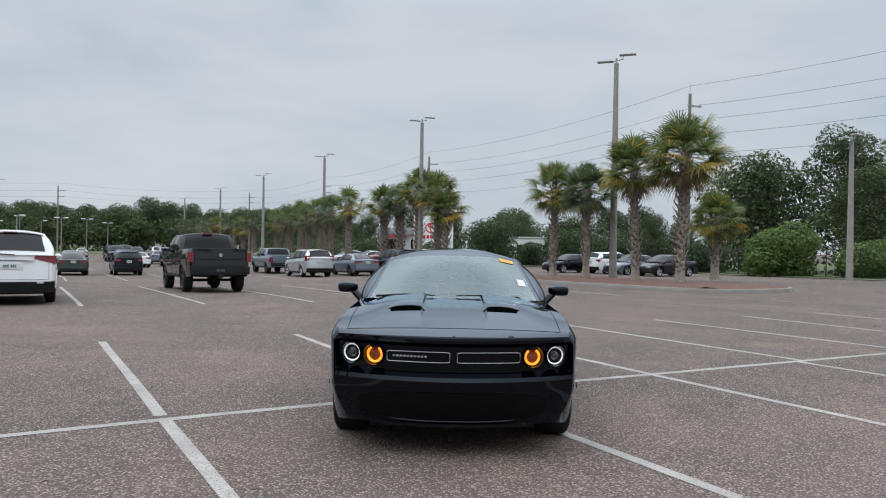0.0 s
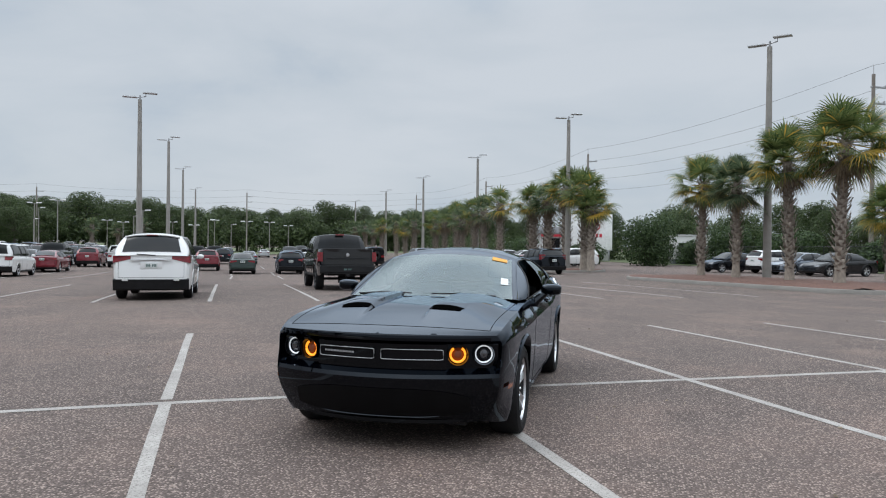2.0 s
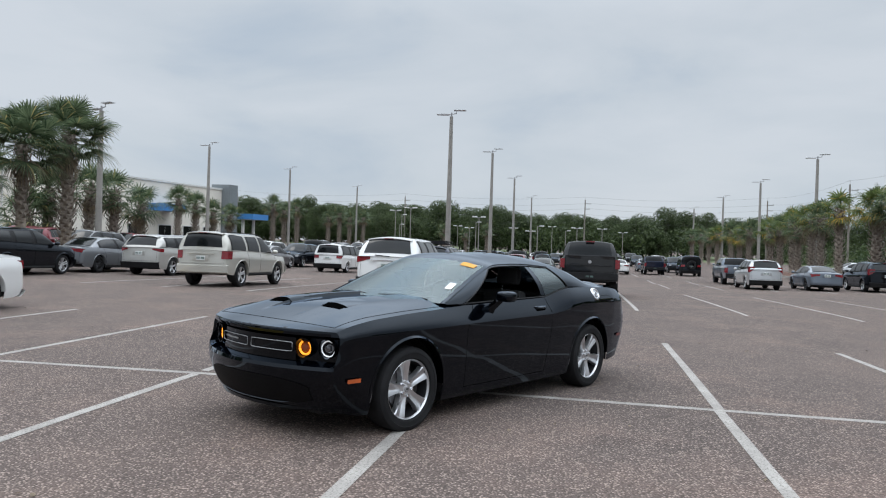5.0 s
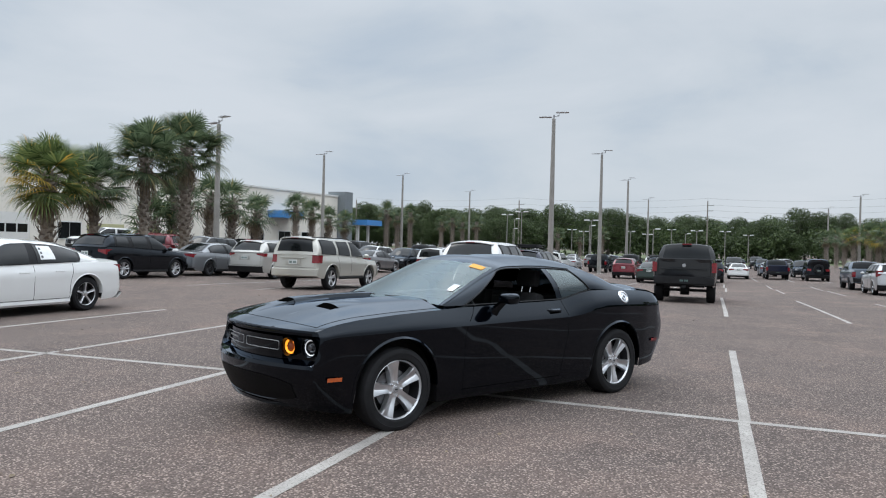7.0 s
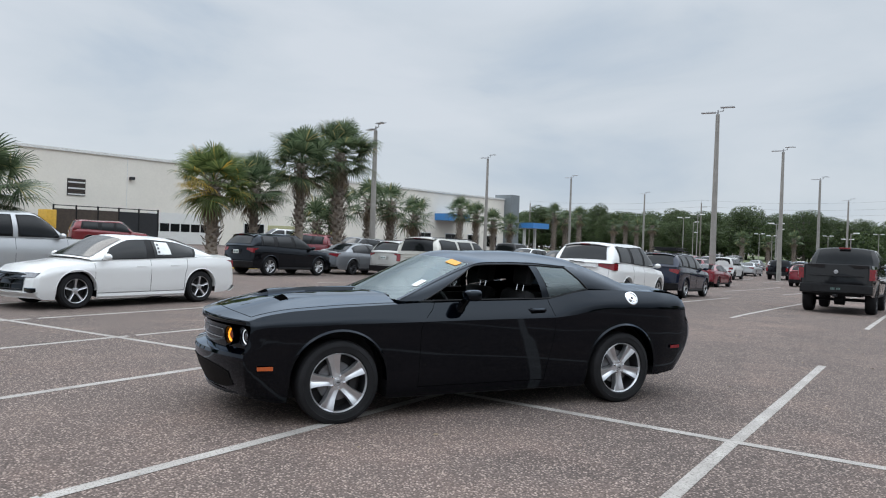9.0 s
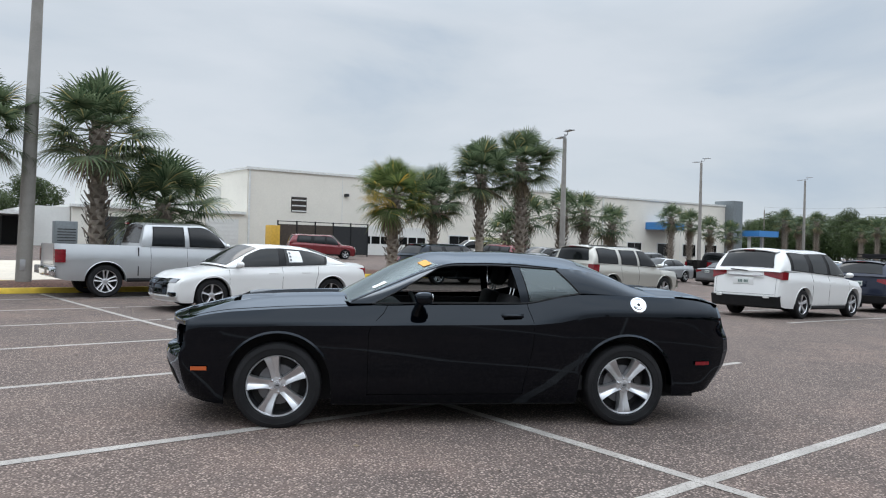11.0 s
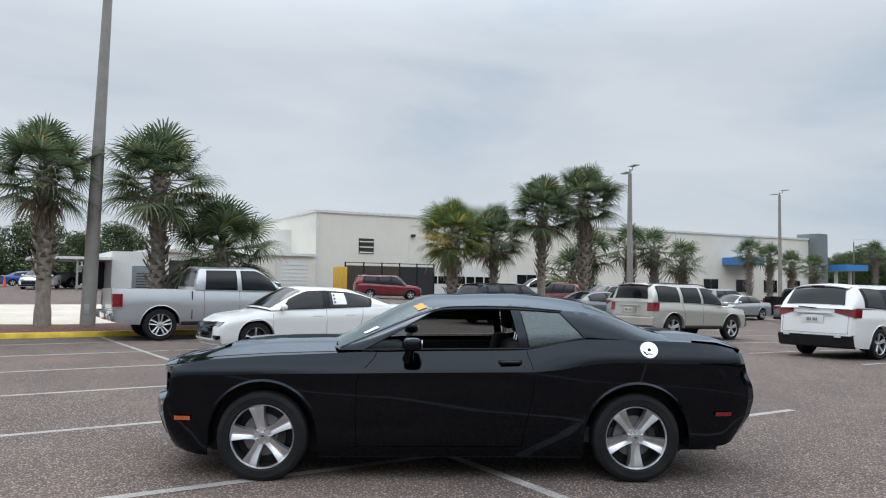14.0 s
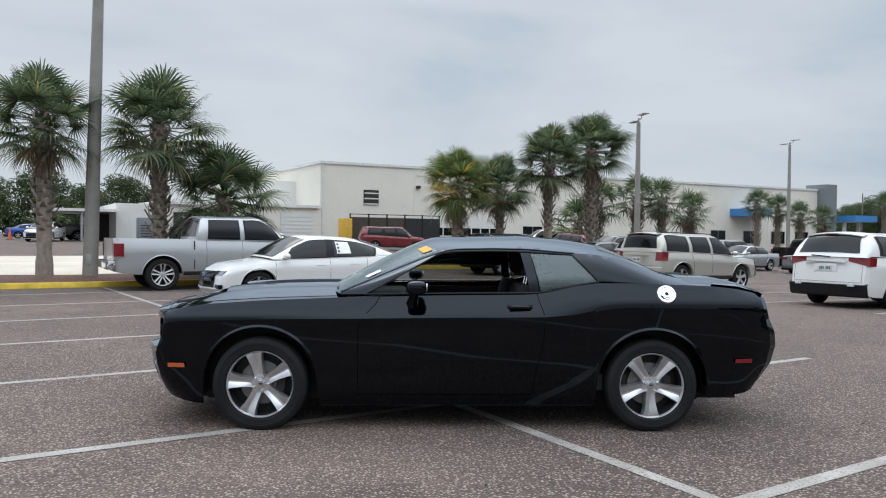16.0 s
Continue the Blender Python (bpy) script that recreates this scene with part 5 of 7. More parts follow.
def plant(u, v, height):
    k = rng.randrange(4)
    src, h = TREES[k]
    x, y = at(u, v)
    s = height / h
    z = float(lot_z(x, y))
    m = pose(x, y, z, 0, 0, rng.uniform(0, 360))
    if k not in used:
        used.add(k)
        src.scale = (s, s, s)
        src.matrix_world = m @ Matrix.Diagonal((s, s, s, 1))
        return
    o = copy_thing(src, m)
    o.scale = (s * rng.uniform(0.85, 1.5), s * rng.uniform(0.85, 1.5), s)


for u, v, h in ((58, 34, 13.5), (52, 28, 9), (62, 26, 14.5), (56, 42, 11.5), (66, 18, 12), (70, 34, 13), (64, 48, 10), (50, 52, 6.5), (55, 62, 7), (47, 70, 6.5), (52, 80, 7), (48, 90, 7.5), (58, 88, 8), (48, 100, 7.5), (55, 110, 8.5), (48, 120, 8),
                (74, 8, 12), (80, 22, 13), (46, 46, 5.5), (44.5, 41, 4.6), (60, 8, 9), (49, 20, 6.5), (47, 60, 5.5), (44, 66, 5)):
    plant(u, v, h)
for k in range(62):
    plant(-130 + k * 3.4 + rng.uniform(-2, 2), 190 + rng.uniform(-8, 16), rng.choice((7.5, 9.0, 10.0, 11.0, 13.0)) * rng.uniform(0.9, 1.1))
for k in range(46):
    plant(-132 + k * 4.4 + rng.uniform(-2, 2), 212 + rng.uniform(-5, 8), rng.uniform(9.5, 13.5))
for k in range(24):
    plant(-128 + rng.uniform(-10, 8), 20 + k * 8 + rng.uniform(-3, 3), rng.uniform(9, 13))
for k in range(18):
    plant(-118 + rng.uniform(-6, 6), -84 + k * 5.5 + rng.uniform(-2, 2), rng.uniform(7, 10.5))
for k in range(8):
    plant(-64 + k * 2.4, 158 + rng.uniform(-5, 5), rng.uniform(8, 10))


def woods(name, line, label, seed, depth=6.0, height=4.5, per=26, leaf=0.34):
    """Undergrowth along a line of (u, v) points: one mass of leaf sprays."""
    r = random.Random(seed)
    bm = bmesh.new()
    for (ua, va), (ub, vb) in zip(line, line[1:]):
        n = int(math.hypot(ub - ua, vb - va) / 1.6)
        for k in range(n):
            t = k / n
            u, v = ua + (ub - ua) * t + r.uniform(-depth, depth) * 0.5, va + (vb - va) * t + r.uniform(-depth, depth) * 0.5
            x, y = at(u, v)
            g = float(lot_z(x, y))
            h = height * r.uniform(0.45, 1.15)
            for q in range(3):
                leaf_cloud(bm, (x + r.uniform(-1, 1), y + r.uniform(-1, 1), g + h * (0.16 + 0.3 * q)), (1.9, 1.9, h * 0.28), per, leaf, r)
    tagged(link(name, bm, M_LEAF), label, "undergrowth", kind="stuff")


woods("undergrowth", [(50, 0), (49, 30), (50, 60), (47, 100), (46, 140), (44, 185)], "dense dark undergrowth behind the fence", 3, 6, 4.4, 50, 0.24)
woods("undergrowth", [(44, 186), (-20, 188), (-80, 186), (-135, 184)], "dense dark undergrowth below the far trees", 4, 8, 9.0, 60, 0.40)
woods("undergrowth", [(-135, 184), (-128, 100), (-120, 60)], "dense undergrowth behind the showroom", 5, 8, 6.5, 45, 0.42)
woods("undergrowth", [(-114, 30), (-115, -30), (-117, -86)], "dense undergrowth beyond the carport", 6, 8, 4.6, 45, 0.4)


def hedge(u, v, rad, seed, material, label, count=5200, leaf=0.13, lumps=14, category="bush"):
    r = random.Random(seed)
    x, y = at(u, v)
    bm = bmesh.new()
    for k in range(lumps):
        a = k * 2.4
        f = (k + 0.5) / lumps
        c = (rad[0] * 0.55 * math.cos(a) * r.uniform(0.3, 1), rad[1] * 0.55 * math.sin(a) * r.uniform(0.3, 1), rad[2] * (0.25 + 1.25 * f * r.uniform(0.7, 1)))
        leaf_cloud(bm, c, (rad[0] * 0.52, rad[1] * 0.52, rad[2] * 0.42), count // lumps, leaf, r)
    root = empty("bush")
    root.matrix_world = pose(x, y, float(lot_z(x, y)) - 0.1, 0, 0, 29.7)
    part("foliage", bm, material, root)
    st = bmesh.new()
    for k in range(4):
        add_tube(st, [(r.uniform(-.3, .3), r.uniform(-.3, .3), 0), (r.uniform(-.8, .8) * rad[0] * 0.5, r.uniform(-.5, .5) * rad[1], rad[2])], 0.05, 5, False, 0.02)
    part("stem", finish(st, 0), M_BARK, root)
    tagged(root, label, category, "bushes")


hedge(34.1, 56.4, (3.0, 3.0, 3.25), 1, M_LEAF3, "large clipped dark green evergreen bush", 9000, 0.12, 18)
hedge(40.5, 28.0, (3.3, 2.4, 2.3), 2, M_LEAF2, "sprawling bright green vine thicket on the fence", 9000, 0.13)
hedge(43.5, 23.5, (3.0, 2.2, 1.6), 3, M_LEAF2, "tangled green creeper on the fence", 5000, 0.13)
hedge(42.5, 37.0, (2.5, 2.6, 1.7), 4, M_LEAF3, "overgrown dark bush behind the fence", 5200)
hedge(42.0, 47.0, (2.4, 4.0, 2.1), 5, M_LEAF3, "overgrown dark bush behind parked cars", 5200)
hedge(41.5, 54.5, (2.2, 3.0, 2.4), 15, M_LEAF3, "overgrown dark bush before the trailer", 5200)
hedge(41.8, 60.5, (1.8, 2.2, 1.7), 16, M_LEAF3, "overgrown dark bush before the trailer", 4200)
hedge(45.0, 32.5, (2.4, 2.8, 2.2), 6, M_LEAF3, "overgrown dark bush behind the fence", 5200)
hedge(30.0, 62.0, (1.6, 4.0, 1.5), 7, M_LEAF3, "low dark hedge by the lane", 4000)
hedge(27.5, 74.0, (2.0, 5.0, 1.8), 8, M_LEAF3, "low dark hedge by the lane", 4000)


# ---------------------------------------------------------------- utility poles and their cables
def utility_pole(u, v, top, label="grey wooden utility pole with insulator arms"):
    x, y = at(u, v)
    g = float(lot_z(x, y))
    root = empty("utility_pole")
    root.matrix_world = pose(x, y, g, 0, 0, 29.7)
    h = top - g
    part("pole", tube([(0, 0, 0), (0, 0, h)], 0.20, 10, False, 0.13), M_WOODPOLE, root)
    for z, s in ((h - 1.0, 1.4), (h - 2.3, 1.2)):
        part("cross_arm", box(-0.25, s, -0.06, 0.06, z - 0.07, z + 0.07, 0.01), M_GALV, root)
        ins = bmesh.new()
        add_lathe(ins, [(0.03, z + 0.07), (0.07, z + 0.12), (0.04, z + 0.17), (0.06, z + 0.22), (0.0, z + 0.26)], 8, "z", (s - 0.12, 0, 0))
        part("insulator", finish(ins, 0), M_GALV, root)
    part("pole_cap", lathe([(0.02, h), (0.03, h + 0.5), (0, h + 0.9)], 8), M_GALV, root)
    tagged(root, label, "utility pole", "utility poles")
    return (x, y, top)


UT = [utility_pole(43.7, -8.0, 15.6), utility_pole(43.4, 39.3, 15.3), utility_pole(43.5, 88.0, 14.6), utility_pole(43.5, 132.0, 14.2), utility_pole(40.0, 176.0, 14.0), utility_pole(-2.0, 178.0, 13.6), utility_pole(-48.0, 178.0, 13.6), utility_pole(-95.0, 178.0, 13.6)]
for k in range(len(UT) - 1):
    a, b = UT[k], UT[k + 1]
    bm = bmesh.new()
    for dz, du in ((0.7, 0.0), (-0.85, 1.2), (-2.15, 1.0), (-3.6, 0.2), (-5.2, 0.2)):
        pts = []
        for t in np.linspace(0, 1, 15):
            sag = 4 * t * (1 - t) * 0.9
            pts.append((a[0] + (b[0] - a[0]) * t + du * UX, a[1] + (b[1] - a[1]) * t + du * UY, a[2] + (b[2] - a[2]) * t + dz - sag))
        add_tube(bm, pts, 0.013, 4)
    tagged(link("power_lines", finish(bm, 0), M_CABLE), "thin black overhead power lines between utility poles", "power lines", kind="stuff")


# ---------------------------------------------------------------- showroom building
WU = -57.0


def bbox(name, u0, u1, v0, v1, z0, z1, material, parent=None, label="", bevel=0.0):
    """A block whose sides run along u and v."""
    bm = bmesh.new()
    add_box(bm, u0, u1, v0, v1, z0, z1, bevel)
    for vert in bm.verts:
        x, y = at(vert.co.x + 0.1193 * (vert.co.y - 21.4), vert.co.y)
        vert.co = (x, y, vert.co.z)
    return link(name, finish(bm, 0), material, parent, label)


house = empty("showroom_building")
tagged(house, "long cream-white dealership building with a flat roof", "building")
bbox("wall", WU - 45, WU, 21.3, 84.6, -1.5, 7.85, M_WALL, house)
bbox("wall", WU - 45, WU - 0.02, 8.0, 21.3, -1.5, 3.95, M_WALL, house)
bbox("wall", WU - 14, WU - 6, 11.0, 21.3, -1.5, 6.6, M_WALL2, house)
bbox("roof_edge", WU - 45.1, WU + 0.12, 21.15, 84.7, 7.83, 8.05, M_ROOFTRIM, house)
bbox("roof_edge", WU - 45.1, WU + 0.25, 7.9, 21.14, 3.93, 4.15, M_ROOFTRIM, house)
for v0 in (21.4, 50.0, 62.0):
    bbox("downpipe", WU, WU + 0.12, v0, v0 + 0.13, 0, 7.8, M_ROOFTRIM, house)
for v0 in (30.0, 39.0, 48.0, 57.0, 66.0, 75.0):
    bbox("panel_joint", WU - 0.01, WU + 0.012, v0, v0 + 0.05, -0.5, 7.8, M_ROOFTRIM, house)
vent = bbox("louvre_vent", WU, WU + 0.05, 25.2, 26.6, 4.35, 5.7, M_DARK, house)
for k in range(8):
    bbox("slat", WU + 0.05, WU + 0.10, 25.25, 26.55, 4.40 + k * 0.16, 4.51 + k * 0.16, M_FENCEBR if k % 3 else M_WALL2, vent)
door = bbox("roller_door", WU, WU + 0.06, 17.9, 20.6, 0.4, 3.5, M_WALL2, house, "white roller shutter door")
for k in range(9):
    bbox("door_rib", WU + 0.06, WU + 0.09, 17.92, 20.58, 0.5 + k * 0.33, 0.53 + k * 0.33, M_ROOFTRIM, door)
bay = bbox("bay_door", WU, WU + 0.06, 31.9, 38.9, 0.3, 3.4, M_WALL2, house, "white sectional bay door with a row of dark panes")
for k in range(7):
    bbox("pane", WU + 0.06, WU + 0.075, 32.05 + k * 0.98, 32.9 + k * 0.98, 1.75, 2.45, M_PRIV, bay)
for v0 in (41.5, 66.0, 71.0, 75.5, 79.5):
    w = bbox("window", WU, WU + 0.05, v0, v0 + 2.4, 1.2, 2.85, M_ROOFTRIM, house)
    for k in range(2):
        bbox("pane", WU + 0.05, WU + 0.065, v0 + 0.1 + 1.12 * k, v0 + 1.18 + 1.12 * k, 1.3, 2.75, M_PRIV, w)
for v0 in (30.2, 41.0, 52.0, 59.5, 64.0):
    bbox("wall_lamp", WU, WU + 0.35, v0, v0 + 0.3, 6.0, 6.25, M_ALLOYD, house)
bbox("blue_fascia", WU, WU + 2.2, 69.0, 73.0, 4.4, 5.25, M_BLUE, house, "blue fascia band over the showroom entrance")
bbox("grey_frame", WU - 1.5, WU + 1.2, 83.4, 85.2, -1, 8.6, M_GREYPANEL, house, "grey metal portal frame at the end")
bbox("canopy_fascia", WU - 2, WU + 3, 86.0, 90.0, 4.1, 4.85, M_BLUE, house, "blue canopy fascia")
for v0 in (86.6, 89.2):
    bbox("canopy_post", WU + 1, WU + 1.3, v0, v0 + 0.3, -1, 4.1, M_WALL2, house)
bbox("antenna", WU - 10, WU - 9.96, 58, 58.04, 7.9, 10.2, M_GALV, house)
# service bay, its inner shade painted as a dark panel, and low shed to the left
bbox("service_bay", WU + 0.0, WU + 0.05, 9.4, 11.7, 0.3, 3.3, M_DARK, house, "service bay opening, flat panel coloured dark for the shade inside")
shed = empty("carport")
tagged(shed, "low white shed with an open carport and flat canopy", "shed")
bbox("wall", WU - 14, WU - 0.3, 5.3, 7.95, -1, 3.9, M_WALL2, shed)
bbox("roof", WU - 7, WU + 1.5, -0.2, 5.28, 3.16, 3.36, M_ROOFTRIM, shed)
# solid dark block in place of the shaded interior
bbox("store_front", WU - 7, WU - 4.0, 4.0, 5.28, -1, 3.15, M_DARK, shed, "store under the canopy, solid block coloured dark for the shade inside")
for v0 in (0.0, 2.7):
    bbox("post", WU + 1.1, WU + 1.24, v0, v0 + 0.14, -1, 3.16, M_GALV, shed)
cone = empty("traffic_cone")
tagged(cone, "small orange traffic cone on the apron", "traffic cone")
cx, cy = at(-67.0, -1.6)
part("cone_body", lathe([(0.19, 0.03), (0.16, 0.05), (0.03, 0.88), (0.0, 0.90)], 16), plain("orange_cone_rubber", (0.62, 0.13, 0.03), 0.6), cone)
part("cone_base", box(-0.24, 0.24, -0.24, 0.24, 0.0, 0.04, 0.01), M_TRIM, cone)
cone.matrix_world = pose(cx, cy, float(lot_z(cx, cy)))
for u0, v0, w, h in ((WU + 3, 6.2, 1.4, 1.9), (WU + 3.2, 10.2, 1.3, 1.5)):
    un = empty("cooling_unit")
    tagged(un, "grey steel outdoor cooling cabinet on the apron", "air conditioner", "cooling units")
    zb = lot(u0, v0)
    bbox("housing", u0, u0 + 1.2, v0, v0 + w, zb - 0.02, zb + h, M_GREYPANEL, un, bevel=0.04)
    for k in range(6):
        bbox("louvre", u0 + 1.2, u0 + 1.22, v0 + 0.12, v0 + w - 0.12, zb + 0.3 + 0.2 * k, zb + 0.36 + 0.2 * k, M_DARK, un)
fan = empty("shop_fan")
tagged(fan, "round dark drum fan standing by the shed", "fan")
zb = lot(WU + 3, 8.6)
fx, fy = at(WU + 3.4, 8.7)
fb = lathe([(0.60, -0.15), (0.66, -0.12), (0.66, 0.12), (0.60, 0.15), (0.58, 0.1), (0.2, 0.02), (0.12, 0.1), (0, 0.12)], 28, "x")
fo = part("drum", fb, M_TRIM, fan)
part("stand", box(-0.2, 0.2, -0.5, 0.5, -0.72, -0.62, 0.02), M_GALV, fan)
fan.matrix_world = pose(fx, fy, zb + 0.72, 0, 0, 29.7)

# screened compound, ochre bin and olive cabinet in front of the wall
comp = empty("screened_fence")
tagged(comp, "tall chain fence with black and brown privacy mesh", "fence")
zf = lot(-52.5, 24)
for k in range(6):
    bbox("post", -52.62, -52.52, 22.0 + 1.6 * k, 22.08 + 1.6 * k, zf - 0.3, zf + 2.75, M_TRIM, comp)
for k in range(5):
    bbox("mesh_panel", -52.58, -52.55, 22.1 + 1.6 * k, 23.6 + 1.6 * k, zf + 0.05, zf + 2.45, M_FENCEBR if k < 3 else M_FENCEMESH, comp)
bbox("top_rail", -52.60, -52.54, 22.0, 30.1, zf + 2.66, zf + 2.72, M_TRIM, comp)
ob = bbox("storage_bin", -53.0, -51.8, 21.2, 21.9, lot(-52, 21) - 0.02, lot(-52, 21) + 2.3, M_ORANGEBOX, None, "", 0.05)
tagged(ob, "ochre yellow painted steel storage bin", "bin")
el = empty("electric_cabinet")
tagged(el, "olive green steel electrical cabinet by the wall", "electrical cabinet")
ze = lot(-52, 41.5)
bbox("housing", -53, -51.5, 41.0, 43.4, ze - 0.02, ze + 2.1, M_ELEC, el, bevel=0.03)
bbox("door", -51.5, -51.46, 41.15, 42.15, ze + 0.12, ze + 1.95, M_ELEC, el)
bbox("door", -51.5, -51.46, 42.22, 43.25, ze + 0.12, ze + 1.95, M_ELEC, el)
for k, v0 in enumerate((40.2, 43.9)):
    bo = bbox("bollard", -51.2, -51.0, v0, v0 + 0.2, lot(-51, v0) - 0.02, lot(-51, v0) + 1.2, M_YEL, None, "", 0.06)
    tagged(bo, "yellow painted steel bollard", "bollard", "bollards")


# ---------------------------------------------------------------- the dealership sign, trailer and fence far to the right
sg = empty("sign_board")
tagged(sg, "white board with red oval emblem above red bars", "sign")
sx, sy = at(39.0, 78.0)
sz = float(lot_z(sx, sy))
s_turn = -math.degrees(math.atan2(sx - 4.2, sy + 6.6))
part("board", box(-2.6, 2.6, -0.12, 0.12, 1.4, 6.0, 0.03), M_WHITESIGN, sg)
for s in (-2.2, 2.2):
    part("post", box(s - 0.09, s + 0.09, -0.09, 0.09, -0.05, 1.4, 0.01), M_GALV, sg)
for w, h2, dz in ((1.02, 0.66, 0.0), (0.44, 0.62, 0.0), (0.70, 0.27, 0.30)):
    part("emblem_ring", tube([(w * math.cos(a), -0.14, 4.45 + dz + h2 * math.sin(a)) for a in np.linspace(0, 2 * math.pi, 33)[:-1]], 0.085, 6, True), M_REDSIGN, sg)
for k in range(6):
    part("bar", box(-1.36 + 0.47 * k, -1.03 + 0.47 * k, -0.16, -0.12, 3.05, 3.50, 0.01), M_REDSIGN, sg)
sg.matrix_world = pose(sx, sy, sz, 0, 0, s_turn)
fs = empty("far_showroom")
tagged(fs, "low white showroom with a grey roof beyond the hedges", "building")
part("wall", box(-7.0, 2.2, 1.2, 11.0, -0.1, 3.5, 0.03), M_FARWALL, fs)
part("roof", box(-7.4, 2.6, 0.8, 11.4, 3.5, 4.4, 0.05), M_FARROOF, fs)
part("fascia", box(-6.4, -3.4, 0.76, 0.80, 3.1, 3.4), M_REDSIGN, fs, "short red fascia stripe")
for k in range(2):
    w = part("window", box(-6.3 + 3.3 * k, -3.9 + 3.3 * k, 1.16, 1.2, 0.6, 3.0, 0.01), M_ROOFTRIM, fs)
    part("pane", box(-6.2 + 3.3 * k, -4.0 + 3.3 * k, 1.14, 1.16, 0.7, 2.9), M_PRIV, w)
fs.matrix_world = pose(sx, sy, sz, 0, 0, s_turn)

tr = empty("site_trailer")
tagged(tr, "white box trailer office behind the bushes", "trailer")
tx, ty = at(43.6, 62.6)
tz = float(lot_z(tx, ty))
part("body", box(-2.6, 2.6, -1.2, 1.2, 0.55, 3.1, 0.06), M_WALL2, tr)
part("roof", box(-2.7, 2.7, -1.3, 1.3, 3.1, 3.22, 0.03), M_ROOFTRIM, tr)
for s in (-2.0, 1.0):
    w = part("window", box(s, s + 1.0, -1.24, -1.2, 1.5, 2.4, 0.01), M_ROOFTRIM, tr)
    part("pane", box(s + 0.06, s + 0.94, -1.255, -1.24, 1.56, 2.34), M_PRIV, w)
part("skirt", box(-2.5, 2.5, -1.1, 1.1, -0.05, 0.55), M_GREYPANEL, tr)
tr.matrix_world = pose(tx, ty, tz, 0, 0, 5)

fence = empty("chain_link_fence")
tagged(fence, "dark chain-link fence along the edge of the lot", "fence")
fp = []
for k in range(26):
    v = 8 + k * 2.4
    x, y = at(41.0, v)
    fp.append((x, y, float(lot_z(x, y))))
for x, y, z in fp:
    p = part("post", tube([(x, y, z - 0.1), (x, y, z + 2.0)], 0.035, 6), M_ALLOYD, fence)
for z in (0.08, 1.95):
    part("rail", tube([(x, y, zz + z) for x, y, zz in fp], 0.022, 5), M_ALLOYD, fence)
wire = bmesh.new()
for a, b in zip(fp, fp[1:]):
    for k in range(17):
        for s in (0, 1):
            t0 = k / 12 - 0.4
            p0, p1 = (t0, 0.1), (t0 + 0.75, 1.93)
            if s:
                p0, p1 = (t0, 1.93), (t0 + 0.75, 0.1)
            (ta, za), (tb2, zb2) = p0, p1
            if ta < 0:
                f = -ta / (tb2 - ta)
                ta, za = 0, za + (zb2 - za) * f
            if tb2 > 1:
                f = (1 - ta) / (tb2 - ta)
                tb2, zb2 = 1, za + (zb2 - za) * f
            if tb2 - ta > 0.02:
                add_tube(wire, [(a[0] + (b[0] - a[0]) * ta, a[1] + (b[1] - a[1]) * ta, a[2] + za), (a[0] + (b[0] - a[0]) * tb2, a[1] + (b[1] - a[1]) * tb2, b[2] + zb2)], 0.006, 3)
tagged(part("wire_mesh", finish(wire, 0), M_ALLOYD, fence), kind="stuff")


# ---------------------------------------------------------------- parked cars
def stand(ob, u, v, heading, wb):
    ob.matrix_world = seat_on(ob, u, v, heading, wb / 2)
    return ob


P_WHITE = car_paint("white_pearl_paint", (0.68, 0.68, 0.67))
P_SILVER = car_paint("silver_metallic_paint", (0.44, 0.45, 0.46), 0.55)
P_CHAMP = car_paint("champagne_metallic_paint", (0.46, 0.445, 0.40), 0.4)
P_GOLD = car_paint("pale_gold_metallic_paint", (0.42, 0.41, 0.385), 0.45)
P_GREY = car_paint("grey_metallic_paint", (0.19, 0.20, 0.215), 0.5)
P_DGREY = car_paint("charcoal_metallic_paint", (0.013, 0.013, 0.014), 0.2)
P_BLACK = car_paint("black_paint", (0.004, 0.004, 0.005))
P_NAVY = car_paint("midnight_blue_paint", (0.012, 0.016, 0.032), 0.3)
P_GREEN = car_paint("dark_green_paint", (0.030, 0.045, 0.040), 0.3)
P_RED = car_paint("deep_red_paint", (0.16, 0.008, 0.018), 0.2)
P_BLUEG = car_paint("blue_grey_paint", (0.13, 0.155, 0.19), 0.4)
P_TAN = car_paint("warm_grey_paint", (0.16, 0.16, 0.165), 0.5)
P_BLUE = car_paint("bright_blue_paint", (0.02, 0.07, 0.30), 0.3)

# white three-row estate seen from behind
sp = suv(4.95, 1.99, 1.77, 2.82, 0.365, belt=1.10)
sp["tail"] = ((0.50, 0.93), (0.96, 1.15))
sp["bumper"] = (0.25, 0.56)
white_estate = car("white_suv", sp, P_WHITE, "white three-row SUV with red wrap tail lights and black lower bumper", "suv", rack=None)
stand(white_estate, -7.1, 14.2, HEAD_V, 2.82)
for s in (1, -1):
    part("rear_reflector", box(s * 0.62 - 0.07, s * 0.62 + 0.07, sp["rear"] - 0.03, sp["rear"] + 0.03, 0.50, 0.57, 0.01), M_TAILW, white_estate)
part("tailgate_strip", box(-0.5, 0.5, sp["rear"] - 0.07, sp["rear"] - 0.02, 1.035, 1.055, 0.004), M_CHROME, white_estate)
part("wiper", tube([(-0.1, sp["rear"] - 0.04, 1.16), (0.35, sp["rear"] - 0.06, 1.19)], 0.012, 5), M_TRIM, white_estate)

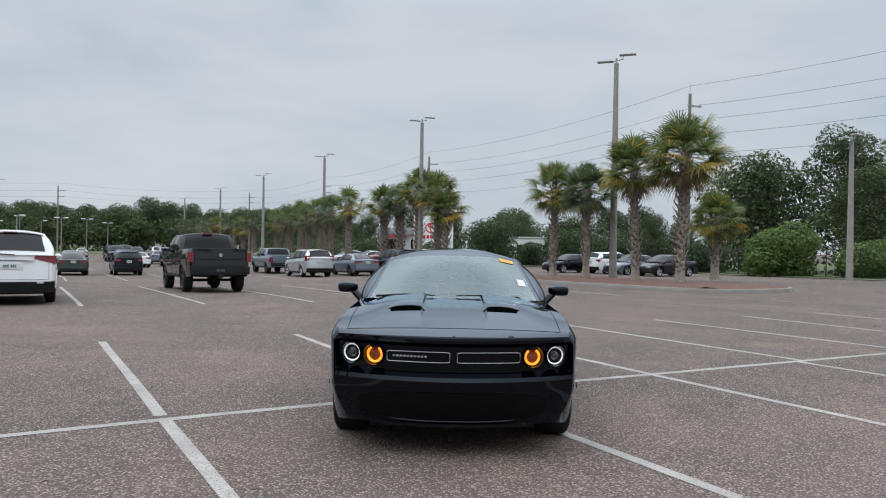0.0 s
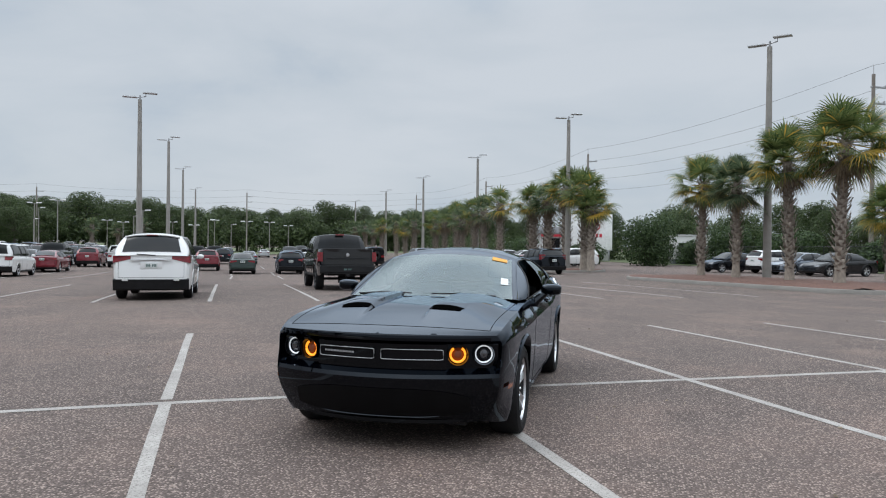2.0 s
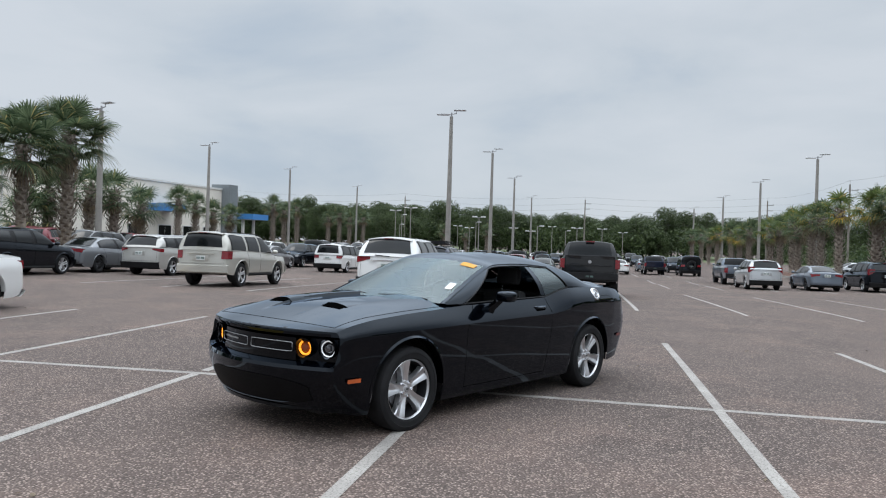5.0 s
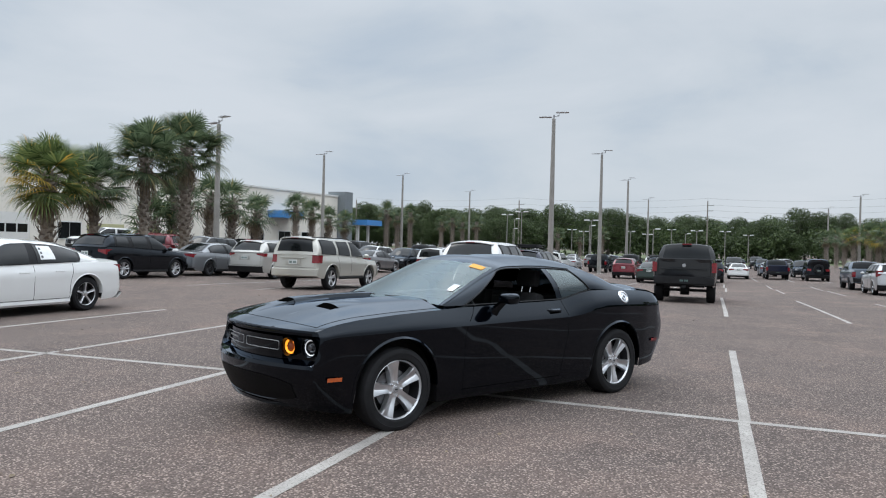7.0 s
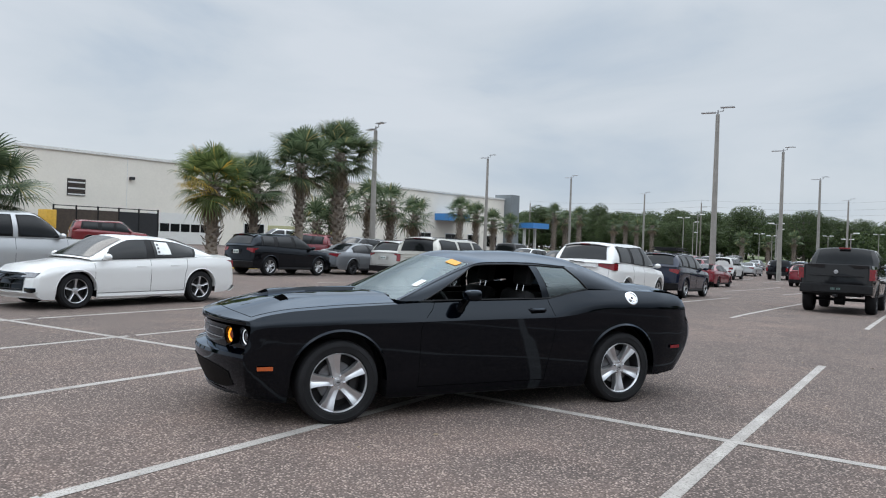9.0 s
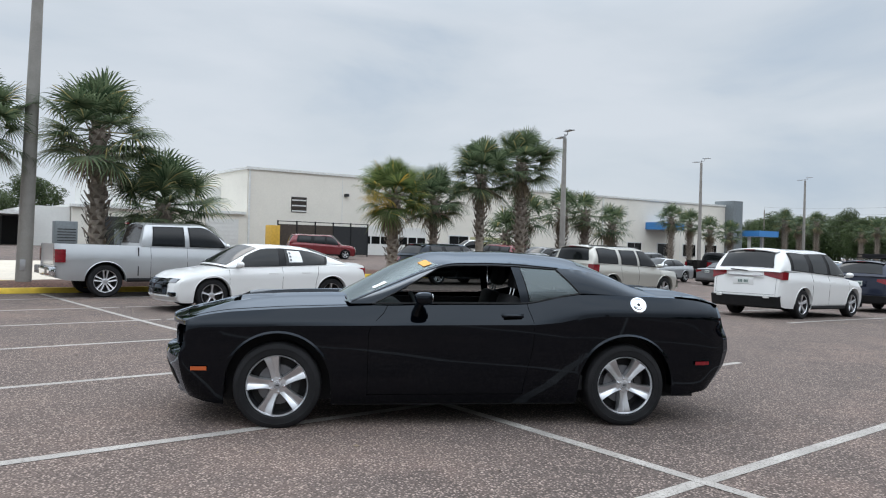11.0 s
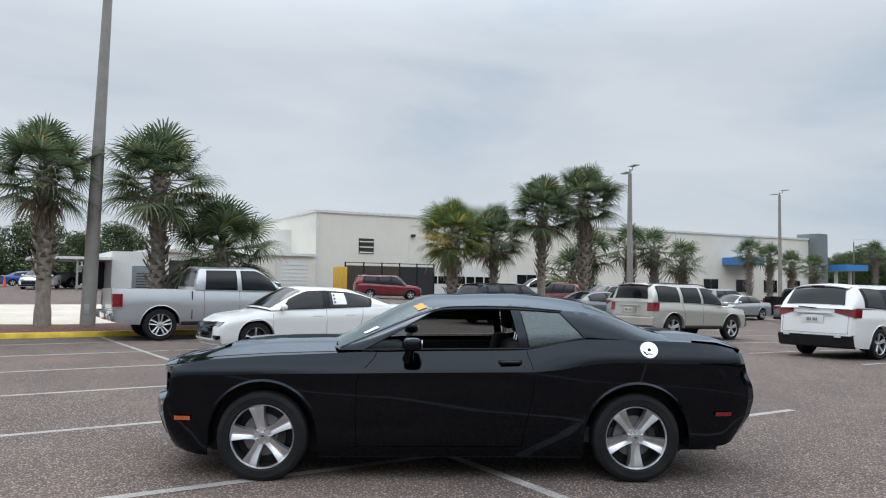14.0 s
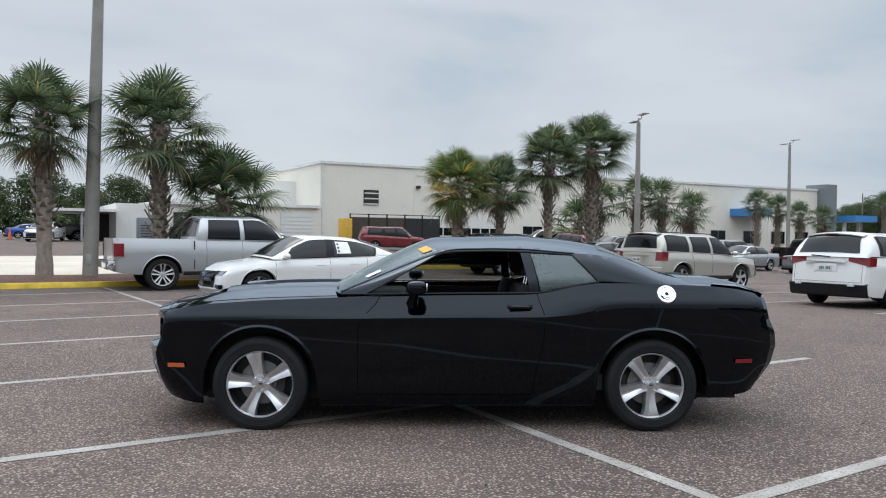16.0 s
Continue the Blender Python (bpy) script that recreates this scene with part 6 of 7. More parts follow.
# midnight SUV with a roof basket in front of it
sp = suv(4.70, 1.90, 1.68, 2.75, 0.36)
crate = car("dark_suv", sp, P_NAVY, "midnight blue SUV with a black roof basket", "suv", rack=M_TRIM)
stand(crate, -7.45, 21.45, HEAD_V, 2.75)
bk = bmesh.new()
for z in (1.76, 1.86):
    add_tube(bk, [(-0.5, -0.1, z), (0.5, -0.1, z), (0.5, 1.2, z), (-0.5, 1.2, z)], 0.014, 5, True)
for k in range(9):
    add_tube(bk, [(-0.5, -0.1 + 0.16 * k, 1.76), (0.5, -0.1 + 0.16 * k, 1.76)], 0.010, 4)
add_box(bk, -0.4, 0.4, 0.1, 1.1, 1.77, 1.87, 0.02)
part("roof_basket", finish(bk, 0), M_TRIM, crate)

# pale gold boxy four-by-four
sp = suv(4.74, 1.86, 1.74, 2.78, 0.385, boxy=0.18, belt=1.12, sill=0.36)
sp["tail"] = ((0.66, 0.86), (0.88, 1.13))
sp["rake_r"] = [(0.3, 0.04), (0.5, 0.0), (0.8, 0.02), (1.1, 0.05)]
sp["bumper_m"] = P_CHAMP
sp["body_pillars"] = True
sp["bow_f"], sp["arch"] = 0.13, 0.465
sp["shoulder"][:2] = [(sp["front"], 0.96), (sp["front"] + 0.25, 1.00)]
sp["crown"][:2] = [(sp["front"], 0.99), (sp["front"] + 0.25, 1.05)]
sp["rake_f"] = [(0.35, 0.06), (0.5, 0.0), (0.85, 0.02), (1.0, 0.07)]
sp["spoke"] = 0.42
sp["bumper"] = (0.42, 0.70)
boxy_car = car("champagne_suv", sp, P_CHAMP, "champagne silver boxy four-by-four with tall red tail lights", "suv", rack=M_TRIM)
stand(boxy_car, -13.15, 14.35, HEAD_V, 2.78)
part("tailgate_bar", box(-0.45, 0.45, sp["rear"] - 0.02, sp["rear"] + 0.02, 1.02, 1.06, 0.01), P_CHAMP, boxy_car)

# silver crossover and grey saloon in the second row
sp = suv(4.74, 1.85, 1.68, 2.72, 0.36)
sp["tail"] = ((0.55, 0.86), (0.96, 1.10))
gold_car = car("silver_crossover", sp, P_GOLD, "pale gold crossover with roof rails and clear-red tail lights", "suv", rack=M_ALLOY)
stand(gold_car, -19.0, 20.0, HEAD_V, 2.72)
stand(car("grey_sedan", sedan(4.88, 1.85, 1.46, 2.78), P_GREY, "grey metallic saloon with dark multi-spoke wheels", "sedan", rims=M_ALLOYD, wheels=7, twin=True), -21.75, 19.1, HEAD_V, 2.78)
sp = suv(4.65, 1.84, 1.66, 2.72, 0.36)
stand(car("black_crossover", sp, P_BLACK, "black crossover with bright alloy wheels", "suv", wheels=5, twin=True), -21.3, 13.7, HEAD_V, 2.72)

# lifted dark pickup
sp = pickup(5.89, 2.06, 2.04, 3.68, 0.445, 1.40, lift=0.10)
sp["tail"] = ((0.86, 1.005), (1.02, 1.34))
sp["plate"] = 0.74
dark_truck = car("dark_pickup", sp, P_DGREY, "lifted charcoal pickup truck with off-road tyres", "pickup", rims=M_ALLOYD, wheels=6)
stand(dark_truck, -1.25, 19.4, HEAD_V, 3.68)
R = sp["rear"]
part("tailgate_oval", lathe([(0.0, R + 0.03), (0.055, R + 0.028), (0.062, R + 0.012), (0.062, R + 0.0)], 24, "y", (0, 0, 1.24)), M_GALV, dark_truck)
part("tailgate_step", box(-0.72, 0.72, R - 0.01, R + 0.022, 1.10, 1.14, 0.01), M_TRIM, dark_truck)
part("hitch", box(-0.06, 0.06, R - 0.05, R + 0.16, 0.50, 0.58, 0.012), M_TRIM, dark_truck)
part("third_brake_light", box(-0.16, 0.16, 0.98, 1.06, 1.985, 2.03, 0.008), M_TAIL, dark_truck)
part("rear_axle", lathe([(0.05, -0.75), (0.05, -0.16), (0.17, -0.14), (0.17, 0.14), (0.05, 0.16), (0.05, 0.75)], 14, "x", (0, sp["yr"], 0.40)), M_TRIM, dark_truck)

# silver pickup by the yellow kerb
sp = pickup(5.81, 2.03, 1.94, 3.70, 0.41, 1.27)
silver_truck = car("silver_pickup", sp, P_SILVER, "silver double-cab pickup truck parked at the yellow kerb", "pickup", rims=M_ALLOY, wheels=5, twin=True)
stand(silver_truck, -17.85, 0.42, HEAD_V, 3.70)
part("chrome_step_bumper", box(-0.95, 0.95, sp["rear"] - 0.04, sp["rear"] + 0.12, 0.55, 0.76, 0.03), M_CHROME, silver_truck)
part("third_brake_light", box(-0.16, 0.16, 1.10, 1.16, 1.88, 1.92, 0.008), M_TAIL, silver_truck)
for s in (1, -1):
    part("cab_gap", box(s * 0.985 - 0.02, s * 0.985 + 0.012, 1.07, 1.095, 0.55, 1.27), M_DARK, silver_truck)

# white saloon across the line, facing the other way
sp = sedan(4.90, 1.86, 1.45, 2.85, 0.345, 0.28)
sp["sill_m"] = P_WHITE
sp["bumper_m"] = P_WHITE
sp["head"] = ((0.50, 0.80), (0.615, 0.70))
sp["grille"] = (0.60, 0.36, 0.69)
sp["spoke"] = 0.20
white_saloon = car("white_sedan", sp, P_WHITE, "white sports saloon with black machined wheels and papers on its window", "sedan", rims=M_ALLOY, wheels=5)
stand(white_saloon, -13.3, 4.3, HEAD_V + 180, 2.85)
pb = bmesh.new()
cabin_patch(pb, RoundedColumns(sp["cabin"]), 3.14, 3.56, 0.22, 0.85, 4, 3, 0.020)
pp = part("window_sticker", finish(pb, 0), M_PAPER, white_saloon, "white price sheet")
pb = bmesh.new()
for k in range(3):
    cabin_patch(pb, RoundedColumns(sp["cabin"]), 3.17, 3.23, 0.30 + 0.18 * k, 0.40 + 0.18 * k, 1, 1, 0.024)
part("sheet_bars", finish(pb, 0), M_INK, pp)
part("front_fog_bezel", box(0.60, 0.86, sp["front"] + 0.10, sp["front"] + 0.2, 0.33, 0.42, 0.02), M_GLOSSB, white_saloon)

# farther rows
stand(car("white_minivan", suv(5.1, 1.94, 1.74, 3.0, 0.335, boxy=0.15, belt=1.06), P_WHITE, "white older minivan with red tail lights", "minivan"), -16.9, 36.2, HEAD_V, 3.0)
stand(car("dark_sedan", sedan(4.9, 1.82, 1.46, 2.78), P_TAN, "dark grey saloon in the third row", "sedan"), -21.6, 35.8, HEAD_V, 2.78)
stand(car("red_sedan", sedan(4.96, 1.86, 1.44, 2.85), P_RED, "deep red saloon with dark wheels", "sedan", rims=M_ALLOYD), -10.9, 40.6, HEAD_V, 2.85)
stand(car("red_sedan", sedan(4.7, 1.82, 1.44, 2.7), P_RED, "red saloon behind the white minivan", "sedan"), -16.9, 46.2, HEAD_V, 2.7)
stand(car("dark_green_sedan", sedan(4.82, 1.82, 1.47, 2.74), P_GREEN, "dark green older saloon", "sedan"), -4.45, 45.4, HEAD_V, 2.74)
stand(car("black_crossover", suv(4.35, 1.78, 1.62, 2.62, 0.335), P_BLACK, "small black crossover seen from behind", "suv"), -1.2, 45.6, HEAD_V, 2.62)
sp = pickup(5.33, 1.99, 1.80, 3.18, 0.38, 1.22)
slate_truck = car("blue_grey_pickup", sp, P_BLUEG, "blue-grey unibody pickup with tinted windows", "pickup", rims=M_ALLOYD)
stand(slate_truck, 8.6, 44.6, HEAD_V, 3.18)
sp = suv(4.69, 1.86, 1.69, 2.70, 0.355)
sp["tail"] = ((0.60, 0.86), (0.95, 1.28))
stand(car("silver_crossover", sp, P_SILVER, "silver-grey crossover with vertical tail lights", "suv"), 8.35, 36.3, HEAD_V, 2.70)
stand(car("blue_grey_sedan", sedan(4.67, 1.80, 1.42, 2.73), P_BLUEG, "slate grey compact saloon", "sedan", rims=M_ALLOYD), 11.6, 36.7, HEAD_V, 2.73)
sp = suv(4.69, 1.86, 1.69, 2.70, 0.355)
sp["tail"] = ((0.60, 0.86), (0.95, 1.28))
stand(car("black_crossover", sp, P_BLACK, "black crossover with chrome tailgate trim", "suv", wheels=5), 14.6, 36.8, HEAD_V, 2.70)
stand(car("white_sedan", sedan(4.9, 1.86, 1.44, 2.83), P_WHITE, "white saloon with full-width tail light", "sedan"), 1.8, 65.2, HEAD_V, 2.83)
stand(car("blue_grey_pickup", pickup(5.33, 1.99, 1.80, 3.18, 0.38, 1.22), P_NAVY, "dark blue pickup seen from behind", "pickup"), 5.05, 65.6, HEAD_V, 3.18)
jp = suv(4.6, 1.88, 1.88, 2.95, 0.42, boxy=0.3, belt=1.2)
offroad = car("black_offroader", jp, P_BLACK, "black boxy off-roader with a spare wheel on its tailgate", "suv", rims=M_ALLOYD)
sw = part("spare_wheel", lathe(wheel_bm(0.40, 0.22, 0.26), 30, "y"), M_TYRE, offroad)
sw.location = (0, jp["rear"] + 0.13, 1.05)
stand(offroad, 8.0, 62.6, HEAD_V, 2.95)
stand(car("black_pickup", pickup(5.6, 1.95, 1.90, 3.49, 0.42, 1.25), P_BLACK, "black four-door pickup parked in the far rows", "pickup", rims=M_ALLOYD), -11.6, 70.0, HEAD_V, 3.49)
white_offroad = car("white_offroader", suv(4.6, 1.88, 1.88, 2.95, 0.42, boxy=0.3, belt=1.2), P_WHITE, "white boxy off-roader with dark wheels", "suv", rims=M_ALLOYD)
stand(white_offroad, -14.3, 60.0, HEAD_V, 2.95)

# cars nosed in along the right-hand fence
stand(car("dark_sedan", sedan(4.8, 1.82, 1.47, 2.78), P_DGREY, "charcoal saloon with bright alloy wheels", "sedan"), 32.4, 29.9, HEAD_U + 180, 2.78)
stand(car("blue_grey_sedan", sedan(4.8, 1.82, 1.47, 2.78), P_BLUEG, "blue-grey saloon nosed out from the fence", "sedan"), 32.3, 32.8, HEAD_U + 180, 2.78)
stand(car("white_suv", suv(4.5, 1.80, 1.63, 2.67, 0.34), P_WHITE, "white small SUV with red tail lights", "suv"), 30.2, 35.6, HEAD_U, 2.67)
stand(car("black_sedan", sedan(4.9, 1.85, 1.45, 2.83), P_BLACK, "black saloon parked near the bushes", "sedan"), 31.2, 38.4, HEAD_U + 180, 2.83)
stand(car("white_offroader", suv(4.85, 1.92, 1.80, 2.79, 0.385, boxy=0.1, belt=1.16), P_WHITE, "white off-road SUV with silver wheels behind the fence", "suv"), 46.6, 26.2, HEAD_U, 2.79)

# cars over by the showroom
stand(car("red_minivan", suv(5.15, 1.95, 1.74, 3.0, 0.34, belt=1.02), car_paint("burgundy_paint", (0.16, 0.012, 0.018), 0.2), "burgundy minivan in front of the screened fence", "minivan"), -46.4, 21.2, HEAD_V - 22, 3.0)
stand(car("white_pickup", pickup(5.8, 2.03, 1.92, 3.6, 0.40, 1.28), P_WHITE, "white pickup nosed towards the lane", "pickup"), -36.0, 31.5, HEAD_V + 150, 3.6)
stand(car("red_suv", suv(4.8, 1.9, 1.75, 2.8, 0.36), P_RED, "red SUV among the second-row cars", "suv"), -29.5, 26.5, HEAD_V + 90, 2.8)
stand(car("blue_sedan", sedan(4.8, 1.83, 1.45, 2.78), P_BLUE, "bright blue saloon outside the carport", "sedan"), -79.6, -0.6, HEAD_V, 2.78)
stand(car("white_sedan", sedan(4.6, 1.8, 1.47, 2.7), P_WHITE, "white saloon outside the carport", "sedan"), -59.8, 0.9, HEAD_U - 20, 2.7)
stand(car("white_suv", suv(4.6, 1.85, 1.7, 2.7), P_WHITE, "white SUV in the service bay lane", "suv"), -52.0, 12.6, HEAD_V - 30, 2.7)
stand(car("grey_pickup", pickup(5.8, 2.03, 1.92, 3.6, 0.40, 1.28), P_GREY, "grey pickup under the carport", "pickup"), -66.0, 3.0, HEAD_V + 10, 3.6)

# the far ranks repeat a few kinds
far = [car("silver_sedan", sedan(), P_SILVER, "silver saloon in the far ranks", "sedan", group="far ranks"),
       car("black_suv", suv(), P_BLACK, "black SUV in the far ranks", "suv", group="far ranks"),
       car("grey_suv", suv(4.7, 1.88, 1.72), P_TAN, "grey SUV in the far ranks", "suv", group="far ranks"),
       car("white_suv", suv(), P_WHITE, "white SUV in the far ranks", "suv", group="far ranks"),
       car("dark_pickup", pickup(), P_DGREY, "dark pickup in the far ranks", "pickup", group="far ranks"),
       car("red_suv", suv(4.5, 1.84, 1.66), P_RED, "red crossover in the far ranks", "suv", group="far ranks"),
       car("blue_sedan", sedan(4.6, 1.8, 1.45, 2.7), P_BLUEG, "blue-grey saloon in the far ranks", "sedan", group="far ranks")]
frng = random.Random(5)
spots = []
for v, us in ((52.0, (-24.5, -21.8, -19.0)), (44.5, (-27.5, -24.7, -22.0, -19.3)), (60.0, (-25, -22.2, -19.5, -16.7)), (76.0, (-24, -21.2, -18.5, -15.7, -9, -6.2, -3.4, 5, 8)), (67.5, (-27.5, -24.8, -22, -19.3)),
              (92.0, (-24, -21.2, -15.7, -13, -10.2, -7.4, 2, 8, 11)), (84, (-30, -27, -24, -21.5)), (106.0, (-30, -24, -21, -15, -12, -9, -6, 3, 6, 9)), (122.0, (-30, -27, -18, -15, -9, -6, 0, 6)), (52.5, (-0.5, -7)), (27.0, (-26.4,)), (36.0, (-27.6, -24.8, -30.2))):
    for u in us:
        spots.append((u, v))
for u, v in ((25.5, 53.0), (25.5, 56), (25.5, 60), (25.5, 64), (25.5, 70)):
    spots.append((u, v))
seen_kind = set()
for u, v in spots:
    k = frng.randrange(len(far))
    hd = HEAD_V + (0 if frng.random() < 0.6 else 180) if u < 20 else HEAD_U + 180
    m = seat_on(None, u, v, hd, 1.4)
    if k in seen_kind:
        copy_thing(far[k], m)
    else:
        seen_kind.add(k)
        far[k].matrix_world = m
for k, o in enumerate(far):
    if k not in seen_kind:
        o.matrix_world = seat_on(None, -33 - 3 * k, 50, HEAD_V, 1.4)


# ---------------------------------------------------------------- the black coupe
def coupe_rim(s):
    """Five broad ridged spokes that flare into a thin polished lip."""
    rim, face = 0.254, 0.104
    bm = bmesh.new()
    add_lathe(bm, [(rim * 0.935, s * (face - 0.016)), (rim * 0.945, s * (face - 0.008)), (rim * 0.975, s * (face + 0.002)), (rim * 1.0, s * (face - 0.002)), (rim * 1.0, s * (face - 0.02)), (rim * 0.96, -s * 0.06)], 56, "x")
    add_lathe(bm, [(0.078, s * (face - 0.085)), (0.078, s * (face - 0.048)), (0.070, s * (face - 0.036)), (0.040, s * (face - 0.034)), (0.036, s * (face - 0.028)), (0.0, s * (face - 0.026))], 30, "x")
    for k in range(5):
        a = 2 * math.pi * k / 5 + math.pi / 2
        rows = []
        for t in np.linspace(0.20, 0.965, 12):
            half = float(np.interp(t, [0.20, 0.32, 0.55, 0.80, 0.92, 0.965], [0.040, 0.038, 0.043, 0.056, 0.066, 0.076]))
            out = face - 0.034 + 0.028 * smooth(0.2, 0.95, t)
            row = []
            for e, dx in ((-1.06, -0.055), (-1.0, -0.010), (-0.90, 0.0), (-0.30, -0.008), (-0.12, -0.014), (0.12, -0.014), (0.30, -0.008), (0.90, 0.0), (1.0, -0.010), (1.06, -0.055)):
                dip = dx * (1.0 if abs(e) > 0.95 else 0.45 + 0.75 * smooth(0.25, 0.6, t))
                h = e * half
                row.append((s * (out + dip), t * rim * math.cos(a) - h * math.sin(a), t * rim * math.sin(a) + h * math.cos(a)))
            rows.append(row)
        add_grid(bm, rows)
    return finish(bm, 0.0003, 22)


def coupe_wheel(parent, s, y, phase):
    w, r, rim = 0.240, 0.357, 0.254
    # backing plate whose dark colour stands for shade behind the spokes
    wheel = part("wheel", lathe([(0.0, s * 0.0), (rim * 0.40, s * 0.0), (rim * 0.42, -s * 0.03), (rim * 0.93, -s * 0.04), (rim * 0.93, -s * 0.10), (0, -s * 0.10)], 28, "x"), M_BRAKE, parent, "wheel backing plate, coloured dark for the shade behind the spokes")
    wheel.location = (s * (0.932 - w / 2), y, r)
    part("tyre", lathe([(rim * 0.96, -0.10), (rim * 1.01, -0.118), (r * 0.90, -0.124), (r * 0.965, -0.110), (r * 0.994, -0.085), (r, -0.04), (r, 0.04), (r * 0.994, 0.085), (r * 0.965, 0.110), (r * 0.90, 0.124), (r * 0.86, 0.126), (r * 0.855, 0.1225), (rim * 1.035, 0.119), (rim * 1.01, 0.112), (rim * 0.98, 0.10)], 56, "x"), M_TYRE, wheel, "black rubber tyre")
    ro = part("rim", coupe_rim(s), M_ALLOY, wheel, "polished five-spoke alloy")
    ro.matrix_local = pose(0, 0, 0, math.degrees(phase))
    # the barrel takes the dark alloy to paint in its shade
    part("barrel", lathe([(rim * 0.90, -s * 0.09), (rim * 0.935, s * 0.07), (rim * 0.945, s * 0.094)], 40, "x"), M_ALLOYD, wheel, "inner barrel, dark alloy in place of shade")
    part("brake_disc", lathe([(0.085, s * 0.012), (0.165, s * 0.012), (0.167, s * 0.004), (0.167, -s * 0.01), (0.085, -s * 0.01)], 36, "x"), M_DISC, wheel, "grey steel brake disc")
    cb = bmesh.new()
    add_grid(cb, [[(s * x, q * math.cos(a), q * math.sin(a)) for x, q in ((-0.02, 0.175), (0.03, 0.178), (0.034, 0.150), (0.034, 0.115), (0.02, 0.110))] for a in np.linspace(-0.45, 0.45, 8)])
    part("caliper", finish(cb, 0, 40), M_BRAKE, wheel)
    part("hub_cap", lathe([(0.0, s * 0.082), (0.024, s * 0.081), (0.030, s * 0.076), (0.031, s * 0.066)], 20, "x"), M_GALV, wheel, "dark silver centre cap")
    part("cap_mark", box(s * 0.0825 - 0.001, s * 0.0825 + 0.001, -0.013, 0.013, -0.006, 0.006), M_ALLOYD, wheel)
    for k in range(5):
        nb = bmesh.new()
        a = 2 * math.pi * (k + 0.5) / 5 + math.pi / 2 + phase
        add_lathe(nb, [(0.0125, s * 0.055), (0.0125, s * 0.083), (0.009, s * 0.089), (0.0, s * 0.090)], 8, "x", (0, 0.057 * math.cos(a), 0.057 * math.sin(a)))
        part("wheel_nut", finish(nb, 0), M_CHROME, wheel)


def coupe():
    root = empty("black_coupe")
    tagged(root, "glossy black retro muscle coupe with lit amber and halo lamps", "car")
    P = car_paint("gloss_black_coupe_paint", (0.0005, 0.0007, 0.0016), 0.0, 0.010)
    F, R = -2.54, 2.61

    def bulge(x, y):
        """Two raised ribs on the bonnet with a flat valley between them."""
        ax = abs(x)
        along = smooth(-2.36, -1.55, y)
        return along * 0.034 * (smooth(0.232, 0.258, ax) * (1 - smooth(0.50, 0.80, ax)))

    sp = dict(front=F, rear=R, yf=-1.51, yr=1.47, width=1.92, r=0.356, hub=0.358, arch=0.428, sill=0.19, stations=90, flare=True,
              plan=[(F, 0.868), (F + 0.05, 0.880), (F + 0.14, 0.893), (F + 0.3, 0.910), (-2.0, 0.930), (-1.5, 0.952), (-0.6, 0.942), (0.4, 0.945), (1.0, 0.955), (1.5, 0.965), (2.0, 0.94), (2.35, 0.895), (R - 0.08, 0.85), (R, 0.80)],
              low=[(F, 0.25), (-2.2, 0.22), (-1.9, 0.20), (-1.0, 0.20), (1.0, 0.205), (1.88, 0.26), (R - 0.1, 0.31), (R, 0.34)],
              prof=[(0, 0.925), (0.06, 0.944), (0.13, 0.958), (0.22, 0.968), (0.35, 0.977), (0.5, 0.985), (0.75, 0.994), (1, 1.0)], top_in=0.905, bow_f=0.30, bow_r=0.17,
              inset=[(F, 0.955), (-2.3, 0.945), (-1.8, 0.925), (-0.9, 0.905), (0.9, 0.905), (1.4, 0.90), (2.1, 0.905), (R, 0.93)],
              round=[(F, 1.9), (-2.2, 1.7), (-1.4, 1.35), (-0.8, 1.08), (0.7, 1.08), (1.2, 1.5), (R, 1.7)],
              crease=[(F, 0.80), (-2.2, 0.83), (-1.5, 0.850), (-0.75, 0.860), (0.0, 0.872), (0.63, 0.880), (0.86, 0.902), (1.08, 0.950), (1.26, 0.966), (1.68, 0.962), (2.0, 0.955), (R, 0.94)],
              shoulder=[(F, 0.875), (-2.35, 0.905), (-1.9, 0.955), (-1.5, 0.985), (-0.9, 1.012), (-0.4, 1.038), (0.5, 1.050), (0.65, 1.066), (0.85, 1.108), (1.05, 1.138), (1.4, 1.140), (1.9, 1.125), (2.2, 1.100), (2.45, 1.065), (R, 1.03)],
              crown=[(F, 0.885), (-2.42, 0.925), (-2.2, 0.966), (-2.0, 1.000), (-1.85, 1.022), (-1.7, 1.037), (-1.4, 1.054), (-1.1, 1.062), (-0.6, 1.06), (1.0, 1.145), (1.6, 1.160), (2.1, 1.150), (2.3, 1.120), (2.5, 1.075), (R, 1.045)],
              rake_f=[(0.19, 0.20), (0.25, 0.13), (0.30, 0.095), (0.40, 0.045), (0.50, 0.012), (0.58, 0.0), (0.608, 0.012), (0.624, 0.125), (0.815, 0.125), (0.836, 0.058), (0.872, 0.060), (0.90, 0.078), (0.93, 0.11), (1.0, 0.16)],
              rake_r=[(0.3, 0.20), (0.40, 0.12), (0.52, 0.04), (0.66, 0.0), (0.76, 0.01), (0.88, 0.06), (1.06, 0.10)],
              open=(-0.74, 0.98), bulge=bulge, top_pow=1.05, sharp=15, tuck=0.13,
              rake_edge=[(0.19, 0.20), (0.25, 0.13), (0.30, 0.095), (0.40, 0.045), (0.50, 0.012), (0.58, 0.0), (0.64, 0.012), (0.70, 0.035), (0.836, 0.055), (0.885, 0.075), (0.93, 0.11), (1.0, 0.16)])
    body = part("body", shell(sp, 20, 8, 48, 52), P, root)
    arch_lips(sp, root, P)
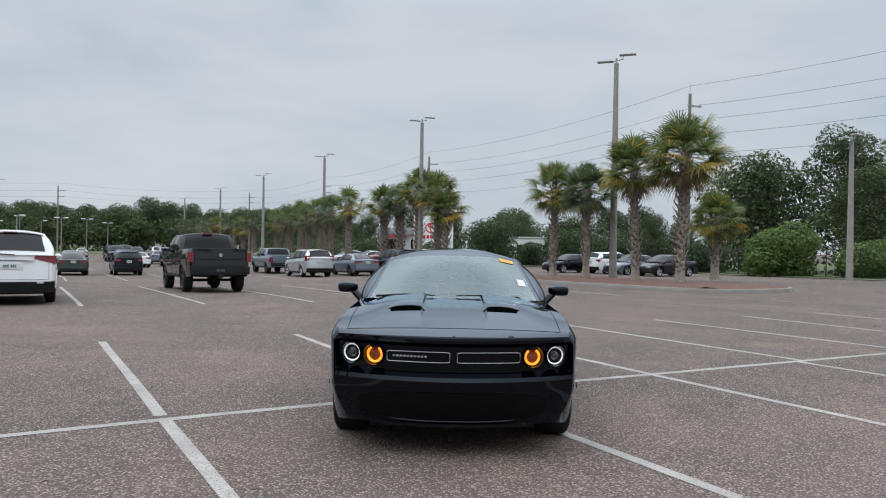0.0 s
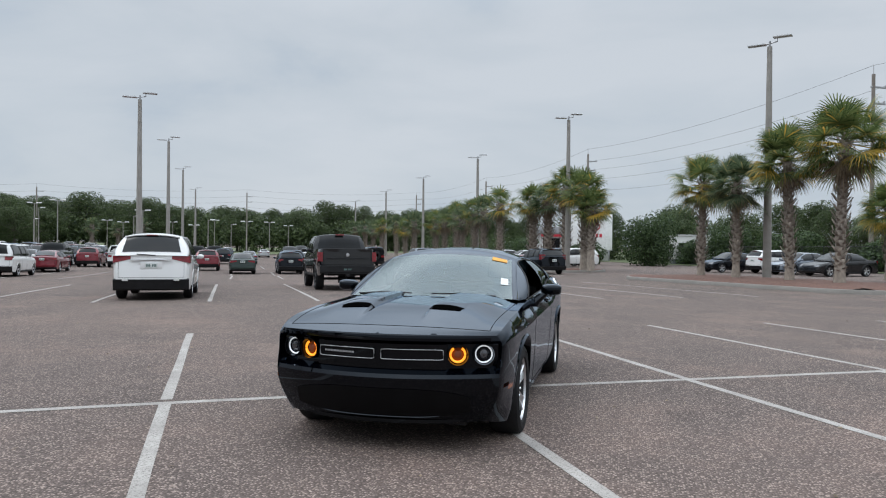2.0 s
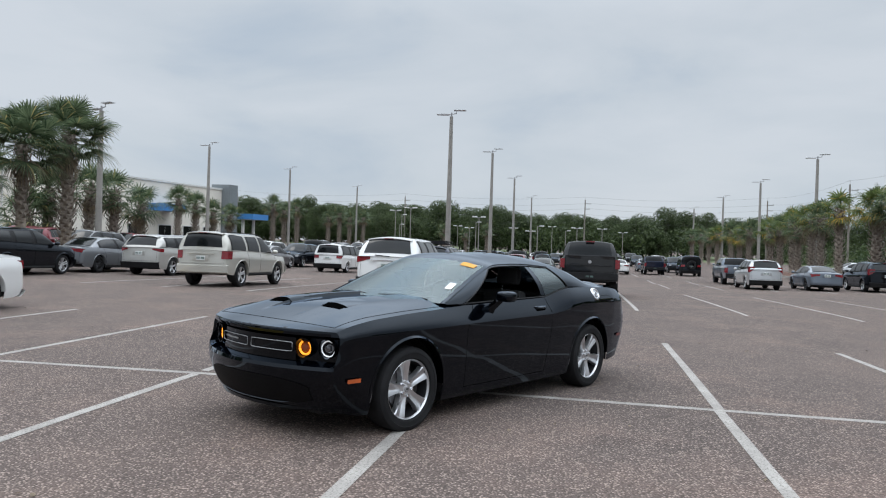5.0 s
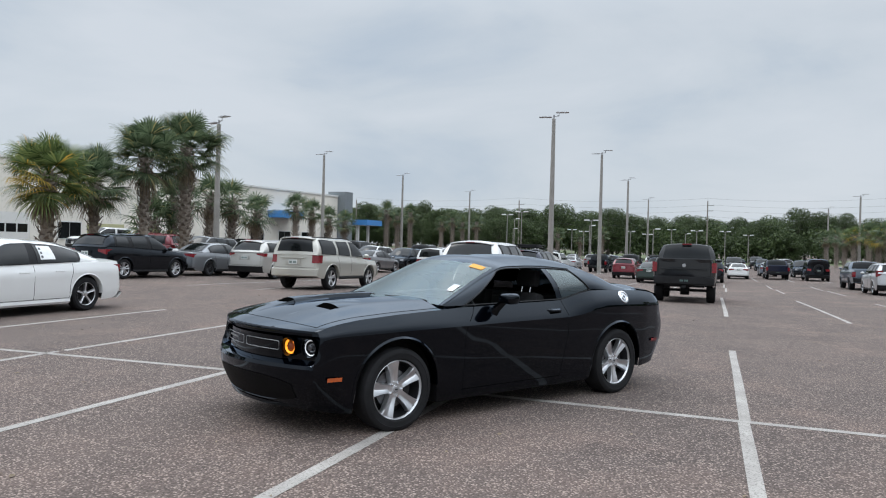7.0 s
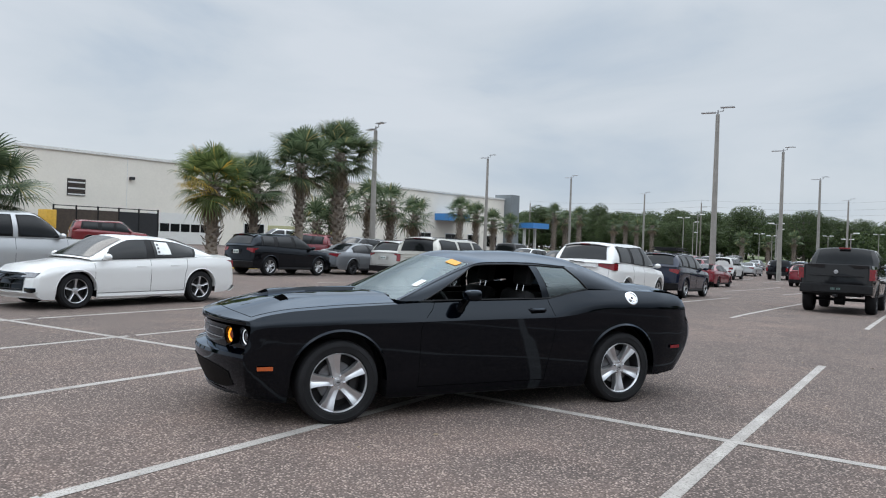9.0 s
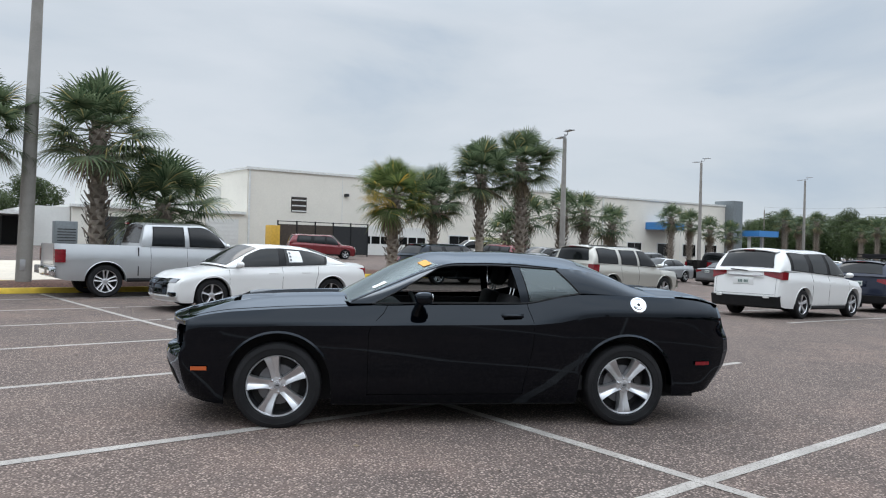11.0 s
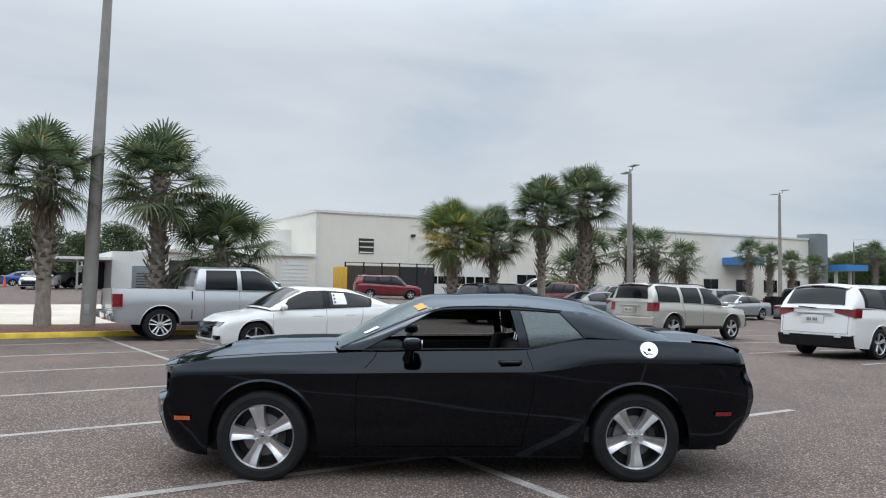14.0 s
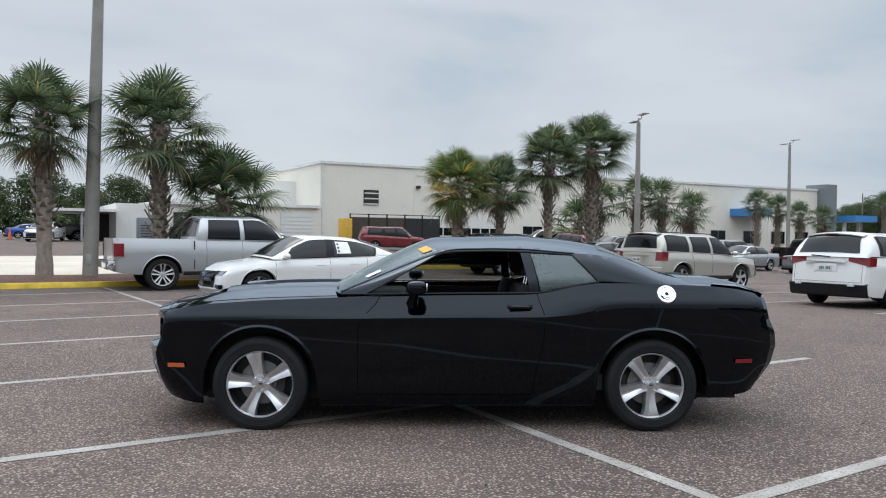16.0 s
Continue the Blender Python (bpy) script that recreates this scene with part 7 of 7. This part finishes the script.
    # glasshouse: belt, roof edge and centre line of each column
    cols = [((0.800, -0.92, 1.030), (0.790, -0.94, 1.040), (0, -1.08, 1.050)),
            ((0.856, -0.73, 1.038), (0.660, -0.14, 1.362), (0, -0.27, 1.455)),
            ((0.860, -0.05, 1.050), (0.648, 0.18, 1.390), (0, 0.12, 1.488)),
            ((0.860, 0.53, 1.058), (0.642, 0.47, 1.390), (0, 0.50, 1.498)),
            ((0.860, 0.605, 1.062), (0.642, 0.545, 1.388), (0, 0.60, 1.497)),
            ((0.856, 1.060, 1.148), (0.668, 0.875, 1.364), (0, 0.98, 1.470)),
            ((0.862, 1.210, 1.148), (0.668, 1.130, 1.346), (0, 1.20, 1.430)),
            ((0.866, 1.410, 1.140), (0.675, 1.390, 1.282), (0, 1.43, 1.336)),
            ((0.840, 1.630, 1.132), (0.698, 1.625, 1.196), (0, 1.66, 1.228)),
            ((0.800, 1.860, 1.125), (0.735, 1.860, 1.138), (0, 1.96, 1.152))]
    cols = RoundedColumns(cols)
    bm = bmesh.new()
    cabin_patch(bm, cols, 0, 1, 0, 1, 8, 5, both=True)
    cabin_patch(bm, cols, 1, 5, 0.93, 1, 24, 1, both=True)
    cabin_patch(bm, cols, 3, 4, 0, 0.93, 2, 5, both=True)
    cabin_patch(bm, cols, 5, 9, 0, 1, 26, 6, both=True)
    cabin_patch(bm, cols, 1, 5.9, 1, 2, 34, 12, both=True)
    cabin_patch(bm, cols, 5.9, 9, 1, 1.22, 18, 4, both=True)
    cabin_patch(bm, cols, 8.8, 9, 1.22, 2, 1, 6, both=True)
    # header over the windscreen: deepest in the middle
    def header(q):
        return 0.985 - 0.075 * (1 - (2 - q) ** 2)
    for s in (1, -1):
        add_grid(bm, [[(s * x, y, z) for x, y, z in (cabin_surface(cols, lerp((header(q),), (1.0,), k)[0], q) for q in np.linspace(1.0, 2.0, 13))] for k in (0.0, 0.5, 1.0)])
        add_grid(bm, [[(s * x, y, z) for x, y, z in (cabin_surface(cols, a, q) for q in (1.0, 1.03, 1.06))] for a in np.linspace(0.0, 0.985, 9)])
    roof = part("roof", finish(bm, 0.0015, 26), P, root)
    bm = bmesh.new()
    for s in (1, -1):
        add_grid(bm, [[(s * x, y, z + 0.001) for x, y, z in (cabin_surface(cols, header(q) * k, q) for q in np.linspace(1.055, 2.0, 12))] for k in np.linspace(0.0, 1.0, 11)])
    screen = part("windscreen", finish(bm, 0.001), M_GLASS, root, "clear windscreen reflecting the overcast sky")
    bm = bmesh.new()
    cabin_patch(bm, cols, 5.9, 8.8, 1.22, 2, 16, 8, 0.002, both=True)
    part("rear_window", finish(bm, 0.001), M_GLASSR, root)
    for mir in (False, True):
        bm = bmesh.new()
        cabin_patch(bm, cols, 4.02, 5.0, 0.03, 0.93, 8, 5, -0.003, mirror=mir)
        part("quarter_window", finish(bm, 0), M_GLASST, root, "tinted quarter window")
    bm = bmesh.new()
    cabin_patch(bm, cols, 1.0, 3.0, 0.03, 0.93, 12, 5, -0.003, mirror=True)
    part("side_window", finish(bm, 0), M_GLASST, root, "raised tinted passenger window")
    # black seals round the side openings and along the drip rail
    for s in (1, -1):
        def seal(seq, r=0.0065, lift=0.003):
            pts = []
            for a, q in seq:
                x, y, z = cabin_surface(cols, a, q)
                pts.append((s * (x + lift), y, z))
            return tube(pts, r, 5)
        part("window_seal", seal([(0.9, 0.0)] + [(1 + k / 8, 0.0) for k in range(0, 33)]), M_TRIM, root)
        part("window_seal", seal([(0.97, 0.03)] + [(1.0, q) for q in np.linspace(0.1, 0.93, 8)] + [(1 + k / 9, 0.945) for k in range(1, 37)] + [(5.0, q) for q in np.linspace(0.85, 0.0, 8)]), M_TRIM, root)
        part("drip_rail", seal([(0.02 + k / 12, 1.0) for k in range(12)] + [(1 + k / 8, 1.0) for k in range(34)], 0.006, 0.001), M_GLOSSB, root)
    # shut lines
    for s in (1, -1):
        def on_side(y, z, lift=0.0015):
            w = interp(sp["plan"], y)
            zk, zt = interp(sp["crease"], y), interp(sp["shoulder"], y)
            if z <= zk:
                x = w * interp(sp["prof"], (z - sp["sill"]) / (zk - sp["sill"]))
            else:
                t = min(1.0, (z - zk) / (zt - zk))
                x = w * (1 - (1 - inset(sp, y)) * t ** tops(sp, y))
            return (s * (x + lift), y, z)
        gap = bmesh.new()
        add_tube(gap, [on_side(-0.62 - 0.16 * smooth(1.03, 0.80, z), z, -0.0015) for z in np.linspace(0.27, 1.02, 14)], 0.0034, 4)
        add_tube(gap, [on_side(0.545 + 0.085 * smooth(0.27, 0.78, z) - 0.045 * smooth(0.88, 1.05, z), z, -0.0015) for z in np.linspace(0.29, 1.05, 16)], 0.0034, 4)
        add_tube(gap, [on_side(y, 0.285, -0.001) for y in np.linspace(-0.78, 0.545, 12)], 0.0034, 4)
        part("door_gap", finish(gap, 0), M_GAP, root)
        # a soft crease along the flank and the sill moulding
        hx = on_side(0.44, 0.935)
        hb = bmesh.new()
        rows = []
        for y in np.linspace(0.35, 0.54, 9):
            b = 1 - ((y - 0.445) / 0.10) ** 4
            p = on_side(y, 0.95)
            rows.append([(p[0] + s * (0.026 * b * math.sin(a)), y, 0.95 + 0.020 * math.cos(a)) for a in np.linspace(0, math.pi, 6)])
        add_grid(hb, rows)
        h = part("door_handle", finish(hb, 0), P, root)
        part("handle_recess", box(hx[0] - 0.006, hx[0] + 0.006, 0.365, 0.525, 0.898, 0.935, 0.002), M_GAP, h)
        # door mirror
        mb = bmesh.new()
        bmesh.ops.create_uvsphere(mb, u_segments=28, v_segments=18, radius=1.0)
        for vert in mb.verts:
            c = [math.copysign(abs(k) ** 0.62, k) for k in vert.co]
            taper = 1.0 - 0.16 * (1 - s * c[0]) * 0.5
            vert.co = (c[0] * 0.098, c[1] * (0.085 if c[1] < 0 else 0.070) * taper, c[2] * 0.056 * taper)
        bmesh.ops.translate(mb, vec=(s * 1.035, -0.335, 1.102), verts=mb.verts)
        mr = part("wing_mirror", finish(mb, 0, 60), P, root)
        part("mirror_stalk", tube([(s * 0.868, -0.375, 0.955), (s * 0.905, -0.37, 1.0), (s * 0.99, -0.35, 1.075)], 0.052, 8, False, 0.030), M_GLOSSB, mr)
        part("mirror_glass", lathe([(0.0, 0.0), (0.034, 0.0), (0.034, 0.004), (0.0, 0.004)], 20, "y", (s * 1.035, -0.2690, 1.102)), M_CHROME, mr)
        # side markers
        for y, z, m, ln, name in ((-2.065, 0.500, M_AMBERLENS, 0.085, "front_marker"), (2.15, 0.552, M_TAIL, 0.085, "rear_marker")):
            rows = []
            for yy in np.linspace(y - ln, y + ln, 6):
                rows.append([on_side(yy, z - 0.016, 0.006) if k == 0 else on_side(yy, z + 0.016, 0.006) for k in range(2)])
            kb = bmesh.new()

            def put(p):
                f = max(0.0, 1 - (p[1] - F) / 0.7) ** 2
                r = max(0.0, 1 - (R - p[1]) / 0.7) ** 2
                dy = f * (sp["bow_f"] * (p[0] / 0.96) ** 2 + interp(sp["rake_f"], p[2])) - r * (sp["bow_r"] * (p[0] / 0.96) ** 2 + interp(sp["rake_r"], p[2]))
                return (p[0], p[1] + dy, p[2])
            add_grid(kb, [[put(p) for p in row] for row in rows])
            sh = -0.10 if y < 0 else 0.06
            for vert in kb.verts:
                vert.co.y += sh
            part(name, finish(kb, 0), m, root)
        # tail lamp strip at the rear corner
        tb = bmesh.new()
        add_grid(tb, [[(s * x, R - sp["bow_r"] * (x / 0.96) ** 2 - interp(sp["rake_r"], z) + 0.006, z) for z in (0.83, 0.87, 0.91, 0.95)] for x in np.linspace(0.12, 0.74, 8)])
        part("tail_light", finish(tb, 0), M_TAIL, root)
    # round filler cap on the driver's haunch
    cap = part("fuel_cap", lathe([(0.0, 0.016), (0.028, 0.016), (0.032, 0.010), (0.052, 0.010), (0.056, 0.018), (0.070, 0.016), (0.078, 0.004), (0.078, -0.01)], 32, "x"), M_CHROME, root, "round polished filler cap")
    cap.matrix_local = pose(0.914, 1.57, 1.058, 0, -28, 0)
    part("cap_centre", lathe([(0.0, 0.0175), (0.013, 0.0175), (0.015, 0.0165), (0.015, 0.0)], 20, "x"), M_GLOSSB, cap)
    for a0, a1 in ((3.9, 5.5),):
        part("cap_slot", tube([(0.0125, 0.042 * math.cos(a), 0.042 * math.sin(a)) for a in np.linspace(a0, a1, 9)], 0.0028, 5), M_GAP, cap)
    # rear deck lip
    sb = bmesh.new()
    rows = []
    for x in np.linspace(-0.80, 0.80, 25):
        yy = 2.515 - 0.14 * (x / 0.8) ** 2
        cr = 0.022 * (x / 0.8) ** 2
        rows.append([(x, yy - 0.44, 1.128 - cr), (x, yy - 0.40, 1.158 - cr), (x, yy - 0.2, 1.142 - cr), (x, yy - 0.03, 1.098 - cr), (x, yy, 1.084 - cr), (x, yy - 0.01, 1.066 - cr), (x, yy - 0.03, 0.99 - cr)])
    add_grid(sb, rows)
    part("spoiler", finish(sb, 0, 40), P, root, "black deck lip spoiler")
    # bonnet shut line, scoops, wipers and washer
    def hood_z(x, y):
        zt, zc = interp(sp["shoulder"], y), interp(sp["crown"], y)
        xs = interp(sp["plan"], y) * inset(sp, y)
        t = 1 - abs(x) / xs
        return zt + (zc - zt) * (1 - (1 - t) ** 2.2) + bulge(x, y)
    def on_hood(x, y, lift=0.0):
        z = hood_z(x, y)
        f = max(0.0, 1 - (y - F) / 0.7) ** 2
        return (x, y + f * (sp["bow_f"] * (x / 0.96) ** 2 + interp(sp["rake_f"], z)), z + lift)
    hg = bmesh.new()
    for s in (1, -1):
        add_tube(hg, [on_hood(s * (0.775 + 0.02 * smooth(-2.3, -1.4, y)), y, -0.001) for y in np.linspace(-2.40, -0.92, 22)], 0.0035, 4)
    add_tube(hg, [on_hood(x, -2.40, -0.001) for x in np.linspace(-0.775, 0.775, 31)], 0.0035, 4)
    part("bonnet_gap", finish(hg, 0), M_GAP, root)
    for s in (1, -1):
        SX, SY = 0.37, -1.90
        sc = bmesh.new()
        add_grid(sc, [[(s * (SX + dx), SY + dy + 0.03 * dx, hood_z(SX + dx, SY + dy) + 0.004 + 0.012 * smooth(-0.02, 0.04, dy) * (1 - (dx / 0.12) ** 6)) for dx in np.linspace(-0.118, 0.118, 9)] for dy in np.linspace(-0.030, 0.040, 7)])
        scoop = part("bonnet_scoop", finish(sc, 0), M_GAP, root, "black bonnet air scoop")
        hd = bmesh.new()
        add_grid(hd, [[(s * (SX + dx), SY + 0.036 + dy + 0.03 * dx, hood_z(SX + dx, SY + 0.036 + dy) - 0.003 + (0.022 * (1 - smooth(0.0, 0.34, dy)) + 0.002) * (1 - (dx / 0.15) ** 2) ** 0.7) for dx in np.linspace(-0.149, 0.149, 15)] for dy in np.linspace(0.0, 0.36, 11)])
        part("scoop_hood", finish(hd, 0, 60), P, scoop)
        part("wiper", tube([(-0.16, -1.02, 1.078), (-0.44, -0.985, 1.085), (-0.70, -0.94, 1.062)] if s < 0 else [(0.60, -0.965, 1.068), (0.32, -1.00, 1.085), (0.02, -1.025, 1.080)], 0.0055, 6), M_TRIM, root)
    part("cowl", box(-0.70, 0.70, -1.00, -0.88, 0.99, 1.030, 0.02), M_TRIM, root)
    # nose: grille bar, openings, lamps, lower intake, lip
    def nose_y(x, z):
        return F + sp["bow_f"] * (x / 0.96) ** 2 + interp(sp["rake_f"], z)
    gb = bmesh.new()
    add_grid(gb, [[(x, nose_y(x, 0.72) - 0.030, z) for z in np.linspace(0.632, 0.810, 5)] for x in np.linspace(-0.49, 0.49, 23)])
    grille = part("grille", finish(gb, 0), M_GLOSSB, root, "deep black grille panel")
    for s in (1, -1):
        loop = []
        for a in np.linspace(0, 2 * math.pi, 41)[:-1]:
            cx, cy = math.cos(a), math.sin(a)
            xx = s * 0.248 + 0.222 * math.copysign(abs(cx) ** 0.16, cx)
            zz = 0.738 + 0.036 * math.copysign(abs(cy) ** 0.16, cy)
            loop.append((xx, nose_y(xx, 0.72) - 0.046, zz))
        part("grille_surround", tube(loop, 0.0028, 6, True), M_GALV, grille, "bright outline of the grille opening")
        for x0, lit in ((0.745, "halo"), (0.572, "amber")):
            yy = nose_y(x0, 0.72) - (0.042 if lit == "halo" else 0.055)
            lamp = part("headlight", lathe([(0.0, 0.06), (0.070, 0.06), (0.082, 0.01), (0.084, 0.0), (0.089, 0.0), (0.090, 0.09)], 32, "y"), M_GLOSSB, root, "round lamp in a black bezel")
            lamp.matrix_local = pose(s * x0, yy, 0.738, 0, 0, s * 17) @ Matrix.Diagonal((0.88, 1.0, 0.88, 1.0))
            if lit == "halo":
                part("halo_ring", lathe([(0.062, 0.034), (0.064, 0.029), (0.071, 0.027), (0.074, 0.031), (0.068, 0.038), (0.062, 0.034)], 40, "y"), M_HALO, lamp, "lit white halo ring")
                part("projector", lathe([(0.0, 0.014), (0.028, 0.020), (0.040, 0.036), (0.060, 0.058)], 24, "y"), M_HEADL, lamp)
            else:
                ab = bmesh.new()
                add_tube(ab, [(0.060 * math.sin(a), 0.034, -0.060 * math.cos(a)) for a in np.linspace(-2.55, 2.55, 33)], 0.0105, 6)
                part("indicator_ring", finish(ab, 0), M_AMBER, lamp, "lit amber turn signal ring")
                part("projector", lathe([(0.0, 0.020), (0.030, 0.026), (0.042, 0.040), (0.06, 0.058)], 24, "y"), M_AMBERDIM, lamp, "amber-lit reflector")
    badge = bmesh.new()
    for k in range(10):
        x = -0.43 + 0.025 * k
        add_box(badge, x, x + 0.018, nose_y(x, 0.72) - 0.040, nose_y(x, 0.72) - 0.034, 0.734, 0.746)
    part("grille_badge", finish(badge, 0), M_GALV, grille)
    lo = bmesh.new()
    add_grid(lo, [[(x, nose_y(x, z) - 0.004, z) for z in np.linspace(0.285 + 0.05 * (x / 0.66) ** 4, 0.505 - 0.06 * (x / 0.66) ** 4, 7)] for x in np.linspace(-0.66, 0.66, 29)])
    intake = part("lower_intake", finish(lo, 0), M_MESHBLK, root, "black lower air intake")
    part("intake_trim", tube([(x, nose_y(x, 0.29) - 0.006, 0.288 + 0.03 * (x / 0.52) ** 6) for x in np.linspace(-0.52, 0.52, 21)], 0.005, 5), M_GLOSSB, intake)
    lip = bmesh.new()
    add_grid(lip, [[(x, nose_y(x * 1.05, 0.30) - 0.004 + d, z + 0.05 * max(0.0, (abs(x) - 0.45) / 0.26) ** 2) for d, z in ((0.22, 0.245), (0.03, 0.238), (0.014, 0.244), (0.016, 0.268))] for x in np.linspace(-0.70, 0.70, 31)])
    part("chin_lip", finish(lip, 0, 40), M_GLOSSB, root)
    # underside, wheel wells
    ub = bmesh.new()
    add_box(ub, -0.60, 0.60, F + 0.35, R - 0.35, 0.20, 0.60)
    add_box(ub, -0.86, 0.86, -1.05, 1.03, 0.19, 0.32)
    for yw in (-1.51, 1.47):
        for s in (1, -1):
            add_box(ub, s * 0.60, s * 0.66, yw - 0.45, yw + 0.45, 0.2, 0.80)
    part("underbody", finish(ub, 0), M_TRIM, root)
    for yw in (-1.51, 1.47):
        for s in (1, -1):
            wl_ = bmesh.new()
            add_grid(wl_, [[(s * x, yw + 0.440 * math.cos(a), 0.358 + 0.440 * math.sin(a)) for x in (0.58, 0.90)] for a in np.linspace(-0.2, math.pi + 0.2, 18)])
            part("wheel_liner", finish(wl_, 0), M_TRIM, root)
    for y in (-1.51, 1.47):
        for s in (1, -1):
            coupe_wheel(root, s, y, 0.21 if y < 0 else math.pi)
    # cabin
    tubb = bmesh.new()
    add_box(tubb, -0.80, 0.80, -0.85, 1.35, 0.30, 0.42)
    for s in (1, -1):
        add_box(tubb, s * 0.80, s * 0.865, -0.72, 1.02, 0.35, 1.0)
    part("cabin_trim", finish(tubb, 0), M_DASH, root)
    part("dashboard", box(-0.80, 0.80, -0.86, -0.42, 0.62, 1.0, 0.06), M_DASH, root)
    part("parcel_shelf", box(-0.74, 0.74, 1.05, 1.75, 0.94, 1.06, 0.03), M_DASH, root)
    for s in (1, -1):
        seat = part("seat", box(s * 0.39 - 0.26, s * 0.39 + 0.26, -0.15, 0.40, 0.42, 0.60, 0.07), M_SEAT, root)
        bb = bmesh.new()
        add_box(bb, -0.25, 0.25, -0.07, 0.07, 0.0, 0.62, 0.06)
        back = part("backrest", finish(bb, 0, 50), M_SEAT, seat)
        back.matrix_local = pose(s * 0.39, 0.40, 0.50, -14, 0, 0)
        hbm = bmesh.new()
        add_box(hbm, -0.14, 0.14, -0.05, 0.05, 0.0, 0.19, 0.045)
        hr = part("headrest", finish(hbm, 0, 50), M_SEAT, seat)
        hr.matrix_local = pose(s * 0.39, 0.585, 1.155, -10, 0, 0)
        pb2 = bmesh.new()
        for d in (-0.06, 0.06):
            add_tube(pb2, [(s * 0.39 + d, 0.55, 1.06), (s * 0.39 + d, 0.575, 1.18)], 0.007, 6)
        part("headrest_posts", finish(pb2, 0), M_CHROME, seat)
        part("rear_seat", box(s * 0.36 - 0.33, s * 0.36 + 0.33, 0.98, 1.14, 0.42, 1.0, 0.06), M_SEAT, root)
    sw_ = tube([(0.39 + 0.185 * math.cos(a), -0.32 - 0.06 * math.sin(a), 0.93 + 0.175 * math.sin(a)) for a in np.linspace(0, 2 * math.pi, 29)[:-1]], 0.017, 8, True)
    st = part("steering_wheel", sw_, M_TRIM, root)
    part("steering_hub", box(0.29, 0.49, -0.36, -0.29, 0.88, 0.97, 0.03), M_TRIM, st)
    part("rear_view_mirror", box(-0.13, 0.13, -0.30, -0.25, 1.30, 1.37, 0.02), M_TRIM, root)
    # stickers on the windscreen
    for a0, a1, q0, q1, m, nm, lb2 in ((0.85, 0.94, 1.12, 1.33, M_TAG, "window_tag", "orange paper tag"), (0.30, 0.44, 1.10, 1.19, M_PAPER, "inspection_sticker", "small pale sticker")):
        kb = bmesh.new()
        cabin_patch(kb, cols, a0, a1, q0, q1, 2, 3, 0.006)
        part(nm, finish(kb, 0), m, screen, lb2)
    root.matrix_world = pose(0, 0, 0.0)
    return root


coupe()


# ---------------------------------------------------------------- small litter on the asphalt
lr = random.Random(3)
lb = bmesh.new()
for k in range(420):
    u, v = lr.uniform(-16, 14), lr.uniform(-6, 14)
    x, y = at(u, v)
    z = float(lot_z(x, y)) + 0.006
    a, s = lr.uniform(0, 6.28), lr.uniform(0.010, 0.035)
    c, d = math.cos(a) * s, math.sin(a) * s
    q = [lb.verts.new(p) for p in ((x + c, y + d, z + 0.004), (x - d * 0.5, y + c * 0.5, z + 0.012), (x - c, y - d, z + 0.003), (x + d * 0.5, y - c * 0.5, z + 0.001))]
    lb.faces.new(q)
tagged(link("fallen_leaves", lb, M_DEADFR), "scattered dry brown leaf bits on the asphalt", "leaves", kind="stuff")
